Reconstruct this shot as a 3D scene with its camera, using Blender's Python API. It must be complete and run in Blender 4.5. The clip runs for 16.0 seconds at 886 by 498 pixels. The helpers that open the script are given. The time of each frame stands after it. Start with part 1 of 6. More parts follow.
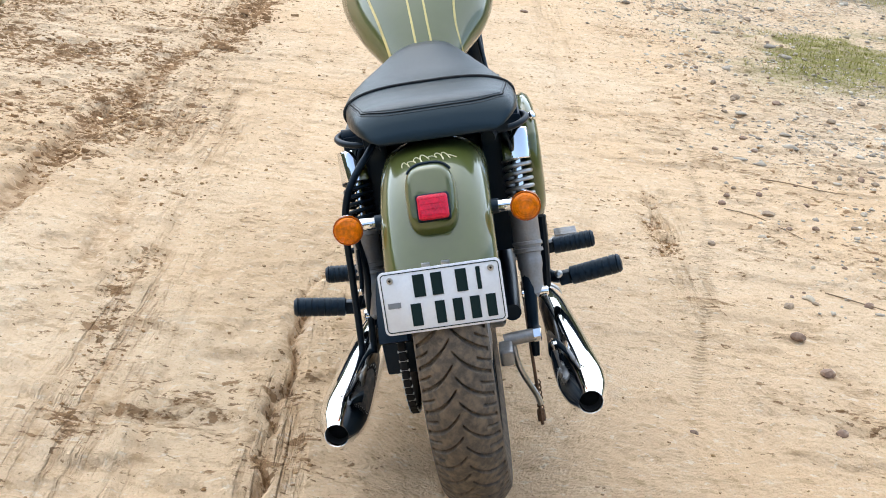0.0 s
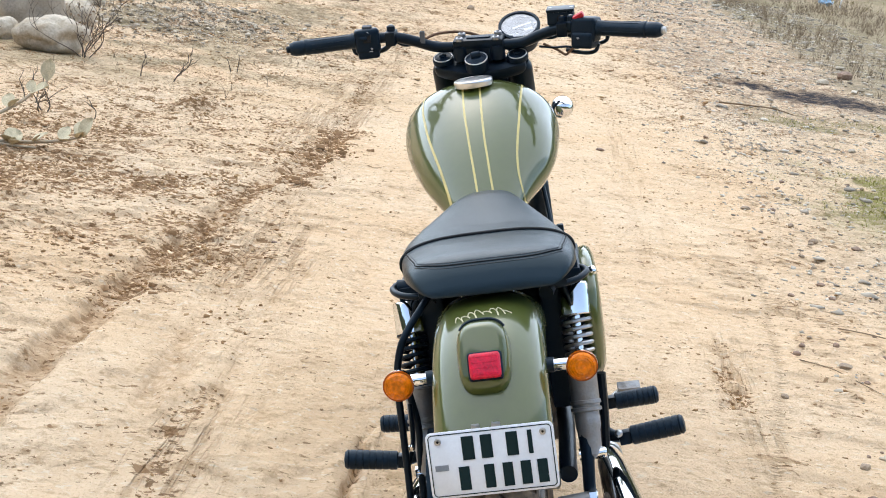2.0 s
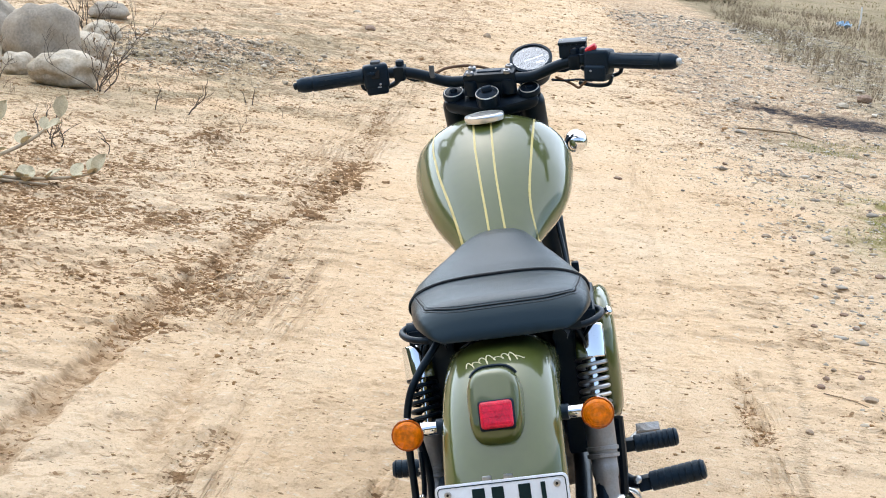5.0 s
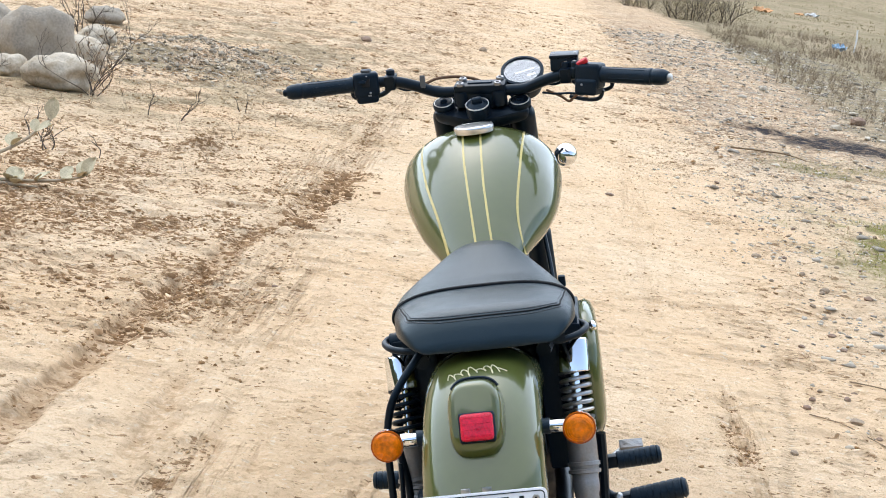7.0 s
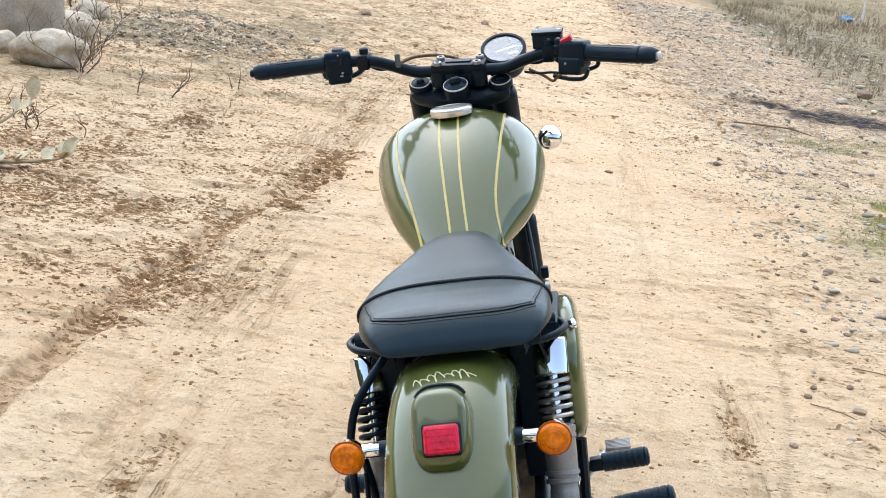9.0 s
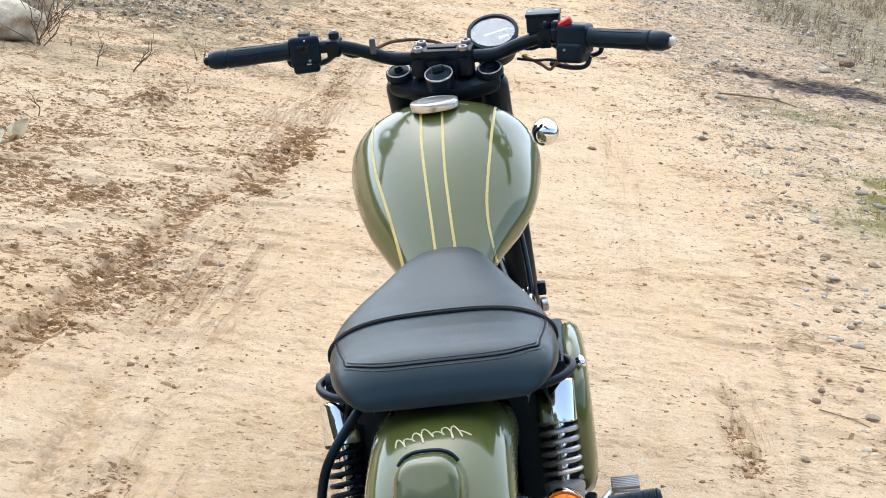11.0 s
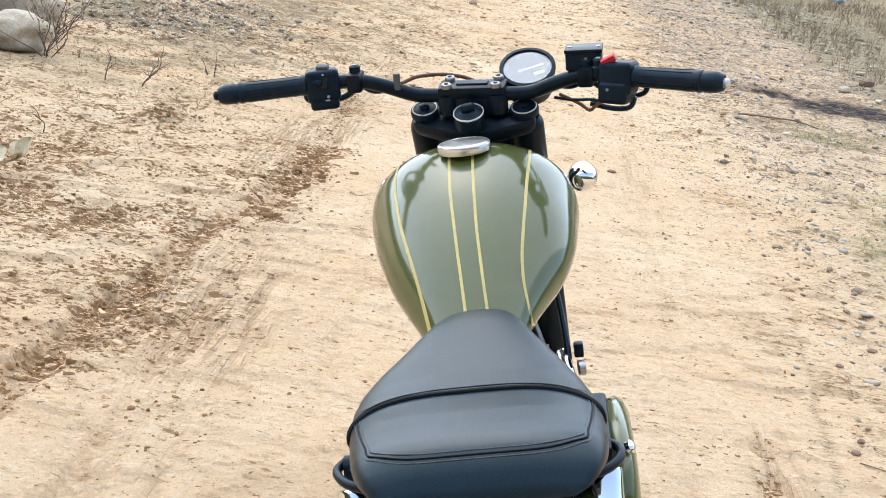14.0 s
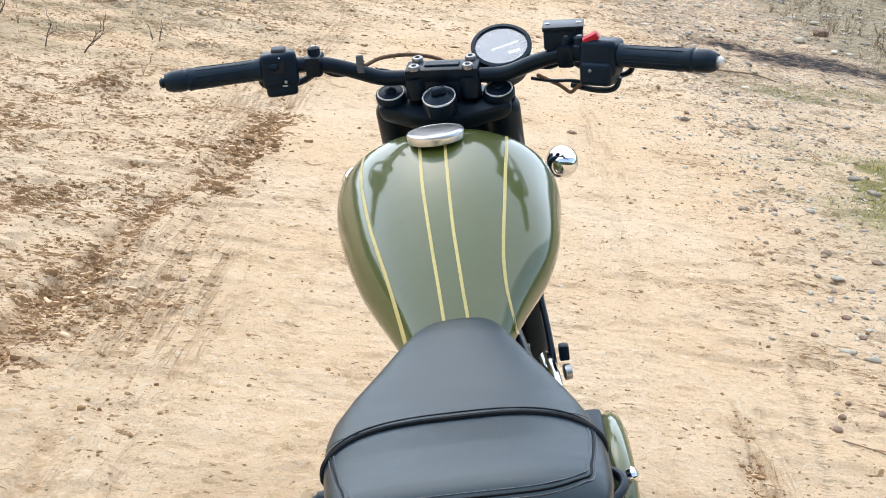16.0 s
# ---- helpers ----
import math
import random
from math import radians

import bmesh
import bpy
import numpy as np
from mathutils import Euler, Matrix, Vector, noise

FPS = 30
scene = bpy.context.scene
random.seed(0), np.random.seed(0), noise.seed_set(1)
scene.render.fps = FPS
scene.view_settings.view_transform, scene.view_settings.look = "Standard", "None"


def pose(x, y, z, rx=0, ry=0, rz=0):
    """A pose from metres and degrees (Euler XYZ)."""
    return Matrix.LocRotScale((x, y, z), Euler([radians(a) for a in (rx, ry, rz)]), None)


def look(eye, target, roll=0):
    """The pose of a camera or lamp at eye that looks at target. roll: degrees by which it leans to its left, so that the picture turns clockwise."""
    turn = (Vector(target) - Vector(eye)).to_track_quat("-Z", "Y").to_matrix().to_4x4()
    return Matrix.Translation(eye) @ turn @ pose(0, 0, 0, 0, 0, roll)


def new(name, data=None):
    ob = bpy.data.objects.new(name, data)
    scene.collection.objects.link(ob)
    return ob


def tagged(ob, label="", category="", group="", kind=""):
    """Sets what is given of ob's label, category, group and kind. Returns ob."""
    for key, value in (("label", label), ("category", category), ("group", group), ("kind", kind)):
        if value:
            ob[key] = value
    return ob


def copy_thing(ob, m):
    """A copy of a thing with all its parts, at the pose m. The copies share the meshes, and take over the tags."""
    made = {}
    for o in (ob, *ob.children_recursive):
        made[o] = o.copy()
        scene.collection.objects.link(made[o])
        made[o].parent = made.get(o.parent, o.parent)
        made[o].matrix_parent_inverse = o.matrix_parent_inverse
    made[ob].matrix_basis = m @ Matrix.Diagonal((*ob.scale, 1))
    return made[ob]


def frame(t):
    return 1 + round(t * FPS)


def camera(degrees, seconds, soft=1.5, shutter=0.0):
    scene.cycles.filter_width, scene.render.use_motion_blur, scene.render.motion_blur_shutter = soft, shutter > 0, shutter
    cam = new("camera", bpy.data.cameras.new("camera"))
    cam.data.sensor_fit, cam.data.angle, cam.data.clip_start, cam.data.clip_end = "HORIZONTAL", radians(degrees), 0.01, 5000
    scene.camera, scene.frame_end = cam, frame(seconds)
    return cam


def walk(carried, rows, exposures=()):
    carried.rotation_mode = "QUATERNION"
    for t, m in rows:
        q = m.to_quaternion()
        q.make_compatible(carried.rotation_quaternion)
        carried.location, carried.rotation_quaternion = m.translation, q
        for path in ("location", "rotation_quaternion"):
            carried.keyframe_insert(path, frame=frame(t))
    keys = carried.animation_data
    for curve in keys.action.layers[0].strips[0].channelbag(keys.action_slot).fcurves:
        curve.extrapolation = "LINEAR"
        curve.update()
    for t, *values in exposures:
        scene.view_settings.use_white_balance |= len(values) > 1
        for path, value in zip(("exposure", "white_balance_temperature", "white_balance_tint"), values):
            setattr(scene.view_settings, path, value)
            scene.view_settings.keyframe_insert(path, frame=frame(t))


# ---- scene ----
cam = camera(37.0, 16.0, soft=1.0)
PATH = [
    (0, (-0.229, -2.143, 1.253), (-0.156, -0.259, 0.588), 7.5),
    (0.5, (-0.233, -2.143, 1.255), (-0.164, -0.249, 0.616), 8.0),
    (1, (-0.22, -2.107, 1.268), (-0.181, -0.197, 0.675), 8.2),
    (1.5, (-0.21, -2.09, 1.28), (-0.222, -0.164, 0.739), 8.1),
    (2, (-0.193, -2.069, 1.286), (-0.263, -0.133, 0.788), 7.7),
    (2.5, (-0.163, -2.05, 1.289), (-0.278, -0.111, 0.811), 7.2),
    (3, (-0.106, -2.018, 1.29), (-0.24, -0.08, 0.815), 6.7),
    (3.5, (-0.119, -2.004, 1.297), (-0.254, -0.068, 0.817), 6.4),
    (4, (-0.168, -2.003, 1.298), (-0.291, -0.065, 0.819), 6.4),
    (4.5, (-0.184, -2.0, 1.3), (-0.297, -0.06, 0.829), 6.6),
    (5, (-0.181, -1.991, 1.297), (-0.287, -0.048, 0.834), 6.8),
    (7.5, (-0.159, -1.964, 1.286), (-0.262, -0.016, 0.844), 8.5),
    (8, (-0.118, -1.94, 1.273), (-0.232, 0.006, 0.827), 8.5),
    (8.2, (-0.108, -1.929, 1.278), (-0.223, 0.016, 0.827), 8.3),
    (10.3, (-0.142, -1.553, 1.301), (-0.221, 0.375, 0.778), 7.8),
    (10.5, (-0.139, -1.533, 1.297), (-0.213, 0.396, 0.773), 7.8),
    (11, (-0.166, -1.465, 1.296), (-0.219, 0.464, 0.769), 8.0),
    (11.5, (-0.235, -1.395, 1.3), (-0.258, 0.535, 0.777), 8.1),
    (12, (-0.281, -1.351, 1.305), (-0.283, 0.583, 0.796), 8.3),
    (12.5, (-0.249, -1.296, 1.314), (-0.252, 0.641, 0.815), 8.6),
    (13, (-0.207, -1.256, 1.315), (-0.226, 0.682, 0.819), 8.8),
    (13.5, (-0.211, -1.254, 1.31), (-0.255, 0.681, 0.806), 8.8),
    (14, (-0.217, -1.252, 1.311), (-0.284, 0.68, 0.796), 8.7),
    (14.5, (-0.184, -1.226, 1.321), (-0.259, 0.701, 0.793), 8.5),
    (15, (-0.147, -1.186, 1.321), (-0.212, 0.74, 0.783), 8.3),
    (15.5, (-0.199, -1.114, 1.323), (-0.225, 0.808, 0.769), 8.2),
    (16, (-0.262, -1.07, 1.327), (-0.248, 0.846, 0.755), 8.1),
]
walk(cam, [(t, look(eye, target, roll)) for t, eye, target, roll in PATH], [(0, 1.60, 6330, 6.5), (16, 1.60, 6330, 6.5)])

# ---- world, sun and exposure ----
world = bpy.data.worlds.new("sky")
scene.world = world
world.use_nodes = True
wn = world.node_tree.nodes
sky = wn.new("ShaderNodeTexSky")
sky.sky_type = "NISHITA"
sky.sun_disc = False
SUN_EL, SUN_AZ = radians(48), radians(-30)
sky.sun_elevation, sky.sun_rotation = SUN_EL, SUN_AZ
sky.air_density, sky.dust_density, sky.ozone_density = 1.0, 1.0, 1.0
veil = wn.new("ShaderNodeMix")  # a thin even cloud veil before the clear sky
veil.data_type = "RGBA"
veil.inputs[0].default_value = 0.42
veil.inputs[7].default_value = (1.55, 1.75, 2.2, 1)
world.node_tree.links.new(sky.outputs[0], veil.inputs[6])
world.node_tree.links.new(veil.outputs[2], wn["Background"].inputs[0])
wn["Background"].inputs[1].default_value = 0.15
sun = new("sun", bpy.data.lights.new("sun", "SUN"))
sun.data.energy, sun.data.angle, sun.data.color = 1.3, radians(150), (1.0, 0.965, 0.91)
sun_dir = Vector((math.sin(SUN_AZ) * math.cos(SUN_EL), math.cos(SUN_AZ) * math.cos(SUN_EL), math.sin(SUN_EL)))
sun.matrix_world = look(tuple(sun_dir * 50), (0, 0, 0))


# ---- materials ----
def mat(name, col, rough=0.5, metal=0.0, var=0.12, scale=6.0, fine=90.0, bump=0.0, coat=0.0, rvar=0.1, transmission=0.0, spec=0.5, dirt=None, dirt_amount=0.0):
    m = bpy.data.materials.new(name)
    m.use_nodes = True
    nt = m.node_tree
    p = nt.nodes["Principled BSDF"]
    tc = nt.nodes.new("ShaderNodeTexCoord")
    n1 = nt.nodes.new("ShaderNodeTexNoise")
    n1.inputs["Scale"].default_value, n1.inputs["Detail"].default_value = scale, 5
    n2 = nt.nodes.new("ShaderNodeTexNoise")
    n2.inputs["Scale"].default_value, n2.inputs["Detail"].default_value = fine, 4
    for n in (n1, n2):
        nt.links.new(tc.outputs["Object"], n.inputs["Vector"])
    ramp = nt.nodes.new("ShaderNodeMix")
    ramp.data_type = "RGBA"
    ramp.inputs[6].default_value = (*[c * (1 - var) for c in col], 1)
    ramp.inputs[7].default_value = (*[min(1, c * (1 + var)) for c in col], 1)
    mean = nt.nodes.new("ShaderNodeMath")
    mean.operation = "ADD"
    half = nt.nodes.new("ShaderNodeMath")
    half.operation = "MULTIPLY_ADD"
    half.inputs[1].default_value, half.inputs[2].default_value = 1.6, -1.1
    nt.links.new(n1.outputs[0], mean.inputs[0])
    nt.links.new(n2.outputs[0], mean.inputs[1])
    nt.links.new(mean.outputs[0], half.inputs[0])
    half.use_clamp = True
    nt.links.new(half.outputs[0], ramp.inputs[0])
    last = ramp.outputs[2]
    if dirt:
        dm = nt.nodes.new("ShaderNodeMix")
        dm.data_type = "RGBA"
        dm.inputs[7].default_value = (*dirt, 1)
        dn = nt.nodes.new("ShaderNodeTexNoise")
        dn.inputs["Scale"].default_value, dn.inputs["Detail"].default_value = scale * 2.3, 8
        nt.links.new(tc.outputs["Object"], dn.inputs["Vector"])
        dr = nt.nodes.new("ShaderNodeMapRange")
        dr.inputs[1].default_value, dr.inputs[2].default_value, dr.inputs[4].default_value = 0.42, 0.68, dirt_amount
        nt.links.new(dn.outputs[0], dr.inputs[0])
        nt.links.new(dr.outputs[0], dm.inputs[0])
        nt.links.new(last, dm.inputs[6])
        last = dm.outputs[2]
    nt.links.new(last, p.inputs["Base Color"])
    rr = nt.nodes.new("ShaderNodeMapRange")
    rr.inputs[3].default_value, rr.inputs[4].default_value = max(0.02, rough - rvar), min(1, rough + rvar)
    nt.links.new(n1.outputs[0], rr.inputs[0])
    nt.links.new(rr.outputs[0], p.inputs["Roughness"])
    p.inputs["Metallic"].default_value = metal
    p.inputs["Specular IOR Level"].default_value = spec
    p.inputs["Coat Weight"].default_value = coat
    p.inputs["Coat Roughness"].default_value = 0.04
    p.inputs["Transmission Weight"].default_value = transmission
    if bump:
        b = nt.nodes.new("ShaderNodeBump")
        b.inputs["Strength"].default_value, b.inputs["Distance"].default_value = bump, 0.003
        nt.links.new(n2.outputs[0], b.inputs["Height"])
        nt.links.new(b.outputs[0], p.inputs["Normal"])
    return m


M = {
    "olive": mat("olive_paint", (0.072, 0.088, 0.017), 0.45, 0.0, 0.06, 3, 60, coat=0.85, rvar=0.05, spec=0.15, dirt=(0.2, 0.16, 0.1), dirt_amount=0.08),
    "cream": mat("cream_paint", (0.56, 0.46, 0.17), 0.4, 0, 0.1, 20, 100, coat=0.3, spec=0.2),
    "script_cream": mat("pale_cream_paint", (0.66, 0.61, 0.40), 0.4, 0, 0.1, 20, 100, coat=0.3, spec=0.2),
    "black_paint": mat("black_paint", (0.003, 0.007, 0.013), 0.32, 0, 0.2, 12, 90, bump=0.05, spec=0.2, dirt=(0.14, 0.13, 0.11), dirt_amount=0.025),
    "black_plastic": mat("black_plastic", (0.004, 0.010, 0.019), 0.40, 0, 0.2, 20, 300, bump=0.15, spec=0.2, dirt=(0.12, 0.12, 0.11), dirt_amount=0.02),
    "rubber": mat("rubber", (0.004, 0.011, 0.021), 0.42, 0, 0.2, 25, 400, bump=0.2, spec=0.25, dirt=(0.14, 0.13, 0.11), dirt_amount=0.03),
    "tyre": mat("tyre_rubber", (0.085, 0.070, 0.055), 0.75, 0, 0.25, 30, 260, bump=0.2, dirt=(0.28, 0.205, 0.13), dirt_amount=0.5, spec=0.25),
    "leather": mat("black_leather", (0.003, 0.011, 0.019), 0.32, 0, 0.12, 9, 900, bump=0.15, rvar=0.05, spec=0.5),
    "leather_side": mat("dark_leather", (0.002, 0.003, 0.004), 0.6, 0, 0.12, 9, 900, bump=0.2, rvar=0.06, spec=0.2),
    "thread": mat("thread", (0.1, 0.11, 0.12), 0.7, 0, 0.2, 30, 500),
    "chrome": mat("chrome", (0.86, 0.86, 0.86), 0.05, 1.0, 0.03, 8, 60, rvar=0.03),
    "steel": mat("brushed_steel", (0.5, 0.5, 0.49), 0.35, 1.0, 0.15, 20, 200, bump=0.05, dirt=(0.25, 0.2, 0.14), dirt_amount=0.3),
    "alloy": mat("cast_alloy", (0.33, 0.33, 0.33), 0.45, 0.7, 0.12, 14, 220, bump=0.15, dirt=(0.3, 0.24, 0.17), dirt_amount=0.4),
    "bolt": mat("dark_bolt_steel", (0.3, 0.3, 0.3), 0.4, 1.0, 0.2, 30, 200),
    "ring": mat("bare_metal_ring", (0.62, 0.62, 0.60), 0.5, 0.6, 0.05, 30, 200),
    "cap": mat("satin_chrome", (0.80, 0.80, 0.80), 0.28, 1.0, 0.04, 8, 60, rvar=0.05),
    "rust": mat("rusty_steel", (0.16, 0.09, 0.05), 0.75, 0.4, 0.35, 60, 300, bump=0.3),
    "engine": mat("engine_black", (0.03, 0.03, 0.032), 0.5, 0.3, 0.2, 15, 200, bump=0.1, dirt=(0.25, 0.2, 0.14), dirt_amount=0.4),
    # flat black for soot, the oily chain and shade painted in bolt heads
    "soot_shade_black": mat("soot_shade_black", (0.006, 0.006, 0.006), 0.9, 0, 0.2, 30, 200),
    "amber": mat("amber_lens", (0.72, 0.175, 0.0), 0.25, 0, 0.4, 45, 160, coat=0.3, bump=0.2, spec=0.2),
    "amber_dark": mat("dark_amber", (0.35, 0.07, 0.002), 0.2, 0, 0.1, 60, 200, coat=0.2, spec=0.3),
    "red": mat("red_lens", (0.60, 0.010, 0.040), 0.3, 0, 0.4, 60, 300, coat=0.2, spec=0.3),
    "red_button": mat("red_plastic", (0.52, 0.015, 0.03), 0.4, 0, 0.1, 40, 300),
    "plate": mat("plate_white", (0.74, 0.76, 0.78), 0.35, 0, 0.04, 10, 200, dirt=(0.4, 0.35, 0.28), dirt_amount=0.12),
    "plate_ink": mat("plate_black", (0.006, 0.020, 0.022), 0.5, 0, 0.1, 30, 200, spec=0.15),
    "grey_ink": mat("grey_ink", (0.2, 0.22, 0.24), 0.5, 0, 0.1, 30, 200),
    "gauge_face": mat("gauge_face", (0.36, 0.39, 0.42), 0.5, 0, 0.1, 20, 200),
    "gauge_mark": mat("gauge_mark", (0.85, 0.86, 0.86), 0.5, 0, 0.05, 30, 200),
    "boulder": mat("grey_boulder", (0.36, 0.31, 0.245), 0.9, 0, 0.3, 5, 60, bump=0.8, dirt=(0.38, 0.315, 0.225), dirt_amount=0.5, spec=0.15),
    "boulder_pale": mat("pale_boulder", (0.55, 0.475, 0.365), 0.9, 0, 0.3, 5, 60, bump=0.8, dirt=(0.33, 0.245, 0.15), dirt_amount=0.7, spec=0.15),
    "stone_grey": mat("grey_stone", (0.30, 0.22, 0.145), 0.85, 0, 0.25, 20, 150, bump=0.4, dirt=(0.5, 0.39, 0.25), dirt_amount=0.4),
    "stone_brown": mat("brown_stone", (0.24, 0.15, 0.1), 0.85, 0, 0.25, 20, 150, bump=0.4, dirt=(0.45, 0.36, 0.25), dirt_amount=0.4),
    "twig": mat("dry_twig", (0.11, 0.083, 0.06), 0.9, 0, 0.3, 30, 200, bump=0.3),
    "root": mat("dry_root", (0.26, 0.175, 0.10), 0.9, 0, 0.3, 30, 200, bump=0.3),
    "stem": mat("pale_stem", (0.42, 0.335, 0.225), 0.8, 0, 0.2, 30, 200, bump=0.2),
    "leaf": mat("grey_green_leaf", (0.55, 0.475, 0.315), 0.75, 0, 0.25, 30, 150, bump=0.1, spec=0.2),
    "woods": mat("far_woods", (0.045, 0.05, 0.028), 0.95, 0, 0.4, 0.05, 0.6, spec=0.05),
    "blue_litter": mat("blue_plastic", (0.22, 0.37, 0.52), 0.5, 0, 0.2, 10, 60),
    "orange_litter": mat("orange_cloth", (0.72, 0.38, 0.17), 0.8, 0, 0.2, 3, 20),
    "white_litter": mat("white_plastic", (0.75, 0.73, 0.7), 0.6, 0, 0.1, 5, 60),
}


def island_mat(name, a, b, rough=0.9, bump=0.3, fine=120):
    """A material whose colour differs from one joined piece to the next."""
    m = mat(name, a, rough, 0, 0.2, 30, fine, bump, spec=0.08)
    nt = m.node_tree
    p = nt.nodes["Principled BSDF"]
    old = p.inputs["Base Color"].links[0].from_socket
    g = nt.nodes.new("ShaderNodeNewGeometry")
    mx = nt.nodes.new("ShaderNodeMix")
    mx.data_type = "RGBA"
    mx.inputs[7].default_value = (*b, 1)
    nt.links.new(g.outputs["Random Per Island"], mx.inputs[0])
    nt.links.new(old, mx.inputs[6])
    nt.links.new(mx.outputs[2], p.inputs["Base Color"])
    return m


M["olive"].node_tree.nodes["Principled BSDF"].inputs["Coat Weight"].default_value = 1.0
M["olive"].node_tree.nodes["Principled BSDF"].inputs["Coat IOR"].default_value = 1.58
M["olive"].node_tree.nodes["Principled BSDF"].inputs["Coat Roughness"].default_value = 0.10
M["leather"].node_tree.nodes["Principled BSDF"].inputs["Specular Tint"].default_value = (0.84, 0.98, 1.0, 1)
for key in ("black_paint", "black_plastic", "rubber"):
    M[key].node_tree.nodes["Principled BSDF"].inputs["Specular Tint"].default_value = (0.75, 0.95, 1.1, 1)
M["gravel"] = island_mat("gravel", (0.25, 0.215, 0.17), (0.68, 0.60, 0.48))
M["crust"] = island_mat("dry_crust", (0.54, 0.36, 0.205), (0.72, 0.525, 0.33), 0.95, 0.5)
# darker brown for the plates' sides, standing in for their shade
M["crust_shade_side"] = island_mat("shaded_crust_side", (0.26, 0.15, 0.073), (0.48, 0.30, 0.16), 0.95, 0.5)
M["clods"] = island_mat("earth_clods", (0.25, 0.135, 0.058), (0.48, 0.31, 0.155), 0.95, 0.5)
M["heap"] = island_mat("heap_gravel", (0.21, 0.17, 0.12), (0.64, 0.535, 0.40))
M["weeds"] = island_mat("dry_weeds", (0.15, 0.105, 0.07), (0.42, 0.33, 0.22), 0.9, 0.0)
M["straw"] = island_mat("straw_grass", (0.25, 0.20, 0.10), (0.42, 0.34, 0.19), 0.9, 0.0)
M["grass"] = island_mat("short_grass", (0.20, 0.20, 0.04), (0.44, 0.385, 0.13), 0.8, 0.0)
M["bush"] = island_mat("dull_bush", (0.16, 0.125, 0.065), (0.34, 0.27, 0.16), 0.9, 0.0)


# ---- mesh helpers ----
def part(name, bm, material, parent=None, label="", xf=None, sharp=40, smooth=True):
    if xf is not None:
        bmesh.ops.transform(bm, matrix=xf, verts=bm.verts)
    bmesh.ops.recalc_face_normals(bm, faces=bm.faces)
    me = bpy.data.meshes.new(name)
    bm.to_mesh(me)
    bm.free()
    me.materials.append(material)
    if smooth:
        me.shade_smooth()
        me.set_sharp_from_angle(angle=radians(sharp))
    ob = new(name, me)
    ob.parent = parent
    if label:
        tagged(ob, label)
    return ob


def raw(name, verts, faces, material, parent=None, smooth=False):
    me = bpy.data.meshes.new(name)
    me.from_pydata(verts, [], faces)
    me.materials.append(material)
    if smooth:
        me.shade_smooth()
    ob = new(name, me)
    ob.parent = parent
    return ob


def loft(rings, bm=None, cap=True):
    bm = bm or bmesh.new()
    vs = [[bm.verts.new(p) for p in r] for r in rings]
    n = len(vs[0])
    for a, b in zip(vs, vs[1:]):
        for i in range(n):
            bm.faces.new((a[i], a[(i + 1) % n], b[(i + 1) % n], b[i]))
    if cap:
        bm.faces.new(vs[0])
        bm.faces.new(vs[-1][::-1])
    return bm


def smooth_line(pts, steps=6):
    """Points on a Catmull-Rom curve through pts."""
    p = [Vector(a) for a in pts]
    p = [p[0] * 2 - p[1]] + p + [p[-1] * 2 - p[-2]]
    out = []
    for i in range(1, len(p) - 2):
        for k in range(steps):
            t = k / steps
            a, b, c, d = p[i - 1 : i + 3]
            out.append(0.5 * (2 * b + (c - a) * t + (2 * a - 5 * b + 4 * c - d) * t * t + (3 * b - a - 3 * c + d) * t**3))
    return out + [p[-2]]


def tube(pts, r, seg=10, bm=None, steps=6, bend=True):
    """A round bar along pts; r is one radius or one for each point."""
    line = smooth_line(pts, steps) if bend and len(pts) > 2 else [Vector(a) for a in pts]
    n = len(line)
    if isinstance(r, (int, float)):
        rad = [r] * n
    else:
        rad = [float(np.interp(i / (n - 1), np.linspace(0, 1, len(r)), r)) for i in range(n)]
    rings, side = [], None
    for i, c in enumerate(line):
        d = (line[min(i + 1, n - 1)] - line[max(i - 1, 0)]).normalized()
        if side is None:
            side = d.orthogonal().normalized()
        side = (side - d * side.dot(d)).normalized()
        up = d.cross(side)
        rings.append([c + rad[i] * (math.cos(a) * side + math.sin(a) * up) for a in np.linspace(0, 2 * math.pi, seg, endpoint=False)])
    return loft(rings, bm)


def lathe(profile, m, seg=24, bm=None):
    """A turned shape round local z, from (radius, height) pairs, set at m."""
    rings = [[m @ Vector((max(r, 1e-4) * math.cos(a), max(r, 1e-4) * math.sin(a), h)) for a in np.linspace(0, 2 * math.pi, seg, endpoint=False)] for r, h in profile]
    return loft(rings, bm)


def rbox(size, m=None, bevel=0.004, seg=2, bm=None, taper=1.0):
    """A box with rounded edges, set at m; taper narrows its top."""
    own = bmesh.new()
    bmesh.ops.create_cube(own, size=1)
    for v in own.verts:
        k = taper if v.co.z > 0 else 1
        v.co = Vector((v.co.x * size[0] * k, v.co.y * size[1] * k, v.co.z * size[2]))
    if bevel:
        bmesh.ops.bevel(own, geom=own.edges[:], offset=bevel, segments=seg, affect="EDGES", profile=0.6)
    if m is not None:
        bmesh.ops.transform(own, matrix=m, verts=own.verts)
    if bm is None:
        return own
    me = bpy.data.meshes.new("tmp")
    own.to_mesh(me)
    own.free()
    bm.from_mesh(me)
    bpy.data.meshes.remove(me)
    return bm


def aim(o, z, x=(1, 0, 0)):
    """A pose at o whose local z points along z and whose local x lies near x."""
    z = Vector(z).normalized()
    y = z.cross(Vector(x)).normalized()
    x = y.cross(z)
    m = Matrix((x, y, z)).transposed().to_4x4()
    m.translation = o
    return m


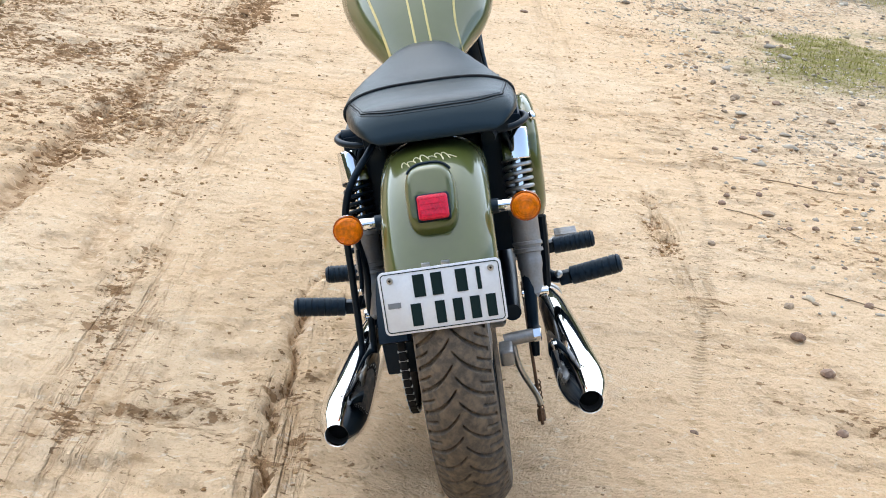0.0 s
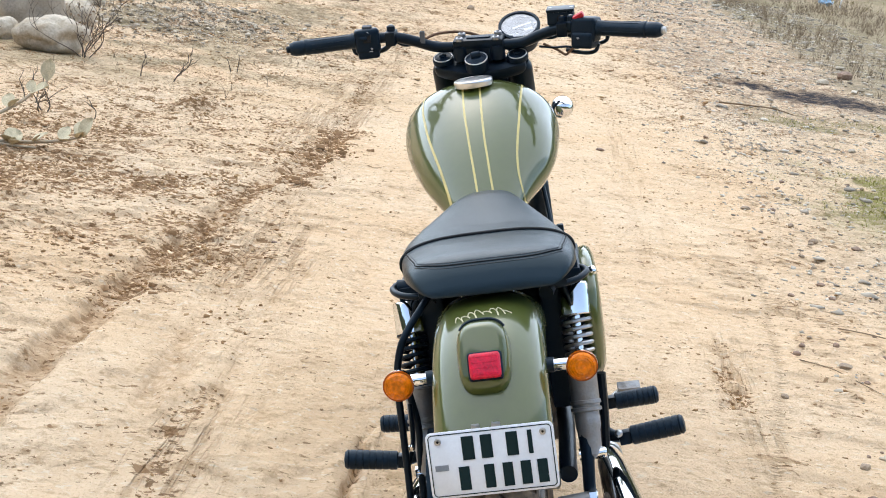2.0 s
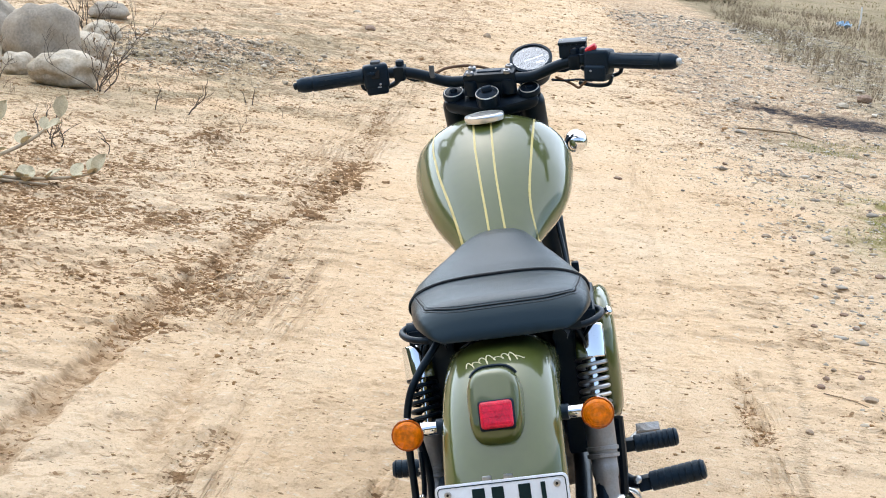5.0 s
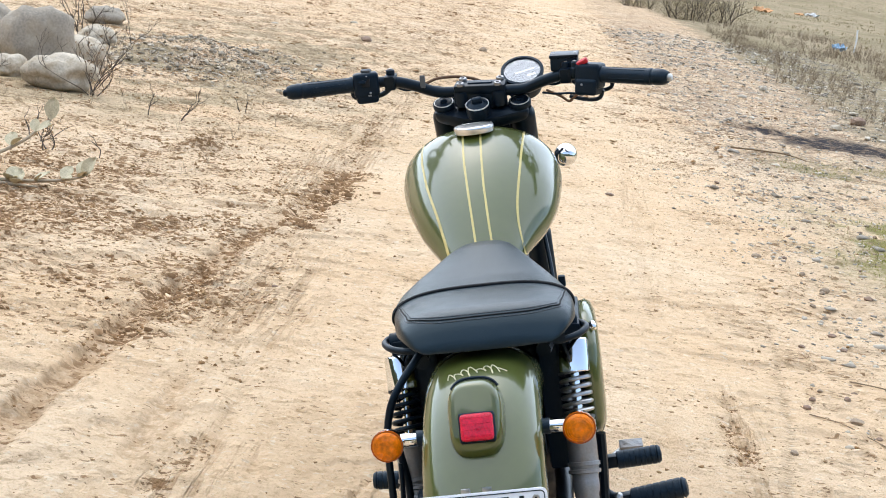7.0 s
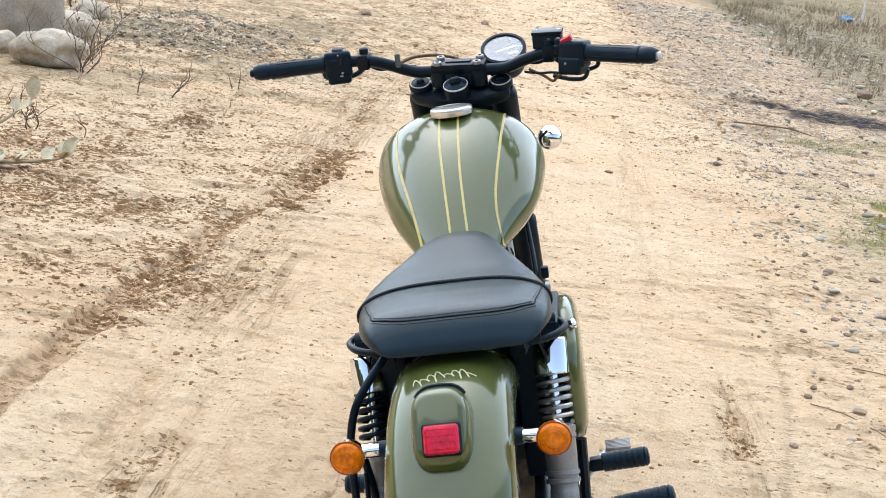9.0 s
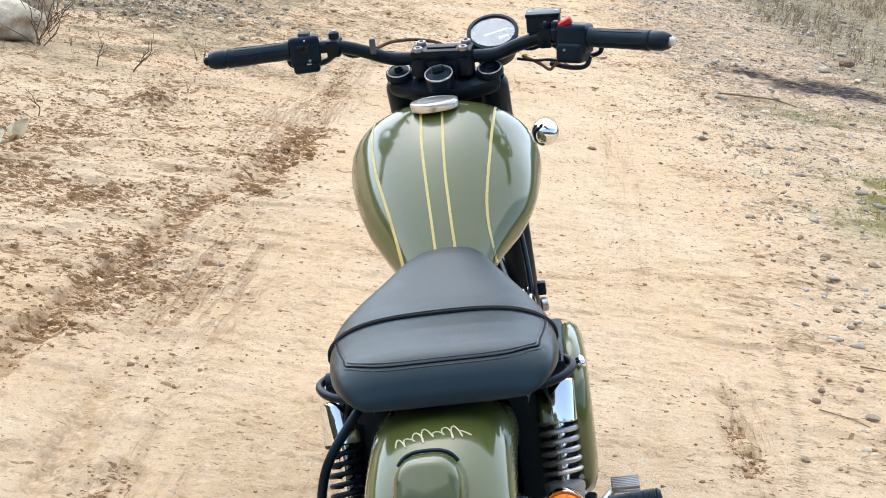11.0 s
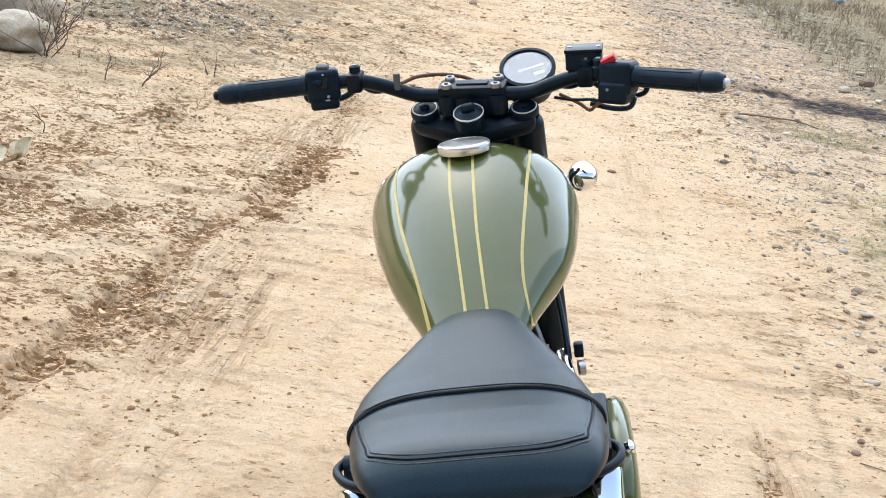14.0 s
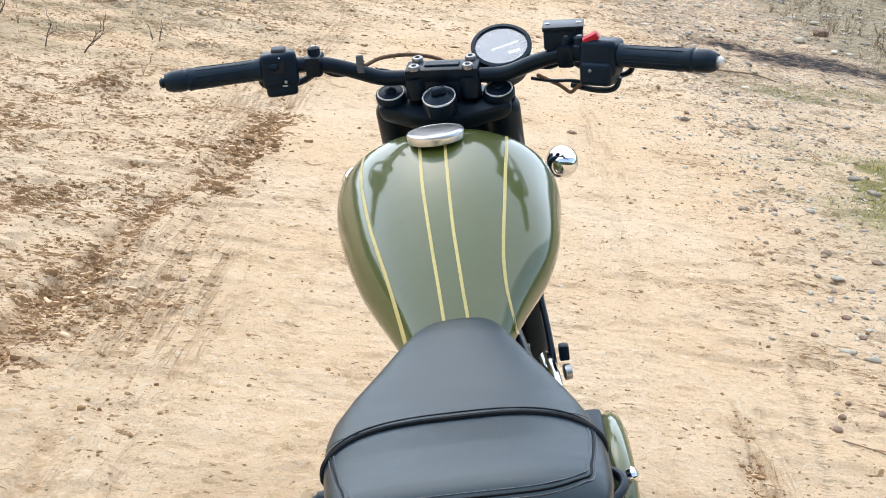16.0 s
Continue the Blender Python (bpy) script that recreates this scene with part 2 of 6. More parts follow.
def se(a, n):
    """A point of the unit superellipse of power n at the angle a."""
    c, s = math.cos(a), math.sin(a)
    return math.copysign(abs(c) ** (2 / n), c), math.copysign(abs(s) ** (2 / n), s)


# lattice noise for the ground
_lat = np.random.RandomState(7).rand(256, 256)


def vnoise(x, y):
    xi, yi = np.floor(x).astype(int), np.floor(y).astype(int)
    fx, fy = x - xi, y - yi
    fx, fy = fx * fx * (3 - 2 * fx), fy * fy * (3 - 2 * fy)
    g = lambda a, b: _lat[a % 256, b % 256]
    return (g(xi, yi) * (1 - fx) + g(xi + 1, yi) * fx) * (1 - fy) + (g(xi, yi + 1) * (1 - fx) + g(xi + 1, yi + 1) * fx) * fy


def fbm(x, y, octaves=4):
    out, amp, tot = 0, 1.0, 0
    for k in range(octaves):
        out = out + amp * vnoise(x * 2**k + 17.3 * k, y * 2**k + 5.1 * k)
        tot += amp
        amp *= 0.5
    return out / tot


def bell(v, w):
    return np.exp(-((v / w) ** 2))


def sstep(a, b, v):
    t = np.clip((v - a) / (b - a), 0, 1)
    return t * t * (3 - 2 * t)


# ---- ground: where each kind of soil lies ----
def rut_mask(x, y):
    wob = 0.05 * (fbm(y * 0.7, y * 0 + 3, 2) - 0.5) + 0.07 * (fbm(x * 2.5 + 11, y * 3.5, 3) - 0.5)
    xa = np.interp(y, [0.8, 2.3, 3.2, 4.5, 5.6, 7.5, 9.0, 14.0], [-1.33, -1.31, -1.25, -1.15, -1.15, -1.26, -1.28, -1.3])
    a = bell(x - xa + wob, 0.048) * sstep(-1, 0.5, y) * (1 - 0.25 * sstep(2.6, 3.4, y) - 0.55 * sstep(6, 9, y)) * (0.4 + 0.6 * sstep(0.36, 0.50, fbm(x * 6, y * 4.2 + 21, 3)))
    b = bell(x + 0.43 + wob * 0.5 + 0.05 * (fbm(y * 9, y * 0 + 7, 3) - 0.5) + 0.03 * (fbm(x * 30, y * 22 + 5, 2) - 0.5), 0.010) * (1 - sstep(0.75, 1.2, y)) * (0.4 + 0.6 * sstep(0.35, 0.55, fbm(y * 7 + 2, y * 0 + 1, 3)))
    c = bell(x + 0.82 + 0.065 * y + wob, 0.05) * (1 - 0.75 * sstep(0.9, 1.8, y)) * (1 - sstep(4.5, 6.5, y)) * sstep(0.38, 0.6, fbm(x * 7 + 5, y * 5, 3))
    d = bell(x - 0.61 - wob, 0.045) * sstep(0.36, 0.55, fbm(x * 8 + 2, y * 6, 3)) * sstep(1.3, 1.45, y) * (1 - sstep(2.0, 2.3, y))
    e = bell(x + 1.10 + wob, 0.09) * (0.15 + 0.85 * sstep(0.42, 0.58, fbm(x * 11 + 3, y * 9, 3))) * sstep(3.5, 4.0, y) * (1 - sstep(5.0, 5.6, y))
    return a, b, c, d, e


def band_mask(x, y):
    """The long wheel rut beside the way: a trodden brown band with firm edges."""
    xa = np.interp(y, [0.4, 0.9, 1.2, 1.6, 2.0, 3.0, 4.5], [-1.34, -1.33, -1.335, -1.32, -1.325, -1.27, -1.15])
    off = np.abs(x - xa + 0.05 * (fbm(x * 7 + 11, y * 9, 3) - 0.5))
    return sstep(0.066, 0.034, off) * sstep(0.2, 0.8, y) * (1 - 0.85 * sstep(2.6, 4.2, y)) * (0.55 + 0.45 * sstep(0.35, 0.5, fbm(x * 12, y * 9 + 50, 3)))


def track_lines(x, y):
    """Faint parallel ridges that old wheel tracks left along the way."""
    wob = 0.04 * (fbm(y * 0.6 + 3, y * 0 + 6, 2) - 0.5)
    out = 0
    for x0, k, w, lo, hi, amp in ((-0.74, -0.06, 0.022, 0.0, 3.0, 0.7), (-0.90, -0.065, 0.026, 0.5, 7.0, 1.0), (-0.97, -0.03, 0.02, 0.6, 6.5, 0.9), (-1.06, -0.005, 0.024, 1.2, 9.0, 0.8), (-0.86, -0.06, 0.018, 0.2, 4.0, 0.8), (-1.19, 0.02, 0.02, 2.0, 9.0, 0.8), (-0.50, -0.05, 0.03, 0.9, 4.0, 0.4), (0.32, 0.03, 0.03, 1.5, 8.0, 0.35), (-0.36, -0.10, 0.02, -0.3, 0.9, 0.9), (-0.66, -0.03, 0.016, -0.3, 1.5, 0.6)):
        out = out + amp * bell(x - x0 - k * y - wob, w) * sstep(lo - 0.4, lo + 0.4, y) * (1 - sstep(hi - 1.0, hi + 0.5, y))
    return np.clip(out * (0.25 + 0.75 * sstep(0.38, 0.6, fbm(x * 3 + 90, y * 1.6, 3))), 0, 1)


def tread_mask(x, y):
    """Prints of tyre treads: a thin line beside the track, and beside the ruts."""
    cx = np.interp(y, [-0.3, 0.55, 1.3, 1.9, 3.9, 6.0], [0.345, 0.485, 0.655, 0.765, 0.985, 1.165])
    t = bell(x - cx, 0.011) ** 0.6 * (0.75 + 0.25 * sstep(0.45, 0.6, y) * (1 - sstep(1.1, 1.35, y))) * sstep(0.3, 0.6, y) * (1 - sstep(3.2, 4.2, y))
    t = t + 0.2 * bell(x + 0.365, 0.03) * (1 - sstep(0.7, 1.1, y)) + 0.3 * bell(x + 0.80, 0.035) * (1 - sstep(0.5, 1.1, y))
    t = t + 0.15 * bell(x + 0.70 - 0.03 * y, 0.04) * sstep(0.9, 1.3, y) * (1 - sstep(2.0, 2.8, y)) + 0.15 * bell(x - 0.60, 0.03) * sstep(1.0, 1.2, y) * (1 - sstep(2.4, 2.9, y))
    return np.clip(t, 0, 1)


def lane_mask(x, y):
    """Bands in which wheels have combed the sand into fine lines along the way."""
    n = fbm(x * 2 + 33, y * 1.2, 3)
    m = 0.9 * bell(x + 1.22, 0.17) * sstep(1.5, 3.0, y) * (1 - sstep(8, 13, y)) + 0.9 * bell(x + 0.84 + 0.06 * y, 0.15) * (1 - sstep(6, 9, y)) + 0.8 * bell(x + 0.40, 0.07) * (1 - sstep(0.8, 1.4, y))
    m = m + 0.6 * bell(x - 0.62, 0.07) * sstep(0.9, 1.4, y) * (1 - sstep(2.0, 2.6, y)) + 0.45 * bell(x - 0.35 - 0.03 * y, 0.12) * sstep(2, 4, y) * (1 - sstep(9, 14, y)) + 0.35 * bell(x + 0.15, 0.2) * sstep(2.5, 4, y) * (1 - sstep(7, 10, y))
    return np.clip(m * (0.35 + 1.1 * sstep(0.38, 0.6, n)), 0, 1)


def soils(x, y):
    n = fbm(x * 1.3, y * 1.3, 4)
    a, b, c, d, e = rut_mask(x, y)
    edge = -0.85 - 0.18 * (y - 2.5)
    churn = sstep(0.3, -0.5, x - np.maximum(edge, -1.5) + (n - 0.5) * 1.6) * sstep(1.4, 2.6, y + 0.5 * n) * (1 - sstep(4.6, 7.5, y + 2 * n))
    churn = churn * (0.12 + 0.45 * sstep(0.42, 0.60, fbm(x * 1.8 + 60, y * 3.4, 3)) + 0.43 * sstep(0.46, 0.60, fbm(x * 5 + 30, y * 8, 3)))
    clod = np.clip(0.72 * churn * (0.4 + 1.0 * n) + a * (0.36 + 0.3 * sstep(2.4, 3.6, y)) + 0.8 * b + 0.45 * bell(x + 0.40, 0.09) * (1 - sstep(0.6, 1.1, y)) * sstep(0.45, 0.6, fbm(x * 9, y * 9, 3)) + 0.7 * c + 0.8 * d + e + 0.6 * bell(x + 1.95, 0.10) * bell(y - 5.22, 0.10) + 0.4 * bell(x + 2.2, 0.16) * bell(y - 5.35, 0.1), 0, 1)
    gx = 0.85 + 0.35 * (fbm(y * 0.5, y * 0 + 9, 3) - 0.5)
    right = sstep(gx, gx + 0.9, x + (n - 0.5) * 0.7)
    gravel = right * sstep(2.0, 3.6, y) * (0.55 + 0.45 * sstep(6.0, 9.0, y)) * (1 - sstep(26, 40, y) * 0.5)
    left_pile = bell((x + 3.25) / 1.0, 0.75) * bell((y - 9.6) / 1.0, 1.2) * (0.45 + 0.55 * sstep(0.40, 0.60, fbm(x * 2.2 + 3, y * 2.2, 3)))
    gravel = np.clip(gravel * (0.35 + 0.9 * fbm(x * 2 + 8, y * 1.2, 3)) + left_pile * 0.9, 0, 1)
    g1 = sstep(1.15, 1.9, x + 0.5 * (n - 0.5)) * bell(y - 5.45 - 0.5 * (x - 2) * 0.4, 0.8)
    g2 = sstep(1.6, 2.2, x + 0.6 * (n - 0.5)) * bell(y - 8.4, 0.7) * 0.7
    g3 = sstep(2.6, 3.5, x - 0.030 * np.minimum(y, 30) + 1.2 * (n - 0.5)) * sstep(8, 12, y)
    g4 = bell(x + 3.4, 2.0) * sstep(5.2, 7.2, y) * (1 - sstep(12, 20, y)) * 0.5
    grass = np.clip((g1 + g2 + g4) * (0.1 + 1.3 * sstep(0.36, 0.62, fbm(x * 2.6 + 4, y * 2.6, 3))) + g3, 0, 1)
    burn = bell((y - 10.65 + 0.55 * (x - 2.3) + 0.9 * (n - 0.5)) / 1.0, 0.45) * sstep(1.72, 2.2, x + 0.5 * (n - 0.5)) * (1 - sstep(5, 7, x))
    burn = np.clip(burn * 2.4 * sstep(0.30, 0.56, fbm(x * 2.6, y * 1.8 + 40, 3)), 0, 1)
    green = np.clip((g1 * 1.6 + 0.4 * g2) * (0.15 + 0.95 * sstep(0.36, 0.6, fbm(x * 2.6 + 4, y * 2.6, 3))), 0, 1)
    crumb = np.clip(0.03 + 0.12 * sstep(1.2, 3.0, y) + 0.30 * sstep(0.5, 1.3, np.abs(x + 0.15) + 0.9 * (n - 0.5)) + 0.2 * sstep(1.1, 1.9, -x + 0.8 * (n - 0.5)) + 0.5 * sstep(6, 12, y) + 0.55 * bell(x + 0.62, 0.2) * bell(y - 0.25, 0.4), 0, 1)
    return clod, gravel * (1 - burn), grass, burn, green, crumb


def height(x, y):
    a, b, c, d, e = rut_mask(x, y)
    clod, gravel, grass, burn, green, crumb = soils(x, y)
    h = 0.020 * (fbm(x * 0.8, y * 0.8, 3) - 0.5) + 0.010 * (fbm(x * 4, y * 4, 3) - 0.5)
    crust = fbm(x * 5.5 + 40, y * 10, 3)
    h = h + (0.003 + 0.010 * crumb) * (sstep(0.46, 0.485, crust) + sstep(0.54, 0.565, crust) - 1)
    h = h - 0.014 * track_lines(x, y) - 0.016 * band_mask(x, y)
    h = h - 0.004 * tread_mask(x, y) - 0.02 * a - 0.026 * b + 0.010 * bell(x + 0.475, 0.03) * (1 - sstep(0.7, 1.2, y)) - 0.012 * c - 0.022 * d - 0.012 * e
    h = h + clod * (0.030 * (fbm(x * 13, y * 13, 3) - 0.5) + 0.030 * np.maximum(fbm(x * 21 + 9, y * 21, 2) - 0.55, 0)) + 0.006 * (fbm(x * 24 + 3, y * 24, 2) - 0.5) + 0.016 * np.maximum(fbm(x * 17 + 70, y * 17, 2) - 0.62, 0)
    h = h + gravel * 0.02 * (fbm(x * 10 + 30, y * 10, 3) - 0.5)
    h = h + 0.07 * bell(x + 1.95, 0.13) * bell(y - 5.3, 0.16) + 0.10 * bell(x + 3.4, 0.7) * bell(y - 10.2, 1.0) * (0.3 + 1.4 * fbm(x * 3, y * 3, 3))
    # flat under the tyres
    h = h * (1 - 0.8 * bell(x, 0.12) * bell(y - 0.19, 0.25)) - 0.025 * bell(x, 0.15) * bell(y - 0.13, 0.22) * (1 - 0.8 * bell(x, 0.12) * bell(y - 1.46, 0.25))
    rise = 0.006 * np.maximum(x - 4, 0) ** 1.3 * sstep(20, 60, y)
    h = h + rise + 6.0 * sstep(84, 185, y) + 2.5 * sstep(40, 200, np.abs(x)) + 9 * sstep(260, 700, y)
    return h


def graded(fine_lo, fine_hi, step, lo, hi, grow=1.09):
    v = list(np.arange(fine_lo, fine_hi + 1e-6, step))
    s = step
    while v[-1] < hi:
        s *= grow
        v.append(v[-1] + s)
    s = step
    while v[0] > lo:
        s *= grow * 1.06
        v.insert(0, v[0] - s)
    return np.array(v)


def build_ground():
    xs = graded(-2.2, 1.5, 0.0095, -700, 700, 1.04)
    ys = graded(-0.3, 3.6, 0.0095, -120, 800, 1.016)
    near = (xs > -0.52) & (xs < -0.34)
    xs = np.sort(np.concatenate([xs, xs[near] + 0.0032, xs[near] + 0.0064]))
    gx, gy = np.meshgrid(xs, ys)
    gz = height(gx, gy)
    nx, ny = len(xs), len(ys)
    verts = np.stack([gx, gy, gz], -1).reshape(-1, 3)
    i = np.arange(nx * ny).reshape(ny, nx)
    faces = np.stack([i[:-1, :-1], i[:-1, 1:], i[1:, 1:], i[1:, :-1]], -1).reshape(-1, 4)
    me = bpy.data.meshes.new("ground")
    me.vertices.add(len(verts))
    me.vertices.foreach_set("co", verts.ravel())
    me.loops.add(faces.size)
    me.loops.foreach_set("vertex_index", faces.ravel())
    me.polygons.add(len(faces))
    me.polygons.foreach_set("loop_start", np.arange(0, faces.size, 4))
    me.update(calc_edges=True)
    for key, value in zip(("clod", "gravel", "grass", "burn", "green", "crumb"), soils(gx, gy)):
        me.attributes.new(key, "FLOAT", "POINT").data.foreach_set("value", value.ravel().astype(np.float32))
    me.attributes.new("lines", "FLOAT", "POINT").data.foreach_set("value", track_lines(gx, gy).ravel().astype(np.float32))
    me.attributes.new("band", "FLOAT", "POINT").data.foreach_set("value", band_mask(gx, gy).ravel().astype(np.float32))
    me.attributes.new("lane", "FLOAT", "POINT").data.foreach_set("value", lane_mask(gx, gy).ravel().astype(np.float32))
    me.attributes.new("tread", "FLOAT", "POINT").data.foreach_set("value", tread_mask(gx, gy).ravel().astype(np.float32))
    me.shade_smooth()
    me.materials.append(ground_mat())
    return tagged(new("ground", me), "pale sandy dirt track with ruts, clods and gravel edges", "ground", kind="structure")


def ground_mat():
    m = bpy.data.materials.new("sandy_track")
    m.use_nodes = True
    nt = m.node_tree
    p = nt.nodes["Principled BSDF"]
    p.inputs["Roughness"].default_value = 0.95
    p.inputs["Specular IOR Level"].default_value = 0.08
    tc = nt.nodes.new("ShaderNodeTexCoord")

    def noise_node(scale, detail=6, rough=0.6, stretch=(1, 1, 1), bend=0.0):
        mp = nt.nodes.new("ShaderNodeMapping")
        mp.inputs["Scale"].default_value = stretch
        n = nt.nodes.new("ShaderNodeTexNoise")
        n.inputs["Scale"].default_value, n.inputs["Detail"].default_value, n.inputs["Roughness"].default_value = scale, detail, rough
        n.inputs["Distortion"].default_value = bend
        nt.links.new(tc.outputs["Object"], mp.inputs[0])
        nt.links.new(mp.outputs[0], n.inputs["Vector"])
        return n.outputs[0]

    def ranged(src, a, b, c=0.0, d=1.0):
        r = nt.nodes.new("ShaderNodeMapRange")
        for k, v in zip((1, 2, 3, 4), (a, b, c, d)):
            r.inputs[k].default_value = v
        nt.links.new(src, r.inputs[0])
        return r.outputs[0]

    def mixed(fac, a, b):
        x = nt.nodes.new("ShaderNodeMix")
        x.data_type = "RGBA"
        nt.links.new(fac, x.inputs[0])
        for k, v in ((6, a), (7, b)):
            if isinstance(v, tuple):
                x.inputs[k].default_value = (*v, 1)
            else:
                nt.links.new(v, x.inputs[k])
        return x.outputs[2]

    def times(a, b, op="MULTIPLY"):
        x = nt.nodes.new("ShaderNodeMath")
        x.operation = op
        for k, v in enumerate((a, b)):
            if isinstance(v, (int, float)):
                x.inputs[k].default_value = v
            else:
                nt.links.new(v, x.inputs[k])
        return x.outputs[0]

    def attr(name):
        a = nt.nodes.new("ShaderNodeAttribute")
        a.attribute_name = name
        return a.outputs["Fac"]

    big, mid, fine, grit = noise_node(0.7), noise_node(2.6, 6, 0.6), noise_node(38, 8, 0.7), noise_node(150, 4)
    flakes, chips = noise_node(18, 5, 0.6, (0.65, 1.0, 1.0), 0.3), noise_node(48, 4, 0.6, (0.65, 1.0, 1.0), 0.3)
    streak = noise_node(6, 5, 0.6, (1.0, 0.14, 1.0))
    crumb, clod = attr("crumb"), attr("clod")
    col = mixed(ranged(big, 0.35, 0.65), (0.78, 0.540, 0.318), (0.84, 0.640, 0.425))
    col = mixed(ranged(streak, 0.52, 0.68, 0, 0.22), col, (0.60, 0.385, 0.20))
    col = mixed(ranged(mid, 0.52, 0.68, 0, 0.30), col, (0.60, 0.39, 0.21))
    col = mixed(ranged(fine, 0.3, 0.45, 0.5, 0), col, (0.83, 0.665, 0.46))
    col = mixed(ranged(grit, 0.52, 0.66, 0, 0.34), col, (0.50, 0.31, 0.16))
    col = mixed(ranged(fine, 0.56, 0.61, 0, 0.45), col, (0.50, 0.31, 0.155))
    col = mixed(ranged(chips, 0.40, 0.34, 0, 0.6), col, (0.85, 0.73, 0.555))
    comb = noise_node(9, 4, 0.6, (4.2, 0.22, 1.0), 0.15)
    combed = times(attr("lane"), ranged(comb, 0.50, 0.60, 0, 1))
    col = mixed(times(combed, ranged(fine, 0.36, 0.52, 0.15, 0.58)), col, (0.49, 0.30, 0.155))
    col = mixed(times(attr("lines"), ranged(fine, 0.40, 0.55, 0.0, 0.5)), col, (0.50, 0.31, 0.16))
    col = mixed(times(attr("band"), ranged(fine, 0.36, 0.56, 0.30, 0.85)), col, (0.50, 0.325, 0.18))
    col = mixed(times(attr("band"), ranged(flakes, 0.53, 0.58, 0.0, 0.8)), col, (0.30, 0.175, 0.085))
    # dark dashes put the shaded near sides of small clods into the colour
    dashes = noise_node(26, 4, 0.55, (0.42, 1.0, 1.0), 0.2)
    col = mixed(ranged(dashes, 0.61, 0.64, 0, 0.42), col, (0.47, 0.29, 0.145))
    col = mixed(ranged(dashes, 0.39, 0.35, 0, 0.22), col, (0.85, 0.70, 0.505))
    col = mixed(times(crumb, 0.20), col, (0.50, 0.36, 0.22))
    # edges of a thin broken crust, their shade painted as a dark fading rim
    plates = noise_node(7.5, 6, 0.62, (0.55, 1.0, 1.0), 0.3)
    rim = times(ranged(plates, 0.53, 0.545, 0, 1), ranged(plates, 0.552, 0.59, 1, 0))
    patchy = times(times(rim, ranged(mid, 0.43, 0.58, 0.1, 1.0)), times(times(crumb, 1.3), 0.15, "ADD"))
    col = mixed(times(patchy, ranged(chips, 0.35, 0.6, 0.2, 1.0)), col, (0.33, 0.185, 0.085))
    # earth broken up by wheels: brown soil, then dark flakes painted as clods' shade, crowded where the crust is broken
    col = mixed(times(clod, ranged(fine, 0.46, 0.60, 0.0, 0.42)), col, (0.48, 0.295, 0.15))
    verge = times(times(attr("gravel"), 0.06), times(attr("grass"), 0.07), "ADD")
    dense = times(times(times(times(crumb, 0.115), times(clod, 0.14), "ADD"), ranged(mid, 0.3, 0.7, -0.06, 0.06), "ADD"), verge, "ADD")
    col = mixed(ranged(times(flakes, dense, "ADD"), 0.68, 0.71, 0, 0.85), col, (0.30, 0.17, 0.08))
    col = mixed(ranged(times(chips, dense, "ADD"), 0.67, 0.70, 0, 0.85), col, (0.22, 0.12, 0.055))
    wave = nt.nodes.new("ShaderNodeTexWave")
    wave.bands_direction = "Y"
    wave.inputs["Scale"].default_value, wave.inputs["Distortion"].default_value, wave.inputs["Detail"].default_value = 17.0, 1.5, 2
    nt.links.new(tc.outputs["Object"], wave.inputs["Vector"])
    tread = times(attr("tread"), ranged(wave.outputs[1], 0.25, 0.75, 0.25, 1.0))
    col = mixed(times(times(tread, ranged(fine, 0.38, 0.55, 0.1, 0.6)), ranged(mid, 0.38, 0.55, 0.2, 1.0)), col, (0.34, 0.21, 0.11))
    col = mixed(times(attr("gravel"), ranged(fine, 0.40, 0.6, 0.1, 0.75)), col, (0.47, 0.39, 0.29))
    col = mixed(times(attr("grass"), ranged(mid, 0.3, 0.6, 0.45, 0.9)), col, (0.36, 0.30, 0.185))
    col = mixed(times(attr("grass"), ranged(noise_node(0.28, 6, 0.65, (1.0, 0.35, 1.0)), 0.45, 0.62, 0, 0.75)), col, (0.235, 0.195, 0.105))
    col = mixed(times(attr("grass"), ranged(plates, 0.48, 0.58, 0, 0.55)), col, (0.18, 0.13, 0.08))
    col = mixed(times(attr("green"), times(ranged(fine, 0.38, 0.55, 0.3, 1.0), ranged(flakes, 0.40, 0.56, 0.15, 1))), col, (0.29, 0.265, 0.08))
    col = mixed(times(attr("burn"), ranged(flakes, 0.32, 0.52, 0.55, 1)), col, (0.038, 0.034, 0.036))
    nt.links.new(col, p.inputs["Base Color"])
    hgt = times(times(times(fine, 0.6), times(times(flakes, 0.45), times(dashes, 0.3), "ADD"), "ADD"), times(times(times(grit, 0.3), times(tread, -0.35), "ADD"), times(times(patchy, -0.3), times(combed, -0.45), "ADD"), "ADD"), "ADD")
    b = nt.nodes.new("ShaderNodeBump")
    b.inputs["Strength"].default_value, b.inputs["Distance"].default_value = 1.0, 0.03
    nt.links.new(hgt, b.inputs["Height"])
    nt.links.new(b.outputs[0], p.inputs["Normal"])
    return m


ground = build_ground()


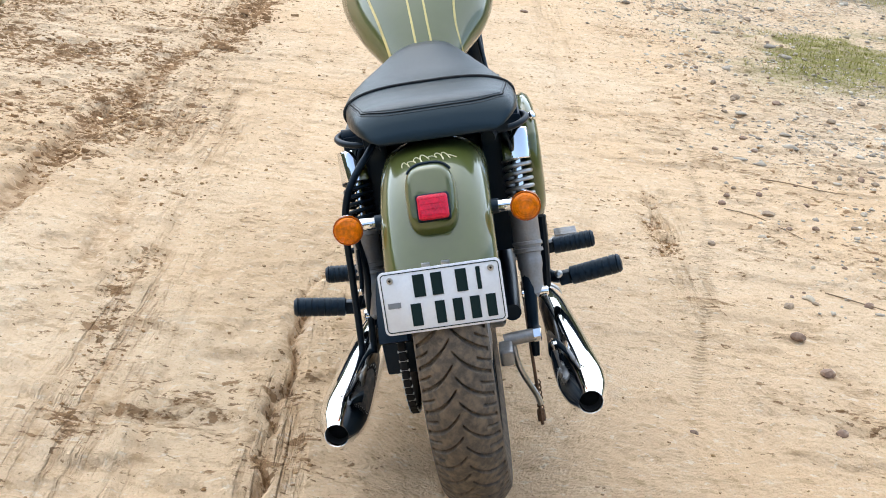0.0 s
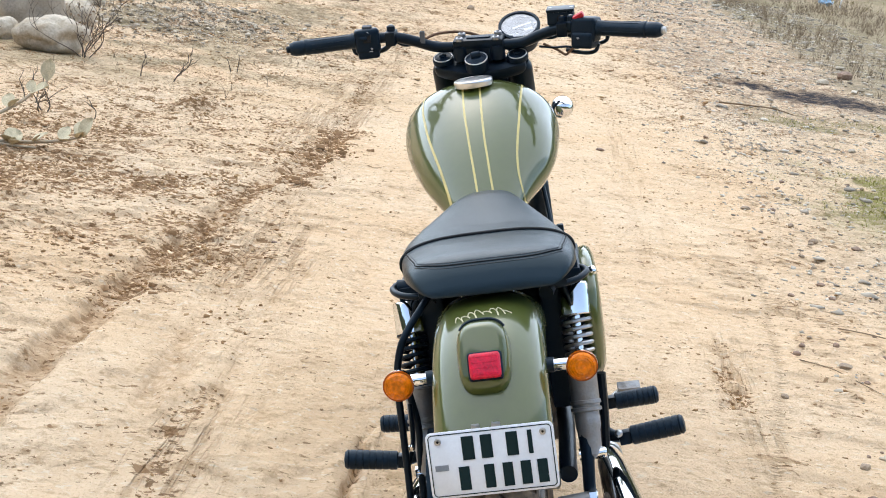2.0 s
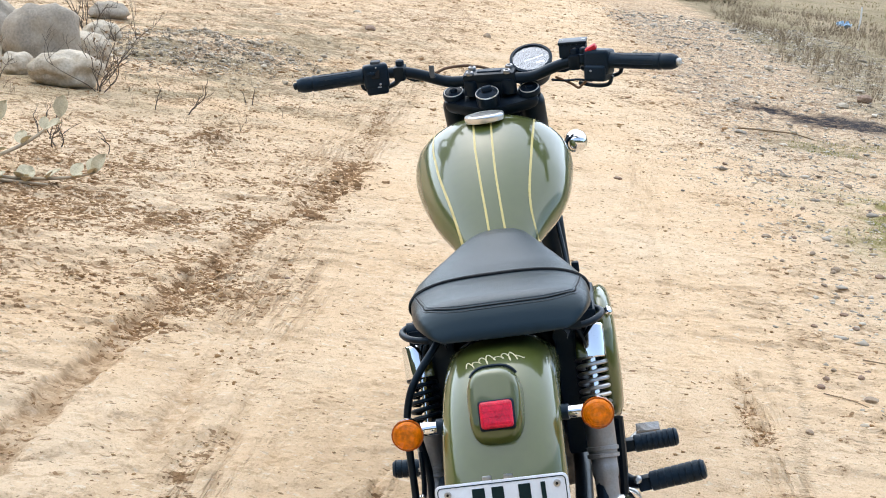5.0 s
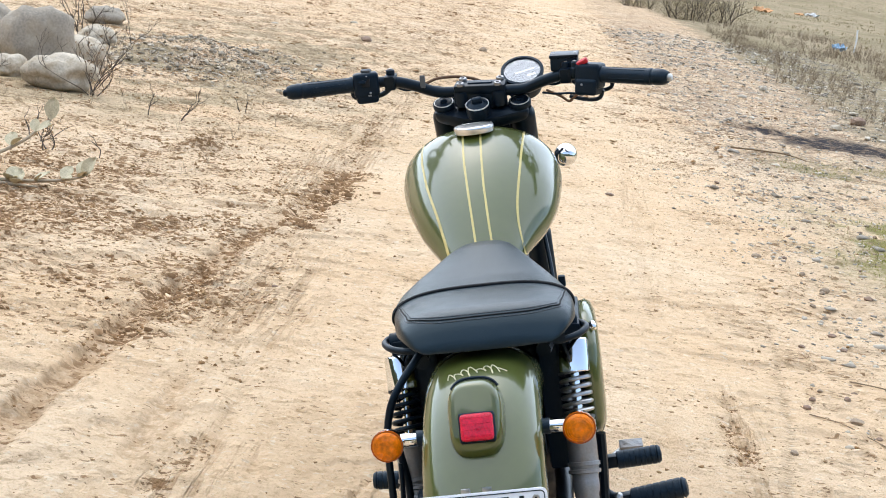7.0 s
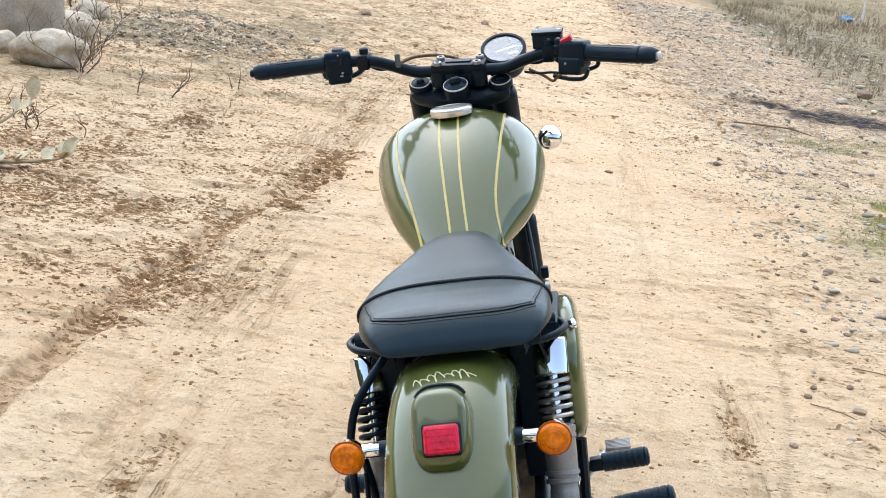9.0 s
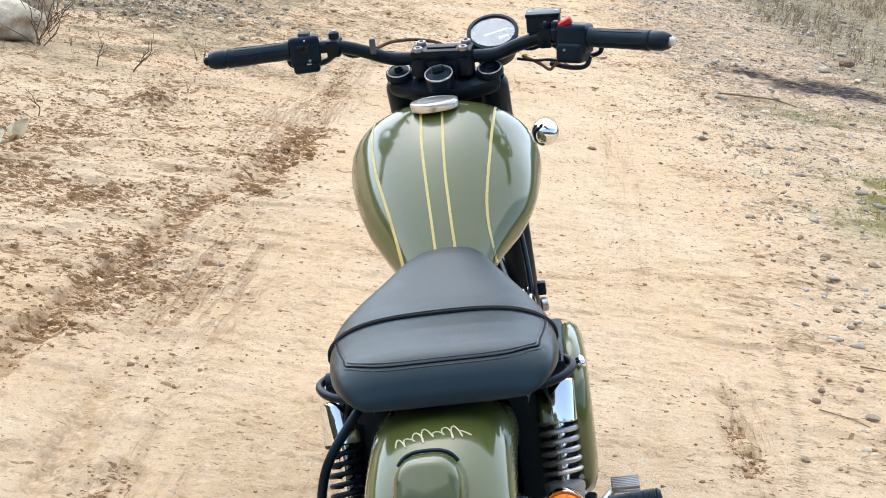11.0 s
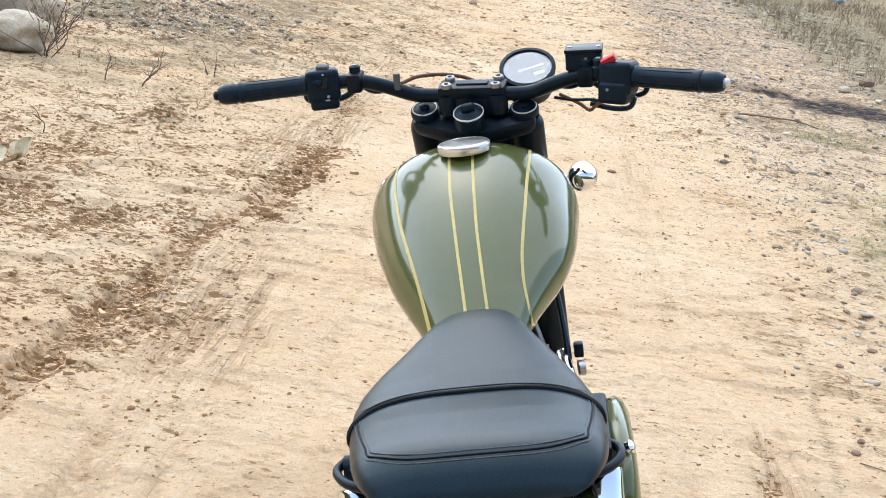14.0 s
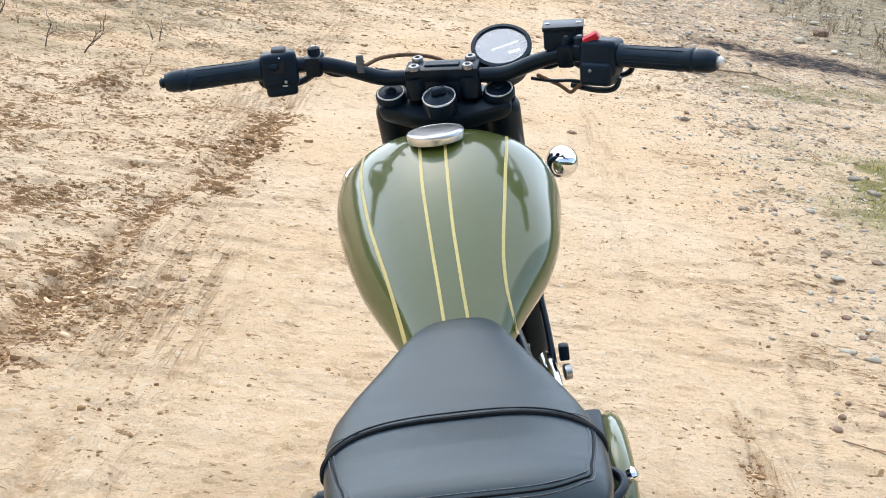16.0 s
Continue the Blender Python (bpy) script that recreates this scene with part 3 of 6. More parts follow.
def build_woods():
    """The unseen dark line of far wooded hills that closes the plain all round."""
    verts, faces, n = [], [], 360
    for k in range(n):
        a = 2 * math.pi * k / n
        r = 190 + 25 * math.sin(3 * a + 1)
        c, s = math.cos(a), math.sin(a)
        top = 30 + 9 * noise.noise(Vector((c * 3, s * 3, 0))) + 5 * noise.noise(Vector((c * 20, s * 20, 4))) + 2.5 * noise.noise(Vector((c * 70, s * 70, 9)))
        top *= 1 + 1.5 * max(0.0, -s) ** 0.5  # made higher behind, out of view, to block sky light from the rear
        for d, z in ((0, -6), (2, 0.55 * top), (14, top), (40, 0.8 * top), (60, -6)):
            verts.append(((r + d) * c, (r + d) * s, z))
    for k in range(n):
        j = (k + 1) % n
        for q in range(4):
            faces.append((5 * k + q, 5 * j + q, 5 * j + q + 1, 5 * k + q + 1))
    ob = raw("backdrop", verts, faces, M["woods"], None, smooth=True)
    return tagged(ob, "dark green line of far wooded hills, raised behind to block sky", "backdrop", kind="structure")


build_woods()

# ---- the motorcycle, leaning on its side stand; its own x is to the right, y ahead, z up ----
moto = new("motorcycle")
moto.matrix_world = pose(-0.011, 0, 0, 0, -15.6, 0)
moto.empty_display_size = 0.2
tagged(moto, "olive green retro motorcycle leaning on its side stand", "motorcycle")
AX, AZ = 0.140, 0.292  # rear axle, along y and z


def build_tyre(name, y0, z0, radius, width, parent, label="", rows=1056, cols_n=84):
    """A tyre with slanting grooves cut into its crown."""
    nphi, nu = rows, cols_n
    phi = np.linspace(0, 2 * math.pi, nphi, endpoint=False)
    u = np.linspace(-1, 1, nu)
    P, U = np.meshgrid(phi, u, indexing="ij")
    crown = U * width / 2
    drop = 0.040 * np.abs(U) ** 2.2
    pitch = radius * 2 * math.pi / 48
    s = P * radius
    side = np.where(U > 0, 0.5, 0.0)
    x = np.abs(crown)
    sweep = 0.072 * (1 - np.exp(-x / 0.048))
    f = (s + sweep) / pitch + side
    f = np.abs(f - np.round(f)) * pitch
    wide = 0.0019 + 0.0018 * sstep(0.08, 0.6, np.abs(U))
    cut = sstep(wide + 0.0012, wide - 0.0008, f) * sstep(0.00, 0.05, np.abs(U)) * sstep(0.97, 0.93, np.abs(U))
    f2 = (s + sweep) / pitch + side + 0.5
    f2 = np.abs(f2 - np.round(f2)) * pitch
    cut = np.maximum(cut, sstep(0.0034, 0.0014, f2) * sstep(0.62, 0.68, np.abs(U)))
    r = radius - drop - 0.0075 * cut
    tread = np.stack([crown, y0 - r * np.cos(P), z0 + r * np.sin(P)], -1)
    # side walls down to the bead
    walls = []
    for sgn in (-1, 1):
        rows = []
        for k, (dr, w) in enumerate(((0.05, 0.515), (0.07, 0.51), (0.09, 0.44))):
            rr = radius - dr
            rows.append(np.stack([np.full(nphi, sgn * width * w), y0 - rr * np.cos(phi), z0 + rr * np.sin(phi)], -1))
        walls.append(rows)
    cols = walls[0][::-1] + [tread[:, k] for k in range(nu)] + walls[1]
    g = np.stack(cols, 1)
    nc = g.shape[1]
    idx = np.arange(nphi * nc).reshape(nphi, nc)
    nxt = np.roll(idx, -1, axis=0)
    faces = np.stack([idx[:, :-1], nxt[:, :-1], nxt[:, 1:], idx[:, 1:]], -1).reshape(-1, 4)
    ob = raw(name, g.reshape(-1, 3).tolist(), faces.tolist(), M["tyre"], parent, smooth=True)
    ob.data.set_sharp_from_angle(angle=radians(30))
    return tagged(ob, label) if label else ob


def build_wheel(name, y0, z0, radius, width):
    side = aim((0, y0, z0), (1, 0, 0), (0, 1, 0))
    rr = radius - 0.085
    rim = part(name, lathe([(rr - 0.012, -width * 0.42), (rr + 0.006, -width * 0.44), (rr - 0.004, -width * 0.3), (rr - 0.022, 0), (rr - 0.004, width * 0.3), (rr + 0.006, width * 0.44), (rr - 0.012, width * 0.42), (rr - 0.03, 0)], side, 64), M["black_paint"], moto, "black spoked rim")
    build_tyre("tyre", y0, z0, radius, width, rim, "dusty worn tyre with slanting tread grooves", 1056 if name == "rear_wheel" else 440, 84 if name == "rear_wheel" else 30)
    part("hub", lathe([(0.02, -0.06), (0.05, -0.055), (0.05, -0.045), (0.028, -0.03), (0.028, 0.03), (0.06, 0.04), (0.06, 0.055), (0.02, 0.06)], side, 28), M["alloy"], rim)
    bm = bmesh.new()
    for k in range(36):
        a = 2 * math.pi * k / 36
        b = a + (0.35 if k % 2 else -0.35)
        x = 0.045 if k % 4 < 2 else -0.045
        tube([(x, y0 + 0.045 * math.cos(b), z0 + 0.045 * math.sin(b)), (0, y0 + (rr - 0.015) * math.cos(a), z0 + (rr - 0.015) * math.sin(a))], 0.0018, 5, bm)
    part("spokes", bm, M["steel"], rim)
    return rim


rear_wheel = build_wheel("rear_wheel", AX, AZ, 0.328, 0.122)
front_wheel = build_wheel("front_wheel", 1.46, 0.305, 0.305, 0.1)

# rear mudguard: an arched shell round the tyre
FC, FR, FW = (0.155, 0.315), 0.348, 0.097


def guard_point(phi, a, inset=0.0):
    """phi: up from the rear level; a: across, in radians from the crown."""
    x = (FW - inset) * math.copysign(abs(math.sin(a)) ** 0.75, a)
    r = FR - inset - 0.075 * (1 - abs(math.cos(a)) ** 0.75)
    return Vector((x, FC[0] - r * math.cos(phi), FC[1] + r * math.sin(phi)))


rings = []
for phi in np.linspace(radians(35.5), radians(118), 44):
    across = np.linspace(-math.pi / 2, math.pi / 2, 25)
    rings.append([guard_point(phi, a) for a in across] + [guard_point(phi, a, 0.004) for a in across[::-1]])
rear_guard = part("rear_mudguard", loft(rings), M["olive"], moto, "glossy olive green mudguard", sharp=60)
# cream script line on the mudguard, kept as a plain wavy stroke
pts = []
for k in range(321):
    t = k / 320
    turn = 2 * math.pi * 8 * t
    gap = 0.35 + 0.65 * min(1.0, abs(t - 0.52) * 12)
    wave = 0.0095 * math.sin(turn) * gap * (1 + 0.5 * math.cos(t * 17)) * min(1.0, (1 - t) * 9)
    a = ((t - 0.5) + 0.05 * math.cos(turn + 2.2) * gap + 0.6 * wave) * 0.86
    phi = radians(78.4) + (wave + 0.012 * (t - 0.5)) / FR - 0.03 * (2 * t - 1) ** 2
    q = guard_point(phi, math.copysign(abs(a) ** 1.25 * 1.1, a))
    c = Vector((0, FC[0], FC[1]))
    pts.append(q + (q - c).normalized() * 0.0006)
part("script_stroke", tube(pts, 0.0010, 5, bend=False), M["script_cream"], rear_guard, "cream painted wavy script stroke")

# tail lamp in an olive housing
tm = aim((0, -0.012, 0.598), (0, -0.9, 0.43), (1, 0, 0))
rings = []
for h, kx, ky in ((0.0, 0.044, 0.063), (0.03, 0.0435, 0.061), (0.05, 0.042, 0.056), (0.060, 0.0395, 0.050), (0.066, 0.035, 0.043)):
    rings.append([tm @ Vector((kx * se(a, 3.0)[0], ky * se(a, 3.0)[1] + (0.006 if se(a, 3)[1] > 0 else 0), h)) for a in np.linspace(0, 2 * math.pi, 40, endpoint=False)])
tail = part("tail_lamp", loft(rings), M["olive"], moto, "olive painted tail lamp housing", sharp=50)
# dark tube laid over the housing for the shadow line along its edge
arch = [tm @ Vector((0.0450 * se(a, 3.0)[0], 0.0690 * se(a, 3.0)[1] + 0.001, 0.024)) for a in np.linspace(0.75, math.pi - 0.75, 24)]
part("shadow_arch", tube(arch, 0.0026, 6, bend=False), M["black_plastic"], tail)
part("gasket", rbox((0.056, 0.047, 0.014), tm @ pose(0.003, -0.012, 0.066), 0.006, 3), M["black_plastic"], tail)
lens = part("lens", rbox((0.051, 0.042, 0.016), tm @ pose(0.003, -0.012, 0.070), 0.0075, 4), M["red"], tail, "red rectangular tail lamp lens")
for k in range(4):
    part("lens_rib", rbox((0.042, 0.0008, 0.0014), tm @ pose(0.003, -0.025 + 0.009 * k, 0.0778), 0.0004, 1), M["red"], lens)
part("reflector_tab", rbox((0.010, 0.005, 0.008), tm @ pose(0.004, -0.059, 0.046), 0.0015), M["steel"], tail)

# number plate with plain bars in place of its characters
pm = aim((0.0, -0.157, 0.4885), (0, -0.985, 0.17), (1, 0, 0))
def rounded_plate(w, h, r, z0, z1, inset=0.0):
    """A flat plate with round corners between two levels; with an inset, a frame of that width."""
    def ring(k, z):
        out = []
        for cx, cy, q in ((1, 1, 0), (-1, 1, 1), (-1, -1, 2), (1, -1, 3)):
            for a in np.linspace(q * math.pi / 2, (q + 1) * math.pi / 2, 6):
                out.append(pm @ Vector((cx * (w / 2 - r) + (r - k) * math.cos(a), cy * (h / 2 - r) + (r - k) * math.sin(a), z)))
        return out
    if inset:
        return loft([ring(0, z0), ring(0, z1), ring(inset, z1), ring(inset, z0)], cap=False)
    return loft([ring(0.0006, z0), ring(0, z0 + 0.0005), ring(0, z1 - 0.0006), ring(0.0008, z1)])


plate = part("number_plate", rounded_plate(0.2, 0.105, 0.009, -0.00125, 0.00125), M["plate"], moto, "white number plate with dark bars")
part("border_line", rounded_plate(0.193, 0.098, 0.007, 0.0011, 0.0019, 0.0014), M["plate_ink"], plate)
part("back_plate", rbox((0.17, 0.08, 0.004), pm @ pose(0, 0, -0.0045), 0.001, 1), M["black_paint"], plate)
for x, w in ((-0.035, 0.019), (-0.006, 0.018), (0.034, 0.018), (0.062, 0.007)):
    part("character_bar", rbox((w, 0.037, 0.0014), pm @ pose(x, 0.024, 0.0019), 0.0004, 1), M["plate_ink"], plate)
for x, w in ((-0.045, 0.017), (-0.006, 0.016), (0.023, 0.016), (0.051, 0.016), (0.077, 0.016)):
    part("character_bar", rbox((w, 0.037, 0.0014), pm @ pose(x, -0.023, 0.0019), 0.0004, 1), M["plate_ink"], plate)
part("country_bar", rbox((0.021, 0.009, 0.001), pm @ pose(-0.079, -0.004, 0.0017), 0, 1), M["grey_ink"], plate)
for x in (-0.081, 0.083):
    bolt = part("plate_bolt", lathe([(0.0055, 0), (0.0055, 0.002), (0.0045, 0.0035), (0.002, 0.0038)], pm @ pose(x, 0.038, 0.0012), 14), M["steel"], plate)
    # dark disc on the bolt face stands for its shaded recess
    part("recess_shade_disc", lathe([(0.0022, 0), (0.0022, 0.0006)], pm @ pose(x, 0.038, 0.0049), 6), M["soot_shade_black"], bolt)
for x in (-0.02, 0.012):
    part("plate_tab", rbox((0.014, 0.012, 0.006), pm @ pose(x, 0.053, -0.004), 0.002), M["steel"], plate)


# indicators
def indicator(x, y, z, sgn, name="rear_indicator", back=(0, -1, 0.05), root=0.09):
    m = aim((x, y, z), back, (1, 0, 0))
    shell = part(name, lathe([(0.005, -0.030), (0.016, -0.026), (0.024, -0.012), (0.0262, 0.0), (0.0262, 0.006), (0.0245, 0.0075), (0.02, 0.006)], m, 28), M["chrome"], moto, "round indicator with chrome shell")
    return shell, m


for sgn in (-1, 1):
    shell, m = indicator(sgn * 0.154, 0.022, 0.566, sgn)
    part("lens", lathe([(0.0245, 0.004), (0.0240, 0.009), (0.0222, 0.0125), (0.0195, 0.0140), (0.0190, 0.0138), (0.0160, 0.0153), (0.0155, 0.0151), (0.0120, 0.0167), (0.0115, 0.0165), (0.0080, 0.0176), (0.0075, 0.0174), (0.0005, 0.0182)], m, 28), M["amber"], shell, "orange ribbed lens")
    part("lens_ring", lathe([(0.0235, 0.0095), (0.0262, 0.0090), (0.0265, 0.0055), (0.0243, 0.0050)], m, 28), M["amber_dark"], shell)
    part("collar", lathe([(0.0105, 0.018), (0.0112, 0.02), (0.0112, 0.046), (0.0105, 0.048)], aim((sgn * 0.154, 0.034, 0.566), (-sgn, 0.1, 0), (0, 0, 1)), 20), M["chrome"], shell, "chrome collar")
    part("stalk", lathe([(0.0125, 0.046), (0.013, 0.048), (0.013, 0.085), (0.010, 0.087)], aim((sgn * 0.154, 0.034, 0.566), (-sgn, 0.1, 0), (0, 0, 1)), 20), M["rubber"], shell, "black rubber stalk")
    # front pair, seen from behind as chrome shells
    fs = part("front_indicator", lathe([(0.006, -0.034), (0.017, -0.029), (0.025, -0.014), (0.027, 0.0), (0.027, 0.008), (0.02, 0.01)], aim((0.174 if sgn > 0 else -0.168, 1.085, 0.846 + (0.010 if sgn < 0 else 0)), (0, 1, -0.05), (1, 0, 0)), 28), M["chrome"], moto, "chrome shell of a front indicator")
    part("lens", lathe([(0.025, 0.008), (0.023, 0.016), (0.012, 0.021), (0.0005, 0.022)], aim((0.174 if sgn > 0 else -0.168, 1.085, 0.846 + (0.010 if sgn < 0 else 0)), (0, 1, -0.05), (1, 0, 0)), 24), M["amber"], fs)
    part("stalk", tube([(sgn * 0.165, 1.105, 0.842), (sgn * 0.09, 1.14, 0.825)], 0.006, 12), M["black_plastic"], fs)

# ---- seat ----
SY = [0.640, 0.632, 0.615, 0.59, 0.55, 0.50, 0.45, 0.40, 0.35, 0.30, 0.25, 0.20, 0.17, 0.150, 0.135, 0.122, 0.114]
SW = [0.0181, 0.0373, 0.0528, 0.0655, 0.0807, 0.1042, 0.1283, 0.1485, 0.157, 0.1588, 0.1575, 0.1541, 0.1491, 0.143, 0.1353, 0.123, 0.1054]
ST = [0.7386, 0.7504, 0.7602, 0.766, 0.7662, 0.7582, 0.7497, 0.74, 0.7353, 0.7388, 0.7436, 0.7440, 0.7425, 0.7375, 0.7270, 0.7040, 0.6860]
SB = [0.725, 0.715, 0.710, 0.705, 0.700, 0.692, 0.685, 0.680, 0.675, 0.671, 0.669, 0.669, 0.671, 0.673, 0.675, 0.678, 0.681]


def at(table, y):
    return float(np.interp(y, SY[::-1], table[::-1]))


SX = [0.004, 0.001, -0.001, -0.003, -0.005, -0.0056, -0.0073, -0.0069, -0.0027, 0.0025, 0.0075, 0.0115, 0.0140, 0.0155, 0.0165, 0.0170, 0.0175]


def seat_point(y, a, out=0.0):
    """a: 0 at the right edge, pi/2 on top, pi at the left edge; negative below."""
    w, t, b = at(SW, y), at(ST, y), at(SB, y)
    c, s = se(a, float(np.interp(y, [0.2, 0.34, 0.40], [3.2, 3.0, 2.45])) if s_up(a) else 4)
    mid = b + (t - b) * 0.42
    h = (t - mid) if s_up(a) else (mid - b)
    k = 1.0 if s_up(a) else 1 - float(np.interp(y, [0.15, 0.32], [0.30, 0.12])) * abs(s) ** 1.5
    return Vector((at(SX, y) + (w + out) * c * k, y, mid + (h + out) * s))


def s_up(a):
    return math.sin(a) >= 0


def seat_mesh(y0, y1, n):
    rings = []
    for y in np.linspace(y0, y1, n):
        rings.append([seat_point(y, a) for a in np.linspace(0, 2 * math.pi, 56, endpoint=False)])
    return loft(rings)


seat = part("seat", seat_mesh(0.640, 0.333, 30), M["leather"], moto, "black leather seat of a rider and a pillion", sharp=70)
part("pillion_cushion", seat_mesh(0.331, 0.114, 34), M["leather"], seat, sharp=70)
part("strap", tube([seat_point(0.332 - 0.05 * abs(math.cos(a)) ** 2.5, a, 0.001) for a in np.linspace(-0.5, math.pi + 0.5, 50)], 0.0037, 8, bend=False), M["leather_side"], seat, "raised black strap across the seat")
part("hem", tube([seat_point(0.352 - 0.05 * abs(math.cos(a)) ** 2.5, a, 0.0002) for a in np.linspace(0.25, math.pi - 0.25, 40)], 0.0012, 6, bend=False), M["leather_side"], seat)


def seam_line(level, inset):
    """A seam from the strap along one side, across the rear and back; it draws in towards the rear."""
    ys_ = (0.292, 0.25, 0.21, 0.185)
    right = [seat_point(y, level + 0.20 * (0.292 - y) / 0.107, 0.0005) for y in ys_]
    rear = []
    for t in np.linspace(0, 1, 17):
        a = level + 0.20 + t * (math.pi - 2 * level - 0.40)
        y = 0.170 - inset + 0.024 * abs(2 * t - 1) ** 3
        rear.append(seat_point(y, a, 0.0005))
    left = [seat_point(y, math.pi - level - 0.20 * (0.292 - y) / 0.107, 0.0005) for y in ys_[::-1]]
    return right + rear + left


piping = part("piping", tube(seam_line(0.46, 0.029), 0.0013, 6, steps=3), M["leather_side"], seat)
part("stitching", tube(seam_line(0.53, 0.024), 0.0007, 4, steps=3), M["thread"], seat, "pale grey stitching")
part("stitching", tube(seam_line(0.40, 0.0335), 0.0007, 4, steps=3), M["thread"], seat, "pale grey stitching")
sm = aim((0, 0.1255, 0.696), (0, -0.9, 0.42), (1, 0, 0))
for k in range(4):
    part("embossed_bar", rbox((0.020, 0.017, 0.0025), sm @ pose(-0.048 + 0.032 * k, 0, 0.0), 0.001, 1), M["leather_side"], seat)
part("seat_base", loft([[Vector((at(SX, y) + sx * at(SW, y) * 0.86, y, z)) for sx, z in ((-1, at(SB, y) - 0.012), (1, at(SB, y) - 0.012), (1, at(SB, y) + 0.004), (-1, at(SB, y) + 0.004))] for y in np.linspace(0.6, 0.20, 16)]), M["black_plastic"], seat)

# ---- tank ----
TY = [0.520, 0.535, 0.56, 0.60, 0.65, 0.70, 0.75, 0.80, 0.85, 0.90, 0.94, 0.975, 1.000, 1.018, 1.028]
TW = [0.0408, 0.0471, 0.0546, 0.0692, 0.0902, 0.1158, 0.1398, 0.1547, 0.1656, 0.1713, 0.1716, 0.1677, 0.1493, 0.1136, 0.0573]
TT = [0.6896, 0.7066, 0.7287, 0.7649, 0.8068, 0.8436, 0.8755, 0.9028, 0.9252, 0.943, 0.9521, 0.9501, 0.9368, 0.9105, 0.8751]
TB = [0.6594, 0.6551, 0.6558, 0.6614, 0.6712, 0.6787, 0.6826, 0.6881, 0.6873, 0.6903, 0.6976, 0.7137, 0.7351, 0.7651, 0.8003]

TX = [-0.0043, -0.0054, -0.0069, -0.0086, -0.0101, -0.0102, -0.0080, -0.0080, -0.0108, -0.0151, -0.0225, -0.0286, -0.0316, -0.0330, -0.0336]


def tn(y):
    return float(np.interp(y, [0.55, 0.72, 0.95], [1.9, 1.98, 2.15]))



def tat(table, y):
    return float(np.interp(y, TY, table))


def tank_x(y):
    return tat(TX, y)


def tank_mid(y):
    return tat(TB, y) + 0.46 * (tat(TT, y) - tat(TB, y))


rings = []
ys = np.concatenate([np.linspace(0.52, 0.56, 5), np.linspace(0.57, 0.96, 28), np.linspace(0.968, 1.028, 12)])
for y in ys:
    w, t, b, mid = tat(TW, y), tat(TT, y), tat(TB, y), tank_mid(y)
    extra = 0.021 * math.exp(-(((y - 0.975) / 0.055) ** 2))
    ring = []
    for a in np.linspace(0, 2 * math.pi, 64, endpoint=False):
        c, s = se(a, tn(y))
        ring.append(Vector((tank_x(y) + (w + (extra if c > 0 else 0)) * c, y, mid + (t - mid if s >= 0 else mid - b) * s)))
    rings.append(ring)
tbm = loft(rings)
for _ in range(5):
    bmesh.ops.smooth_vert(tbm, verts=[v for v in tbm.verts if len(v.link_faces) == 4], factor=0.5, use_axis_x=True, use_axis_y=False, use_axis_z=True)
tank = part("fuel_tank", tbm, M["olive"], moto, "glossy olive green teardrop tank with cream pinstripes", sharp=80)


def tank_z(x, y):
    mid = tank_mid(y)
    x -= tank_x(y)
    k = max(0.0, 1 - abs(x / tat(TW, y)) ** tn(y)) ** (1 / tn(y))
    return mid + (tat(TT, y) - mid) * k


from_tank = tank.data
tank_bvh_verts = [v.co.copy() for v in from_tank.vertices]


def stripe(xs, ys, width):
    """A flat painted line laid on the tank along x(y)."""
    from mathutils.bvhtree import BVHTree
    bm0 = bmesh.new()
    bm0.from_mesh(from_tank)
    tree = BVHTree.FromBMesh(bm0)
    bm = bmesh.new()
    rows = []
    yy = np.linspace(ys[0], ys[-1], 46)
    xx = np.interp(yy, ys, xs)
    for k in range(3):
        xx = np.concatenate([xx[:1], (xx[:-2] + 2 * xx[1:-1] + xx[2:]) / 4, xx[-1:]])
    for i, (x, y) in enumerate(zip(xx, yy)):
        row = []
        for off in (-0.5, 0.0, 0.5):
            q = Vector((x + off * width, y, tank_z(x + off * width, y) + 0.02))
            hit, nrm, *_ = tree.ray_cast(q + Vector((0, 0, 0.1)), Vector((0, 0, -1)))
            row.append(bm.verts.new((hit + nrm * (0.0009 if off == 0 else 0.0004)) if hit else q - Vector((0, 0, 0.02))))
        rows.append(row)
    for a, b in zip(rows, rows[1:]):
        for k in range(2):
            bm.faces.new((a[k], a[k + 1], b[k + 1], b[k]))
    bm0.free()
    return bm


for ys_, xs_ in (
    ((0.600, 0.615, 0.624, 0.655, 0.689, 0.740, 0.789, 0.867, 0.92, 0.965), (-0.074, -0.0780, -0.0799, -0.0883, -0.0973, -0.1115, -0.1234, -0.1355, -0.139, -0.136)),
    ((0.575, 0.607, 0.628, 0.679, 0.725, 0.801, 0.90, 0.93), (-0.0175, -0.0203, -0.0224, -0.0278, -0.0322, -0.0389, -0.0425, -0.043)),
    ((0.575, 0.607, 0.625, 0.674, 0.719, 0.794, 0.889, 0.93), (0.0142, 0.0122, 0.0098, 0.0058, 0.0021, -0.0007, -0.0033, -0.004)),
    ((0.626, 0.634, 0.640, 0.660, 0.695, 0.729, 0.783, 0.899, 0.965), (0.0765, 0.0740, 0.0702, 0.0667, 0.0675, 0.0716, 0.0781, 0.0877, 0.090)),
):
    part("pinstripe", stripe(xs_, ys_, 0.0046), M["cream"], tank, "narrow cream pinstripe")
cm = aim((-0.017, 0.916, 0.950), (0, -0.02, 0.99), (1, 0, 0))
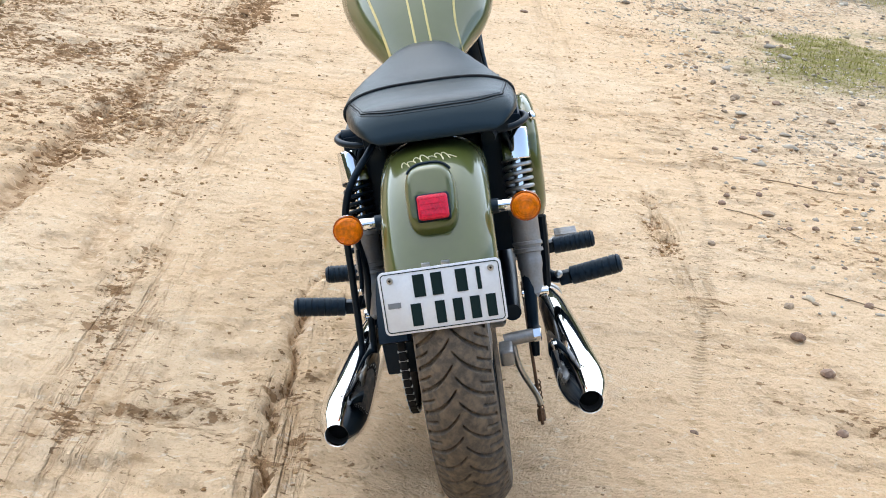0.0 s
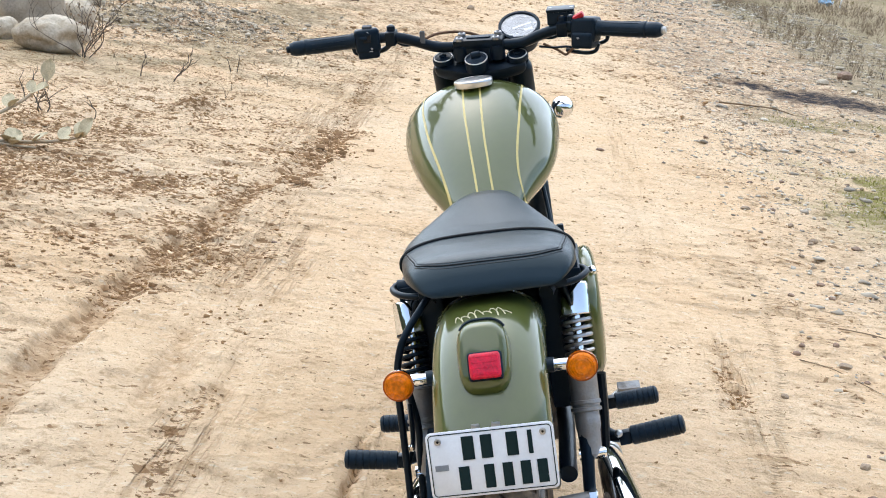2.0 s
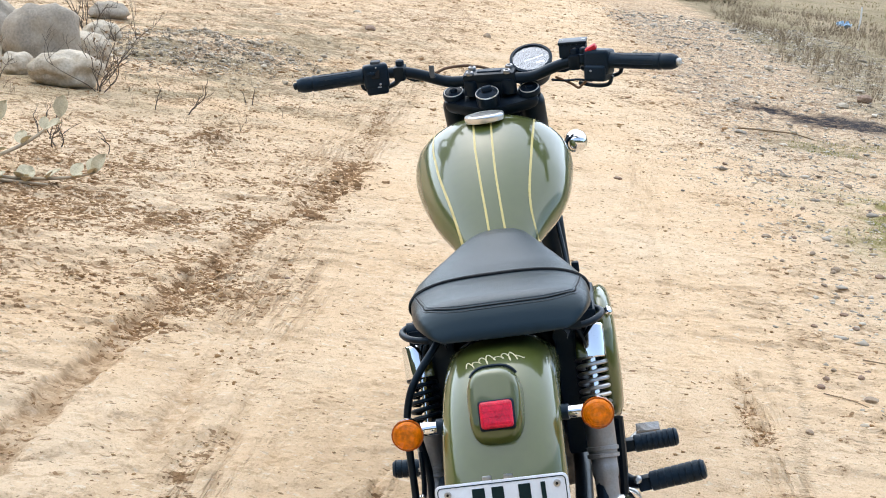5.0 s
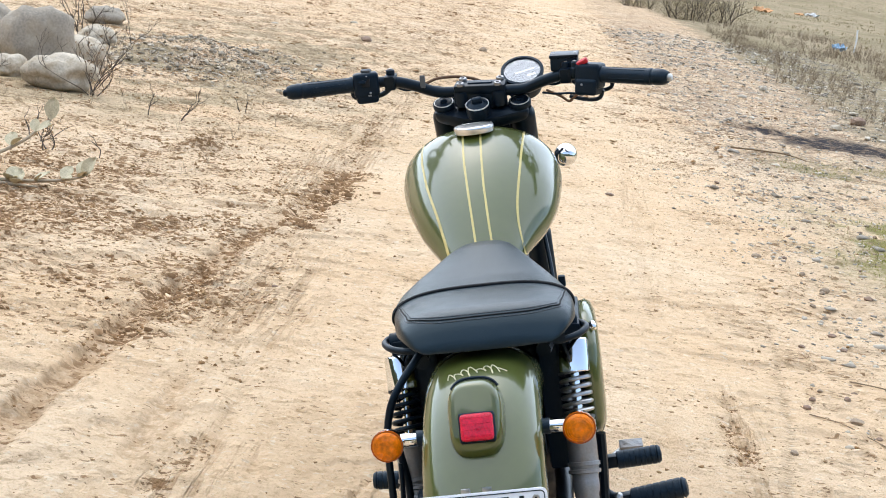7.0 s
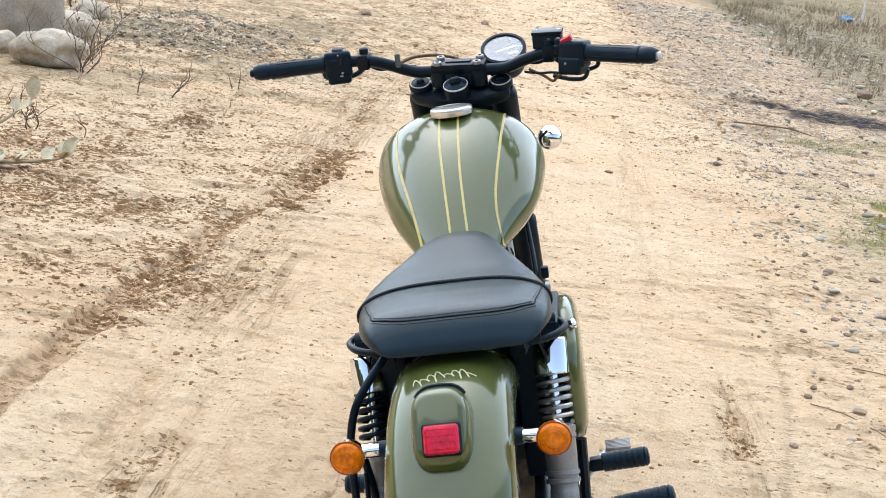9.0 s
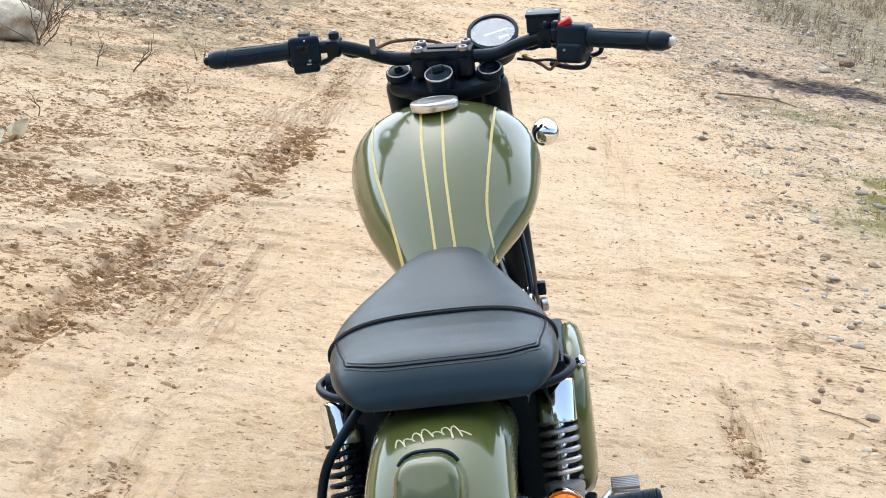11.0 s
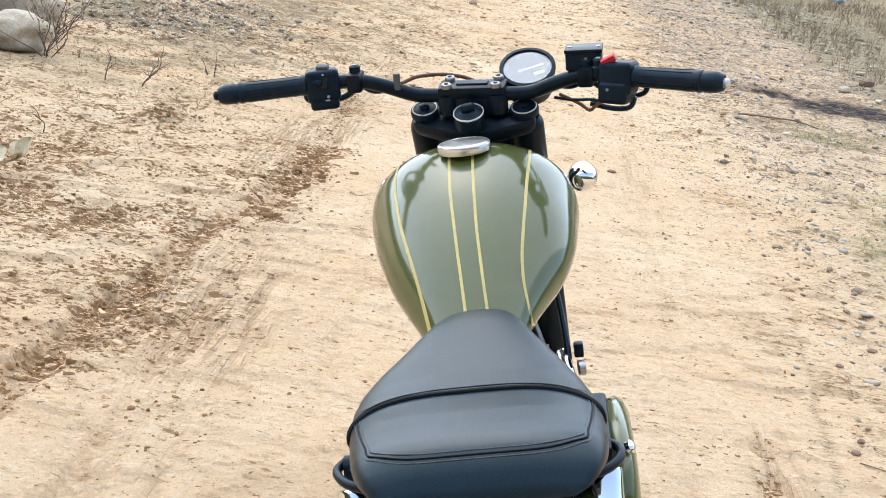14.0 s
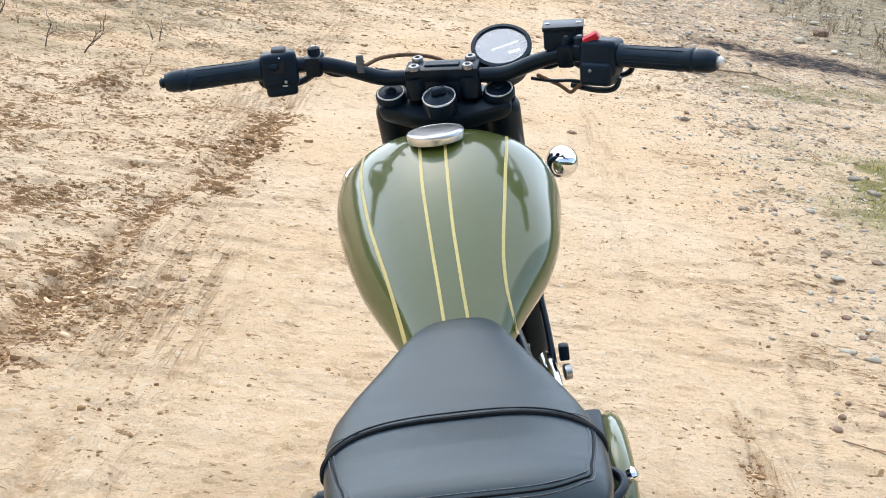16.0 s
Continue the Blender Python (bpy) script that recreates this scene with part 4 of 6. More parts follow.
cap = part("filler_cap", lathe([(0.042, -0.006), (0.0440, 0.002), (0.0440, 0.0075), (0.0425, 0.0095), (0.0405, 0.0102), (0.0395, 0.0096), (0.0375, 0.0098), (0.028, 0.0108), (0.001, 0.0114)], cm, 40), M["cap"], tank, "round chrome filler cap")

# ---- side covers ----
for sgn in (-1, 1):
    rings = []
    for k, (x, f) in enumerate(((0.164, 0.86), (0.170, 0.97), (0.182, 1.0), (0.192, 0.95), (0.199, 0.82), (0.202, 0.55))):
        rings.append([Vector((x if sgn > 0 else -0.86 * x, 0.425 + 0.140 * f * se(a, 2.6)[0], 0.540 + 0.120 * f * se(a, 2.6)[1])) for a in np.linspace(0, 2 * math.pi, 36, endpoint=False)])
    cover = part("side_cover", loft(rings), M["olive"], moto, "rounded olive green side cover", sharp=60)
    # added black block: hides the olive inside and darkens the shaded gap
    part("gap_shade_block", rbox((0.082, 0.20, 0.27), pose(sgn * 0.130, 0.395, 0.525), 0.008, 2), M["black_plastic"], cover)
    part("cover_knob", lathe([(0.009, 0), (0.009, 0.006), (0.006, 0.009), (0.001, 0.0095)], aim((0.19 if sgn > 0 else -0.165, 0.335, 0.64), (sgn, -0.3, 0.5), (0, 1, 0)), 16), M["chrome"], cover)


# ---- shock absorbers ----
def shock(sgn):
    top, low = Vector((0.152 if sgn > 0 else -0.158, 0.315, 0.655)), Vector((sgn * 0.150, 0.195, 0.325))
    m = aim(low, top - low, (1, 0, 0))
    ln = (top - low).length
    body = part("shock_absorber", lathe([(0.012, 0), (0.02, 0.008), (0.021, 0.05), (0.0235, 0.06), (0.0235, 0.075), (0.022, 0.08), (0.026, 0.10), (0.026, 0.165), (0.0285, 0.17), (0.0285, 0.178), (0.02, 0.182)], m, 26), M["alloy"], moto, "rear shock absorber with grey body")
    part("chrome_cap", lathe([(0.027, ln - 0.088), (0.0290, ln - 0.086), (0.0290, ln - 0.032), (0.0275, ln - 0.028), (0.012, ln - 0.022)], m, 28), M["chrome"], body, "chrome spring cover")
    for h in (0.085, 0.098, 0.158):
        part("collar", lathe([(0.022, h), (0.0285, h + 0.002), (0.0285, h + 0.008), (0.022, h + 0.010)], m, 26), M["alloy"], body)
    part("rod", lathe([(0.009, 0.17), (0.009, ln - 0.03)], m, 16), M["chrome"], body)
    turns, pts = 6.0, []
    for k in range(int(turns * 14) + 1):
        a = 2 * math.pi * k / 14
        h = 0.184 + (ln - 0.27 + 0.004) * k / (turns * 14)
        pts.append(m @ Vector((0.0248 * math.cos(a), 0.0248 * math.sin(a), h)))
    part("spring", tube(pts, 0.0040, 8, bend=False), M["steel"] if sgn > 0 else M["black_paint"], body, "coiled spring")
    part("top_eye", lathe([(0.016, -0.014), (0.016, 0.014)], aim(top, (1, 0, 0), (0, 1, 0)), 18), M["black_plastic"], body)
    part("lower_bolt", lathe([(0.011, -0.026), (0.011, 0.02), (0.007, 0.024)], aim(low + Vector((sgn * 0.004, 0, 0.01)), (sgn, 0, 0), (0, 1, 0)), 14), M["chrome"], body)


shock(-1)
shock(1)


# ---- exhausts ----
def exhaust(sgn):
    base, tip = Vector((sgn * 0.178, 0.46, 0.222)), Vector((sgn * 0.217, -0.135, 0.256))
    m = aim(base, tip - base, (1, 0, 0))
    ln = (tip - base).length
    prof = [(0.022, 0.0), (0.028, 0.03), (0.036, 0.14), (0.041, 0.30), (0.0435, 0.44), (0.0435, ln - 0.10), (0.041, ln - 0.07), (0.034, ln - 0.035), (0.025, ln - 0.012), (0.0215, ln - 0.002), (0.0205, ln), (0.0188, ln - 0.002), (0.0180, ln - 0.03), (0.0175, ln - 0.09)]
    ob = part("exhaust", lathe(prof, m, 44), M["chrome"], moto, "tapered chrome exhaust silencer", sharp=50)
    part("dark_bore", lathe([(0.0188, ln - 0.055), (0.0183, ln - 0.006), (0.0181, ln - 0.006), (0.0181, ln - 0.05), (0.001, ln - 0.052)], m, 28), M["soot_shade_black"], ob, "sooty tail pipe bore")
    part("header_pipe", tube([base + Vector((0, -0.01, 0)), (sgn * 0.165, 0.62, 0.20), (sgn * 0.14, 0.85, 0.19), (sgn * 0.09, 1.0, 0.27), (sgn * 0.055, 0.99, 0.45), (sgn * 0.05, 0.93, 0.52)], 0.019, 16), M["chrome"], ob)
    part("clamp", lathe([(0.0245, 0.0), (0.0275, 0.004), (0.031, 0.02), (0.029, 0.026)], m, 26), M["steel"], ob)


exhaust(-1)
exhaust(1)


# ---- foot pegs ----
def peg(a, b, r, name, parent=moto):
    a, b = Vector(a), Vector(b)
    m = aim(a, b - a, (0, 0, 1))
    ln = (b - a).length
    prof = [(r * 0.75, 0), (r, 0.003)]
    n = 7
    for k in range(n):
        h = 0.006 + (ln - 0.016) * k / n
        s = (ln - 0.016) / n
        prof += [(r * (1 + 0.05 * k / n), h), (r * (1 + 0.05 * k / n), h + s * 0.8), (r * 0.965, h + s * 0.86), (r * 0.965, h + s * 0.96)]
    prof += [(r * 1.05, ln - 0.008), (r * 0.8, ln - 0.002), (0.001, ln)]
    ob = part(name, lathe(prof, m, 18), M["rubber"], parent, "ribbed black rubber foot peg", sharp=25)
    part("hinge", rbox((0.026, 0.022, 0.03), m @ pose(0, 0, -0.008), 0.004), M["black_paint"], ob)
    return ob


for sgn in (-1, 1):
    p1 = peg((sgn * 0.228, 0.345, 0.300), (sgn * 0.333, 0.335, 0.318), 0.0185, "pillion_peg")
    part("peg_bracket", tube([(sgn * 0.226, 0.35, 0.298), (sgn * 0.19, 0.36, 0.30), (sgn * 0.15, 0.40, 0.33)], 0.012, 10), M["black_paint"], p1)
    part("peg_bolt", lathe([(0.008, 0), (0.008, 0.008), (0.004, 0.012)], aim((sgn * 0.205, 0.333, 0.312), (0, -1, 0.4), (1, 0, 0)), 10), M["steel"], p1)
    p2 = peg((sgn * 0.21, 0.64, 0.262), (sgn * 0.304, 0.64, 0.268), 0.0185, "rider_peg")
    part("peg_bracket", tube([(sgn * 0.21, 0.64, 0.262), (sgn * 0.15, 0.64, 0.25), (sgn * 0.10, 0.62, 0.28)], 0.011, 10), M["black_paint"], p2)
# brake pedal beyond the right peg and gear lever beyond the left
pedal = part("brake_pedal", tube([(0.17, 0.60, 0.24), (0.20, 0.68, 0.25), (0.225, 0.74, 0.247)], 0.007, 8), M["steel"], moto)
bm = bmesh.new()
for k in range(7):
    rbox((0.05, 0.004, 0.006), pose(0.245, 0.722 + 0.007 * k, 0.256), 0.0012, 1, bm)
rbox((0.05, 0.05, 0.006), pose(0.245, 0.743, 0.250), 0.002, 1, bm)
part("pedal_pad", bm, M["alloy"], pedal, "ribbed bare metal pedal pad")
part("gear_lever", tube([(-0.13, 0.62, 0.26), (-0.17, 0.70, 0.27), (-0.22, 0.73, 0.285), (-0.25, 0.73, 0.285)], 0.007, 8), M["black_paint"], moto)

# ---- black guard rail on the left, grab loops by the seat ----
rail = part("side_guard_rail", tube([(-0.095, 0.22, 0.672), (-0.112, 0.19, 0.655), (-0.148, 0.165, 0.612), (-0.166, 0.155, 0.575), (-0.176, 0.15, 0.52), (-0.180, 0.15, 0.42), (-0.185, 0.15, 0.30), (-0.194, 0.155, 0.215), (-0.186, 0.17, 0.20), (-0.172, 0.18, 0.23), (-0.164, 0.19, 0.33), (-0.158, 0.20, 0.42), (-0.165, 0.19, 0.50)], 0.0068, 10), M["black_paint"], moto, "black bent tube guard rail")
part("cross_stay", tube([(-0.182, 0.15, 0.36), (-0.168, 0.17, 0.40), (-0.165, 0.19, 0.47)], 0.0045, 8), M["black_paint"], rail)
part("rail_bolt", lathe([(0.007, 0), (0.007, 0.006), (0.004, 0.009)], aim((-0.171, 0.165, 0.395), (0, -1, 0.1), (1, 0, 0)), 10), M["chrome"], rail)
for sgn in (-1, 1):
    part("grab_loop", tube([(sgn * lx + (-0.008 if sgn > 0 else 0.009), ly, lz - (0.008 if sgn > 0 else 0)) for lx, ly, lz in ((0.12, 0.24, 0.655), (0.145, 0.243, 0.655), (0.172, 0.262, 0.656), (0.188, 0.292, 0.658), (0.184, 0.316, 0.66), (0.165, 0.33, 0.662), (0.13, 0.335, 0.662))], 0.0062, 10), M["black_paint"], moto, "black steel grab loop beside the seat")

# ---- rear axle, chain side and brake side ----
arm = part("swingarm", tube([(-0.105, 0.17, 0.31), (-0.105, 0.45, 0.33), (-0.08, 0.62, 0.34)], 0.017, 12), M["black_paint"], moto, "black tubular swingarm")
part("swingarm_tube", tube([(0.105, 0.17, 0.31), (0.105, 0.45, 0.33), (0.08, 0.62, 0.34)], 0.017, 12), M["black_paint"], arm)
part("axle", lathe([(0.016, -0.150), (0.0175, -0.146), (0.0175, -0.13), (0.012, -0.129), (0.012, 0.06), (0.017, 0.062), (0.0175, 0.085), (0.015, 0.087), (0.011, 0.09)], aim((0, 0.165, 0.305), (1, 0, 0), (0, 1, 0)), 20), M["steel"], arm, "steel rear axle with nuts")
spm = aim((-0.098, AX - 0.01, 0.285), (1, 0, 0), (0, 1, 0))
spk = part("sprocket", lathe([(0.05, -0.003), (0.112, -0.003), (0.112, 0.003), (0.05, 0.003)], spm, 48), M["engine"], rear_wheel, "oily rear sprocket with chain")
bm = bmesh.new()
for k in range(44):
    a = 2 * math.pi * k / 44
    rbox((0.012, 0.0172, 0.014), spm @ pose(0.117 * math.cos(a), 0.117 * math.sin(a), 0, 0, 0, math.degrees(a)), 0.002, 1, bm)
part("chain", bm, M["soot_shade_black"], spk)
bm = bmesh.new()
for k in range(44):
    a = 2 * math.pi * (k + 0.5) / 44
    tube([spm @ Vector((0.1195 * math.cos(a), 0.1195 * math.sin(a), -0.0085)), spm @ Vector((0.1195 * math.cos(a), 0.1195 * math.sin(a), 0.0085))], 0.0024, 6, bm)
part("chain_pins", bm, M["steel"], spk)
rings = []
for phi in np.linspace(radians(28), radians(100), 16):
    d = Vector((0, -math.cos(phi), math.sin(phi)))
    c = Vector((-0.105, AX - 0.01, 0.285))
    rings.append([c + d * r + Vector((x, 0, 0)) for x, r in ((-0.028, 0.125), (-0.028, 0.15), (0.022, 0.15), (0.028, 0.144), (0.028, 0.125))])
guard = part("chain_guard", loft(rings), M["black_plastic"], moto, "black plastic chain guard")
part("guard_tail", rbox((0.056, 0.03, 0.085), pose(-0.105, 0.045, 0.318, 14), 0.006), M["black_plastic"], guard)
# brake side
drum = part("brake_plate", lathe([(0.02, -0.03), (0.072, -0.028), (0.076, -0.018), (0.07, -0.004), (0.05, 0.004), (0.03, 0.008)], aim((0.052, AX, 0.30), (1, 0, 0), (0, 1, 0)), 36), M["alloy"], moto, "cast alloy rear brake plate")
part("anchor_boss", rbox((0.026, 0.04, 0.034), pose(0.084, 0.095, 0.262, 10), 0.007, 3), M["alloy"], drum)
part("spacer_tube", tube([(0.082, 0.14, 0.268), (0.150, 0.145, 0.272)], 0.0125, 16), M["alloy"], drum)
part("axle_nut", lathe([(0.015, 0), (0.015, 0.013), (0.012, 0.015)], aim((0.138, 0.145, 0.272), (1, 0, 0), (0, 1, 0)), 6), M["chrome"], drum)
lever = part("brake_arm", tube([(0.098, 0.105, 0.272), (0.105, 0.10, 0.225), (0.128, 0.095, 0.172), (0.134, 0.095, 0.150)], 0.0055, 8), M["steel"], drum)
part("brake_rod", tube([(0.132, 0.085, 0.112), (0.131, 0.12, 0.175), (0.13, 0.19, 0.24), (0.13, 0.5, 0.24)], 0.0032, 8), M["rust"], lever, "thin rusty brake rod")
part("rod_spring", tube([(0.1325 + 0.006 * math.cos(k * 0.9), 0.096 + 0.0006 * k, 0.132 + 0.006 * math.sin(k * 0.9) + 0.0012 * k) for k in range(44)], 0.0013, 5, bend=False), M["rust"], lever)
part("adjuster_nut", lathe([(0.007, 0), (0.0078, 0.004), (0.0078, 0.02), (0.006, 0.024)], aim((0.132, 0.088, 0.118), (0, 0.5, 0.86), (1, 0, 0)), 8), M["rust"], lever)
strut = part("hanger_strut", tube([(0.146, 0.26, 0.44), (0.144, 0.2, 0.36), (0.140, 0.165, 0.28), (0.138, 0.15, 0.225)], [0.012, 0.013, 0.011, 0.007], 10), M["black_paint"], moto, "black steel hanger strut")
part("hanger_strut", tube([(0.185, 0.30, 0.45), (0.183, 0.3, 0.38), (0.178, 0.31, 0.30)], 0.009, 8), M["black_paint"], moto, "black steel hanger strut")
part("hanger_strut", tube([(-0.165, 0.30, 0.45), (-0.17, 0.3, 0.38), (-0.172, 0.31, 0.27)], 0.009, 8), M["black_paint"], moto, "black steel hanger strut")

# ---- frame and engine ----
frame_bm = bmesh.new()
for sgn in (-1, 1):
    tube([(sgn * 0.105, 0.20, 0.645), (sgn * 0.12, 0.36, 0.64), (sgn * 0.105, 0.55, 0.62), (sgn * 0.05, 0.85, 0.70), (sgn * 0.02, 1.0, 0.80)], 0.0135, 10, frame_bm)
    tube([(sgn * 0.12, 0.34, 0.64), (sgn * 0.12, 0.52, 0.44), (sgn * 0.11, 0.62, 0.25), (sgn * 0.10, 0.9, 0.2)], 0.0135, 10, frame_bm)
    tube([(sgn * 0.10, 0.9, 0.2), (sgn * 0.06, 1.02, 0.35), (sgn * 0.02, 1.03, 0.78)], 0.0135, 10, frame_bm)
chassis = part("frame", frame_bm, M["black_paint"], moto, "black tubular steel frame")
part("inner_guard", rbox((0.15, 0.02, 0.3), pose(0, 0.50, 0.48, 12), 0.006), M["black_plastic"], chassis)
part("air_box", rbox((0.2, 0.2, 0.2), pose(0, 0.42, 0.54), 0.03, 3), M["black_plastic"], chassis)
engine = part("engine", rbox((0.2, 0.34, 0.2), pose(0, 0.76, 0.30), 0.03, 3), M["engine"], moto, "black single cylinder engine")
for sgn in (-1, 1):
    part("crank_cover", lathe([(0.085, 0), (0.085, 0.03), (0.07, 0.042), (0.001, 0.046)], aim((sgn * 0.095, 0.72, 0.30), (sgn, 0, 0), (0, 1, 0)), 32), M["engine"], engine)
for k in range(9):
    part("fin", rbox((0.17, 0.16, 0.006), pose(0, 0.87 + 0.004 * k, 0.42 + 0.021 * k, -12), 0.002, 1), M["engine"], engine)
part("cylinder", rbox((0.12, 0.12, 0.22), pose(0, 0.885, 0.49, -12), 0.02, 2), M["engine"], engine)
part("head_cover", rbox((0.14, 0.14, 0.05), pose(0, 0.92, 0.625, -12), 0.015, 2), M["chrome"], engine)
part("throttle_body", tube([(0.03, 0.80, 0.58), (0.03, 0.65, 0.60)], 0.03, 16), M["black_plastic"], engine)
hose = part("hose", tube([(0.085, 0.95, 0.86), (0.105, 0.93, 0.72), (0.118, 0.84, 0.62), (0.12, 0.76, 0.52), (0.115, 0.72, 0.40)], 0.0055, 8), M["rubber"], moto, "black rubber hose")
part("hose_ring", lathe([(0.007, -0.006), (0.0125, -0.005), (0.0125, 0.005), (0.007, 0.006)], aim((0.139, 0.81, 0.585), (1, 0.2, 0), (0, 1, 0)), 14), M["steel"], hose)
part("hose_clip", rbox((0.016, 0.02, 0.024), pose(0.137, 0.83, 0.61), 0.004), M["black_plastic"], hose)
part("chrome_tube", tube([(0.115, 0.60, 0.52), (0.122, 0.70, 0.57), (0.11, 0.84, 0.60)], 0.012, 12), M["chrome"], engine)
stand = part("side_stand", tube([(-0.10, 0.62, 0.22), (-0.17, 0.60, 0.11), (-0.225, 0.585, 0.078)], 0.010, 10), M["black_paint"], moto, "black side stand")
part("stand_foot", rbox((0.05, 0.05, 0.01), pose(-0.232, 0.582, 0.070, 0, 15.6), 0.003), M["black_paint"], stand)

# ---- steering: fork, yoke, bars; all turned a little to the right ----
HEAD, RAKE = Vector((0, 1.035, 1.0)), radians(27)
axis = Vector((0, -math.sin(RAKE), math.cos(RAKE)))
STEER = Matrix.Translation(HEAD) @ Matrix.Rotation(radians(-9), 4, axis) @ Matrix.Translation(-HEAD)
down = -axis
yoke_bm = bmesh.new()
ym = aim((0, 1.032, 0.972), axis, (1, 0, 0))
rings = []
for h, k in ((-0.014, 0.96), (-0.011, 1.0), (0.008, 1.0), (0.012, 0.95)):
    ring = []
    for a in np.linspace(0, 2 * math.pi, 48, endpoint=False):
        c, s = se(a, 2.6)
        ring.append(ym @ Vector((0.108 * c * k, (0.022 + 0.020 * (1 - c * c) ** 2) * s * k - 0.004, h)))
    rings.append(ring)
yoke = part("top_yoke", loft(rings), M["black_paint"], moto, "black fork yoke", STEER, sharp=50)
for sgn in (-1, 1):
    top = Vector((sgn * 0.088, 1.035, 0.992))
    fork = part("fork_tube", lathe([(0.024, 0.0), (0.0295, 0.012), (0.0305, 0.02), (0.0305, 0.20), (0.027, 0.205), (0.027, 0.36), (0.031, 0.365), (0.032, 0.72), (0.02, 0.75)], aim(top + down * 0.012, down, (1, 0, 0)), 28), M["black_paint"], moto, "black fork leg", STEER)
    capm = aim(top, axis, (1, 0, 0))
    fc = part("fork_cap", lathe([(0.025, -0.004), (0.0255, 0.004), (0.024, 0.008), (0.02, 0.0085), (0.012, 0.0095), (0.001, 0.0098)], capm, 26), M["black_plastic"], fork, xf=STEER)
    part("cap_ring", lathe([(0.0200, 0.0082), (0.0206, 0.0096), (0.0219, 0.0096), (0.0225, 0.0082)], capm, 28), M["ring"], fc, "thin bare metal ring", STEER)
    part("cap_hex", lathe([(0.009, 0.009), (0.009, 0.014), (0.007, 0.015)], capm, 6), M["black_plastic"], fc, xf=STEER)
low_yoke = part("lower_yoke", rbox((0.23, 0.07, 0.035), aim(Vector((0, 1.035, 0.992)) + down * 0.2, axis), 0.01, 2), M["black_paint"], moto, "", STEER)
km = aim((-0.002, 0.995, 0.990), axis, (1, 0, 0))
key = part("ignition_lock", lathe([(0.026, -0.02), (0.027, 0.0), (0.0265, 0.007), (0.02, 0.008), (0.016, 0.012), (0.013, 0.013)], km, 28), M["black_plastic"], moto, "black ignition lock with metal ring", STEER)
part("lock_ring", lathe([(0.0246, 0.0072), (0.0252, 0.009), (0.0264, 0.009), (0.0268, 0.0065)], km, 30), M["ring"], key, xf=STEER)
part("key_head", rbox((0.026, 0.014, 0.014), km @ pose(0, 0, 0.018, 0, 0, 20), 0.005, 3, taper=0.85), M["black_plastic"], key, xf=STEER)
cl = part("bar_clamp", rbox((0.118, 0.042, 0.022), aim((0, 1.03, 1.031), (0, -0.25, 0.97)), 0.005, 2), M["black_paint"], moto, "black handlebar clamp", STEER)
part("riser_block", rbox((0.062, 0.030, 0.040), aim((0, 1.032, 1.004), (0, -0.25, 0.97)), 0.005, 2), M["black_paint"], cl, xf=STEER)
part("clamp_groove", rbox((0.056, 0.016, 0.004), aim((0, 1.027, 1.0425), (0, -0.25, 0.97)), 0.0015, 1), M["black_plastic"], cl, xf=STEER)
for sx in (-1, 1):
    part("riser", lathe([(0.018, 0), (0.018, 0.03), (0.016, 0.034)], aim((sx * 0.043, 1.03, 0.992), (0, -0.25, 0.97)), 20), M["black_paint"], cl, xf=STEER)
    for sy in (-0.0165, 0.0165):
        bm_ = aim((sx * 0.043, 1.03 + sy, 1.041 + 0.25 * sy), (0, -0.25, 0.97))
        b_ = part("clamp_bolt", lathe([(0.0092, 0), (0.0092, 0.005), (0.0078, 0.007), (0.0045, 0.0071)], bm_, 16), M["bolt"], cl, "bright socket bolt", STEER)
        # dark disc on top stands for the shade inside the socket
        part("socket_shade_disc", lathe([(0.0042, 0.0070), (0.0042, 0.0077)], bm_, 6), M["soot_shade_black"], b_, xf=STEER)
BAR = [(0.0, 1.03, 1.022), (0.07, 1.03, 1.022), (0.105, 1.026, 1.025), (0.15, 1.012, 1.042), (0.195, 1.0, 1.054), (0.25, 0.985, 1.054), (0.32, 0.963, 1.051), (0.405, 0.935, 1.046)]
bar_line = [(-x, y, z) for x, y, z in BAR[:0:-1]] + BAR
bars = part("handlebar", tube(bar_line, 0.0125, 14, steps=5), M["black_paint"], moto, "wide black handlebar", STEER)


def bar_at(x):
    s = math.copysign(1, x)
    xs = [p[0] for p in BAR]
    return Vector((x, float(np.interp(abs(x), xs, [p[1] for p in BAR])), float(np.interp(abs(x), xs, [p[2] for p in BAR]))))


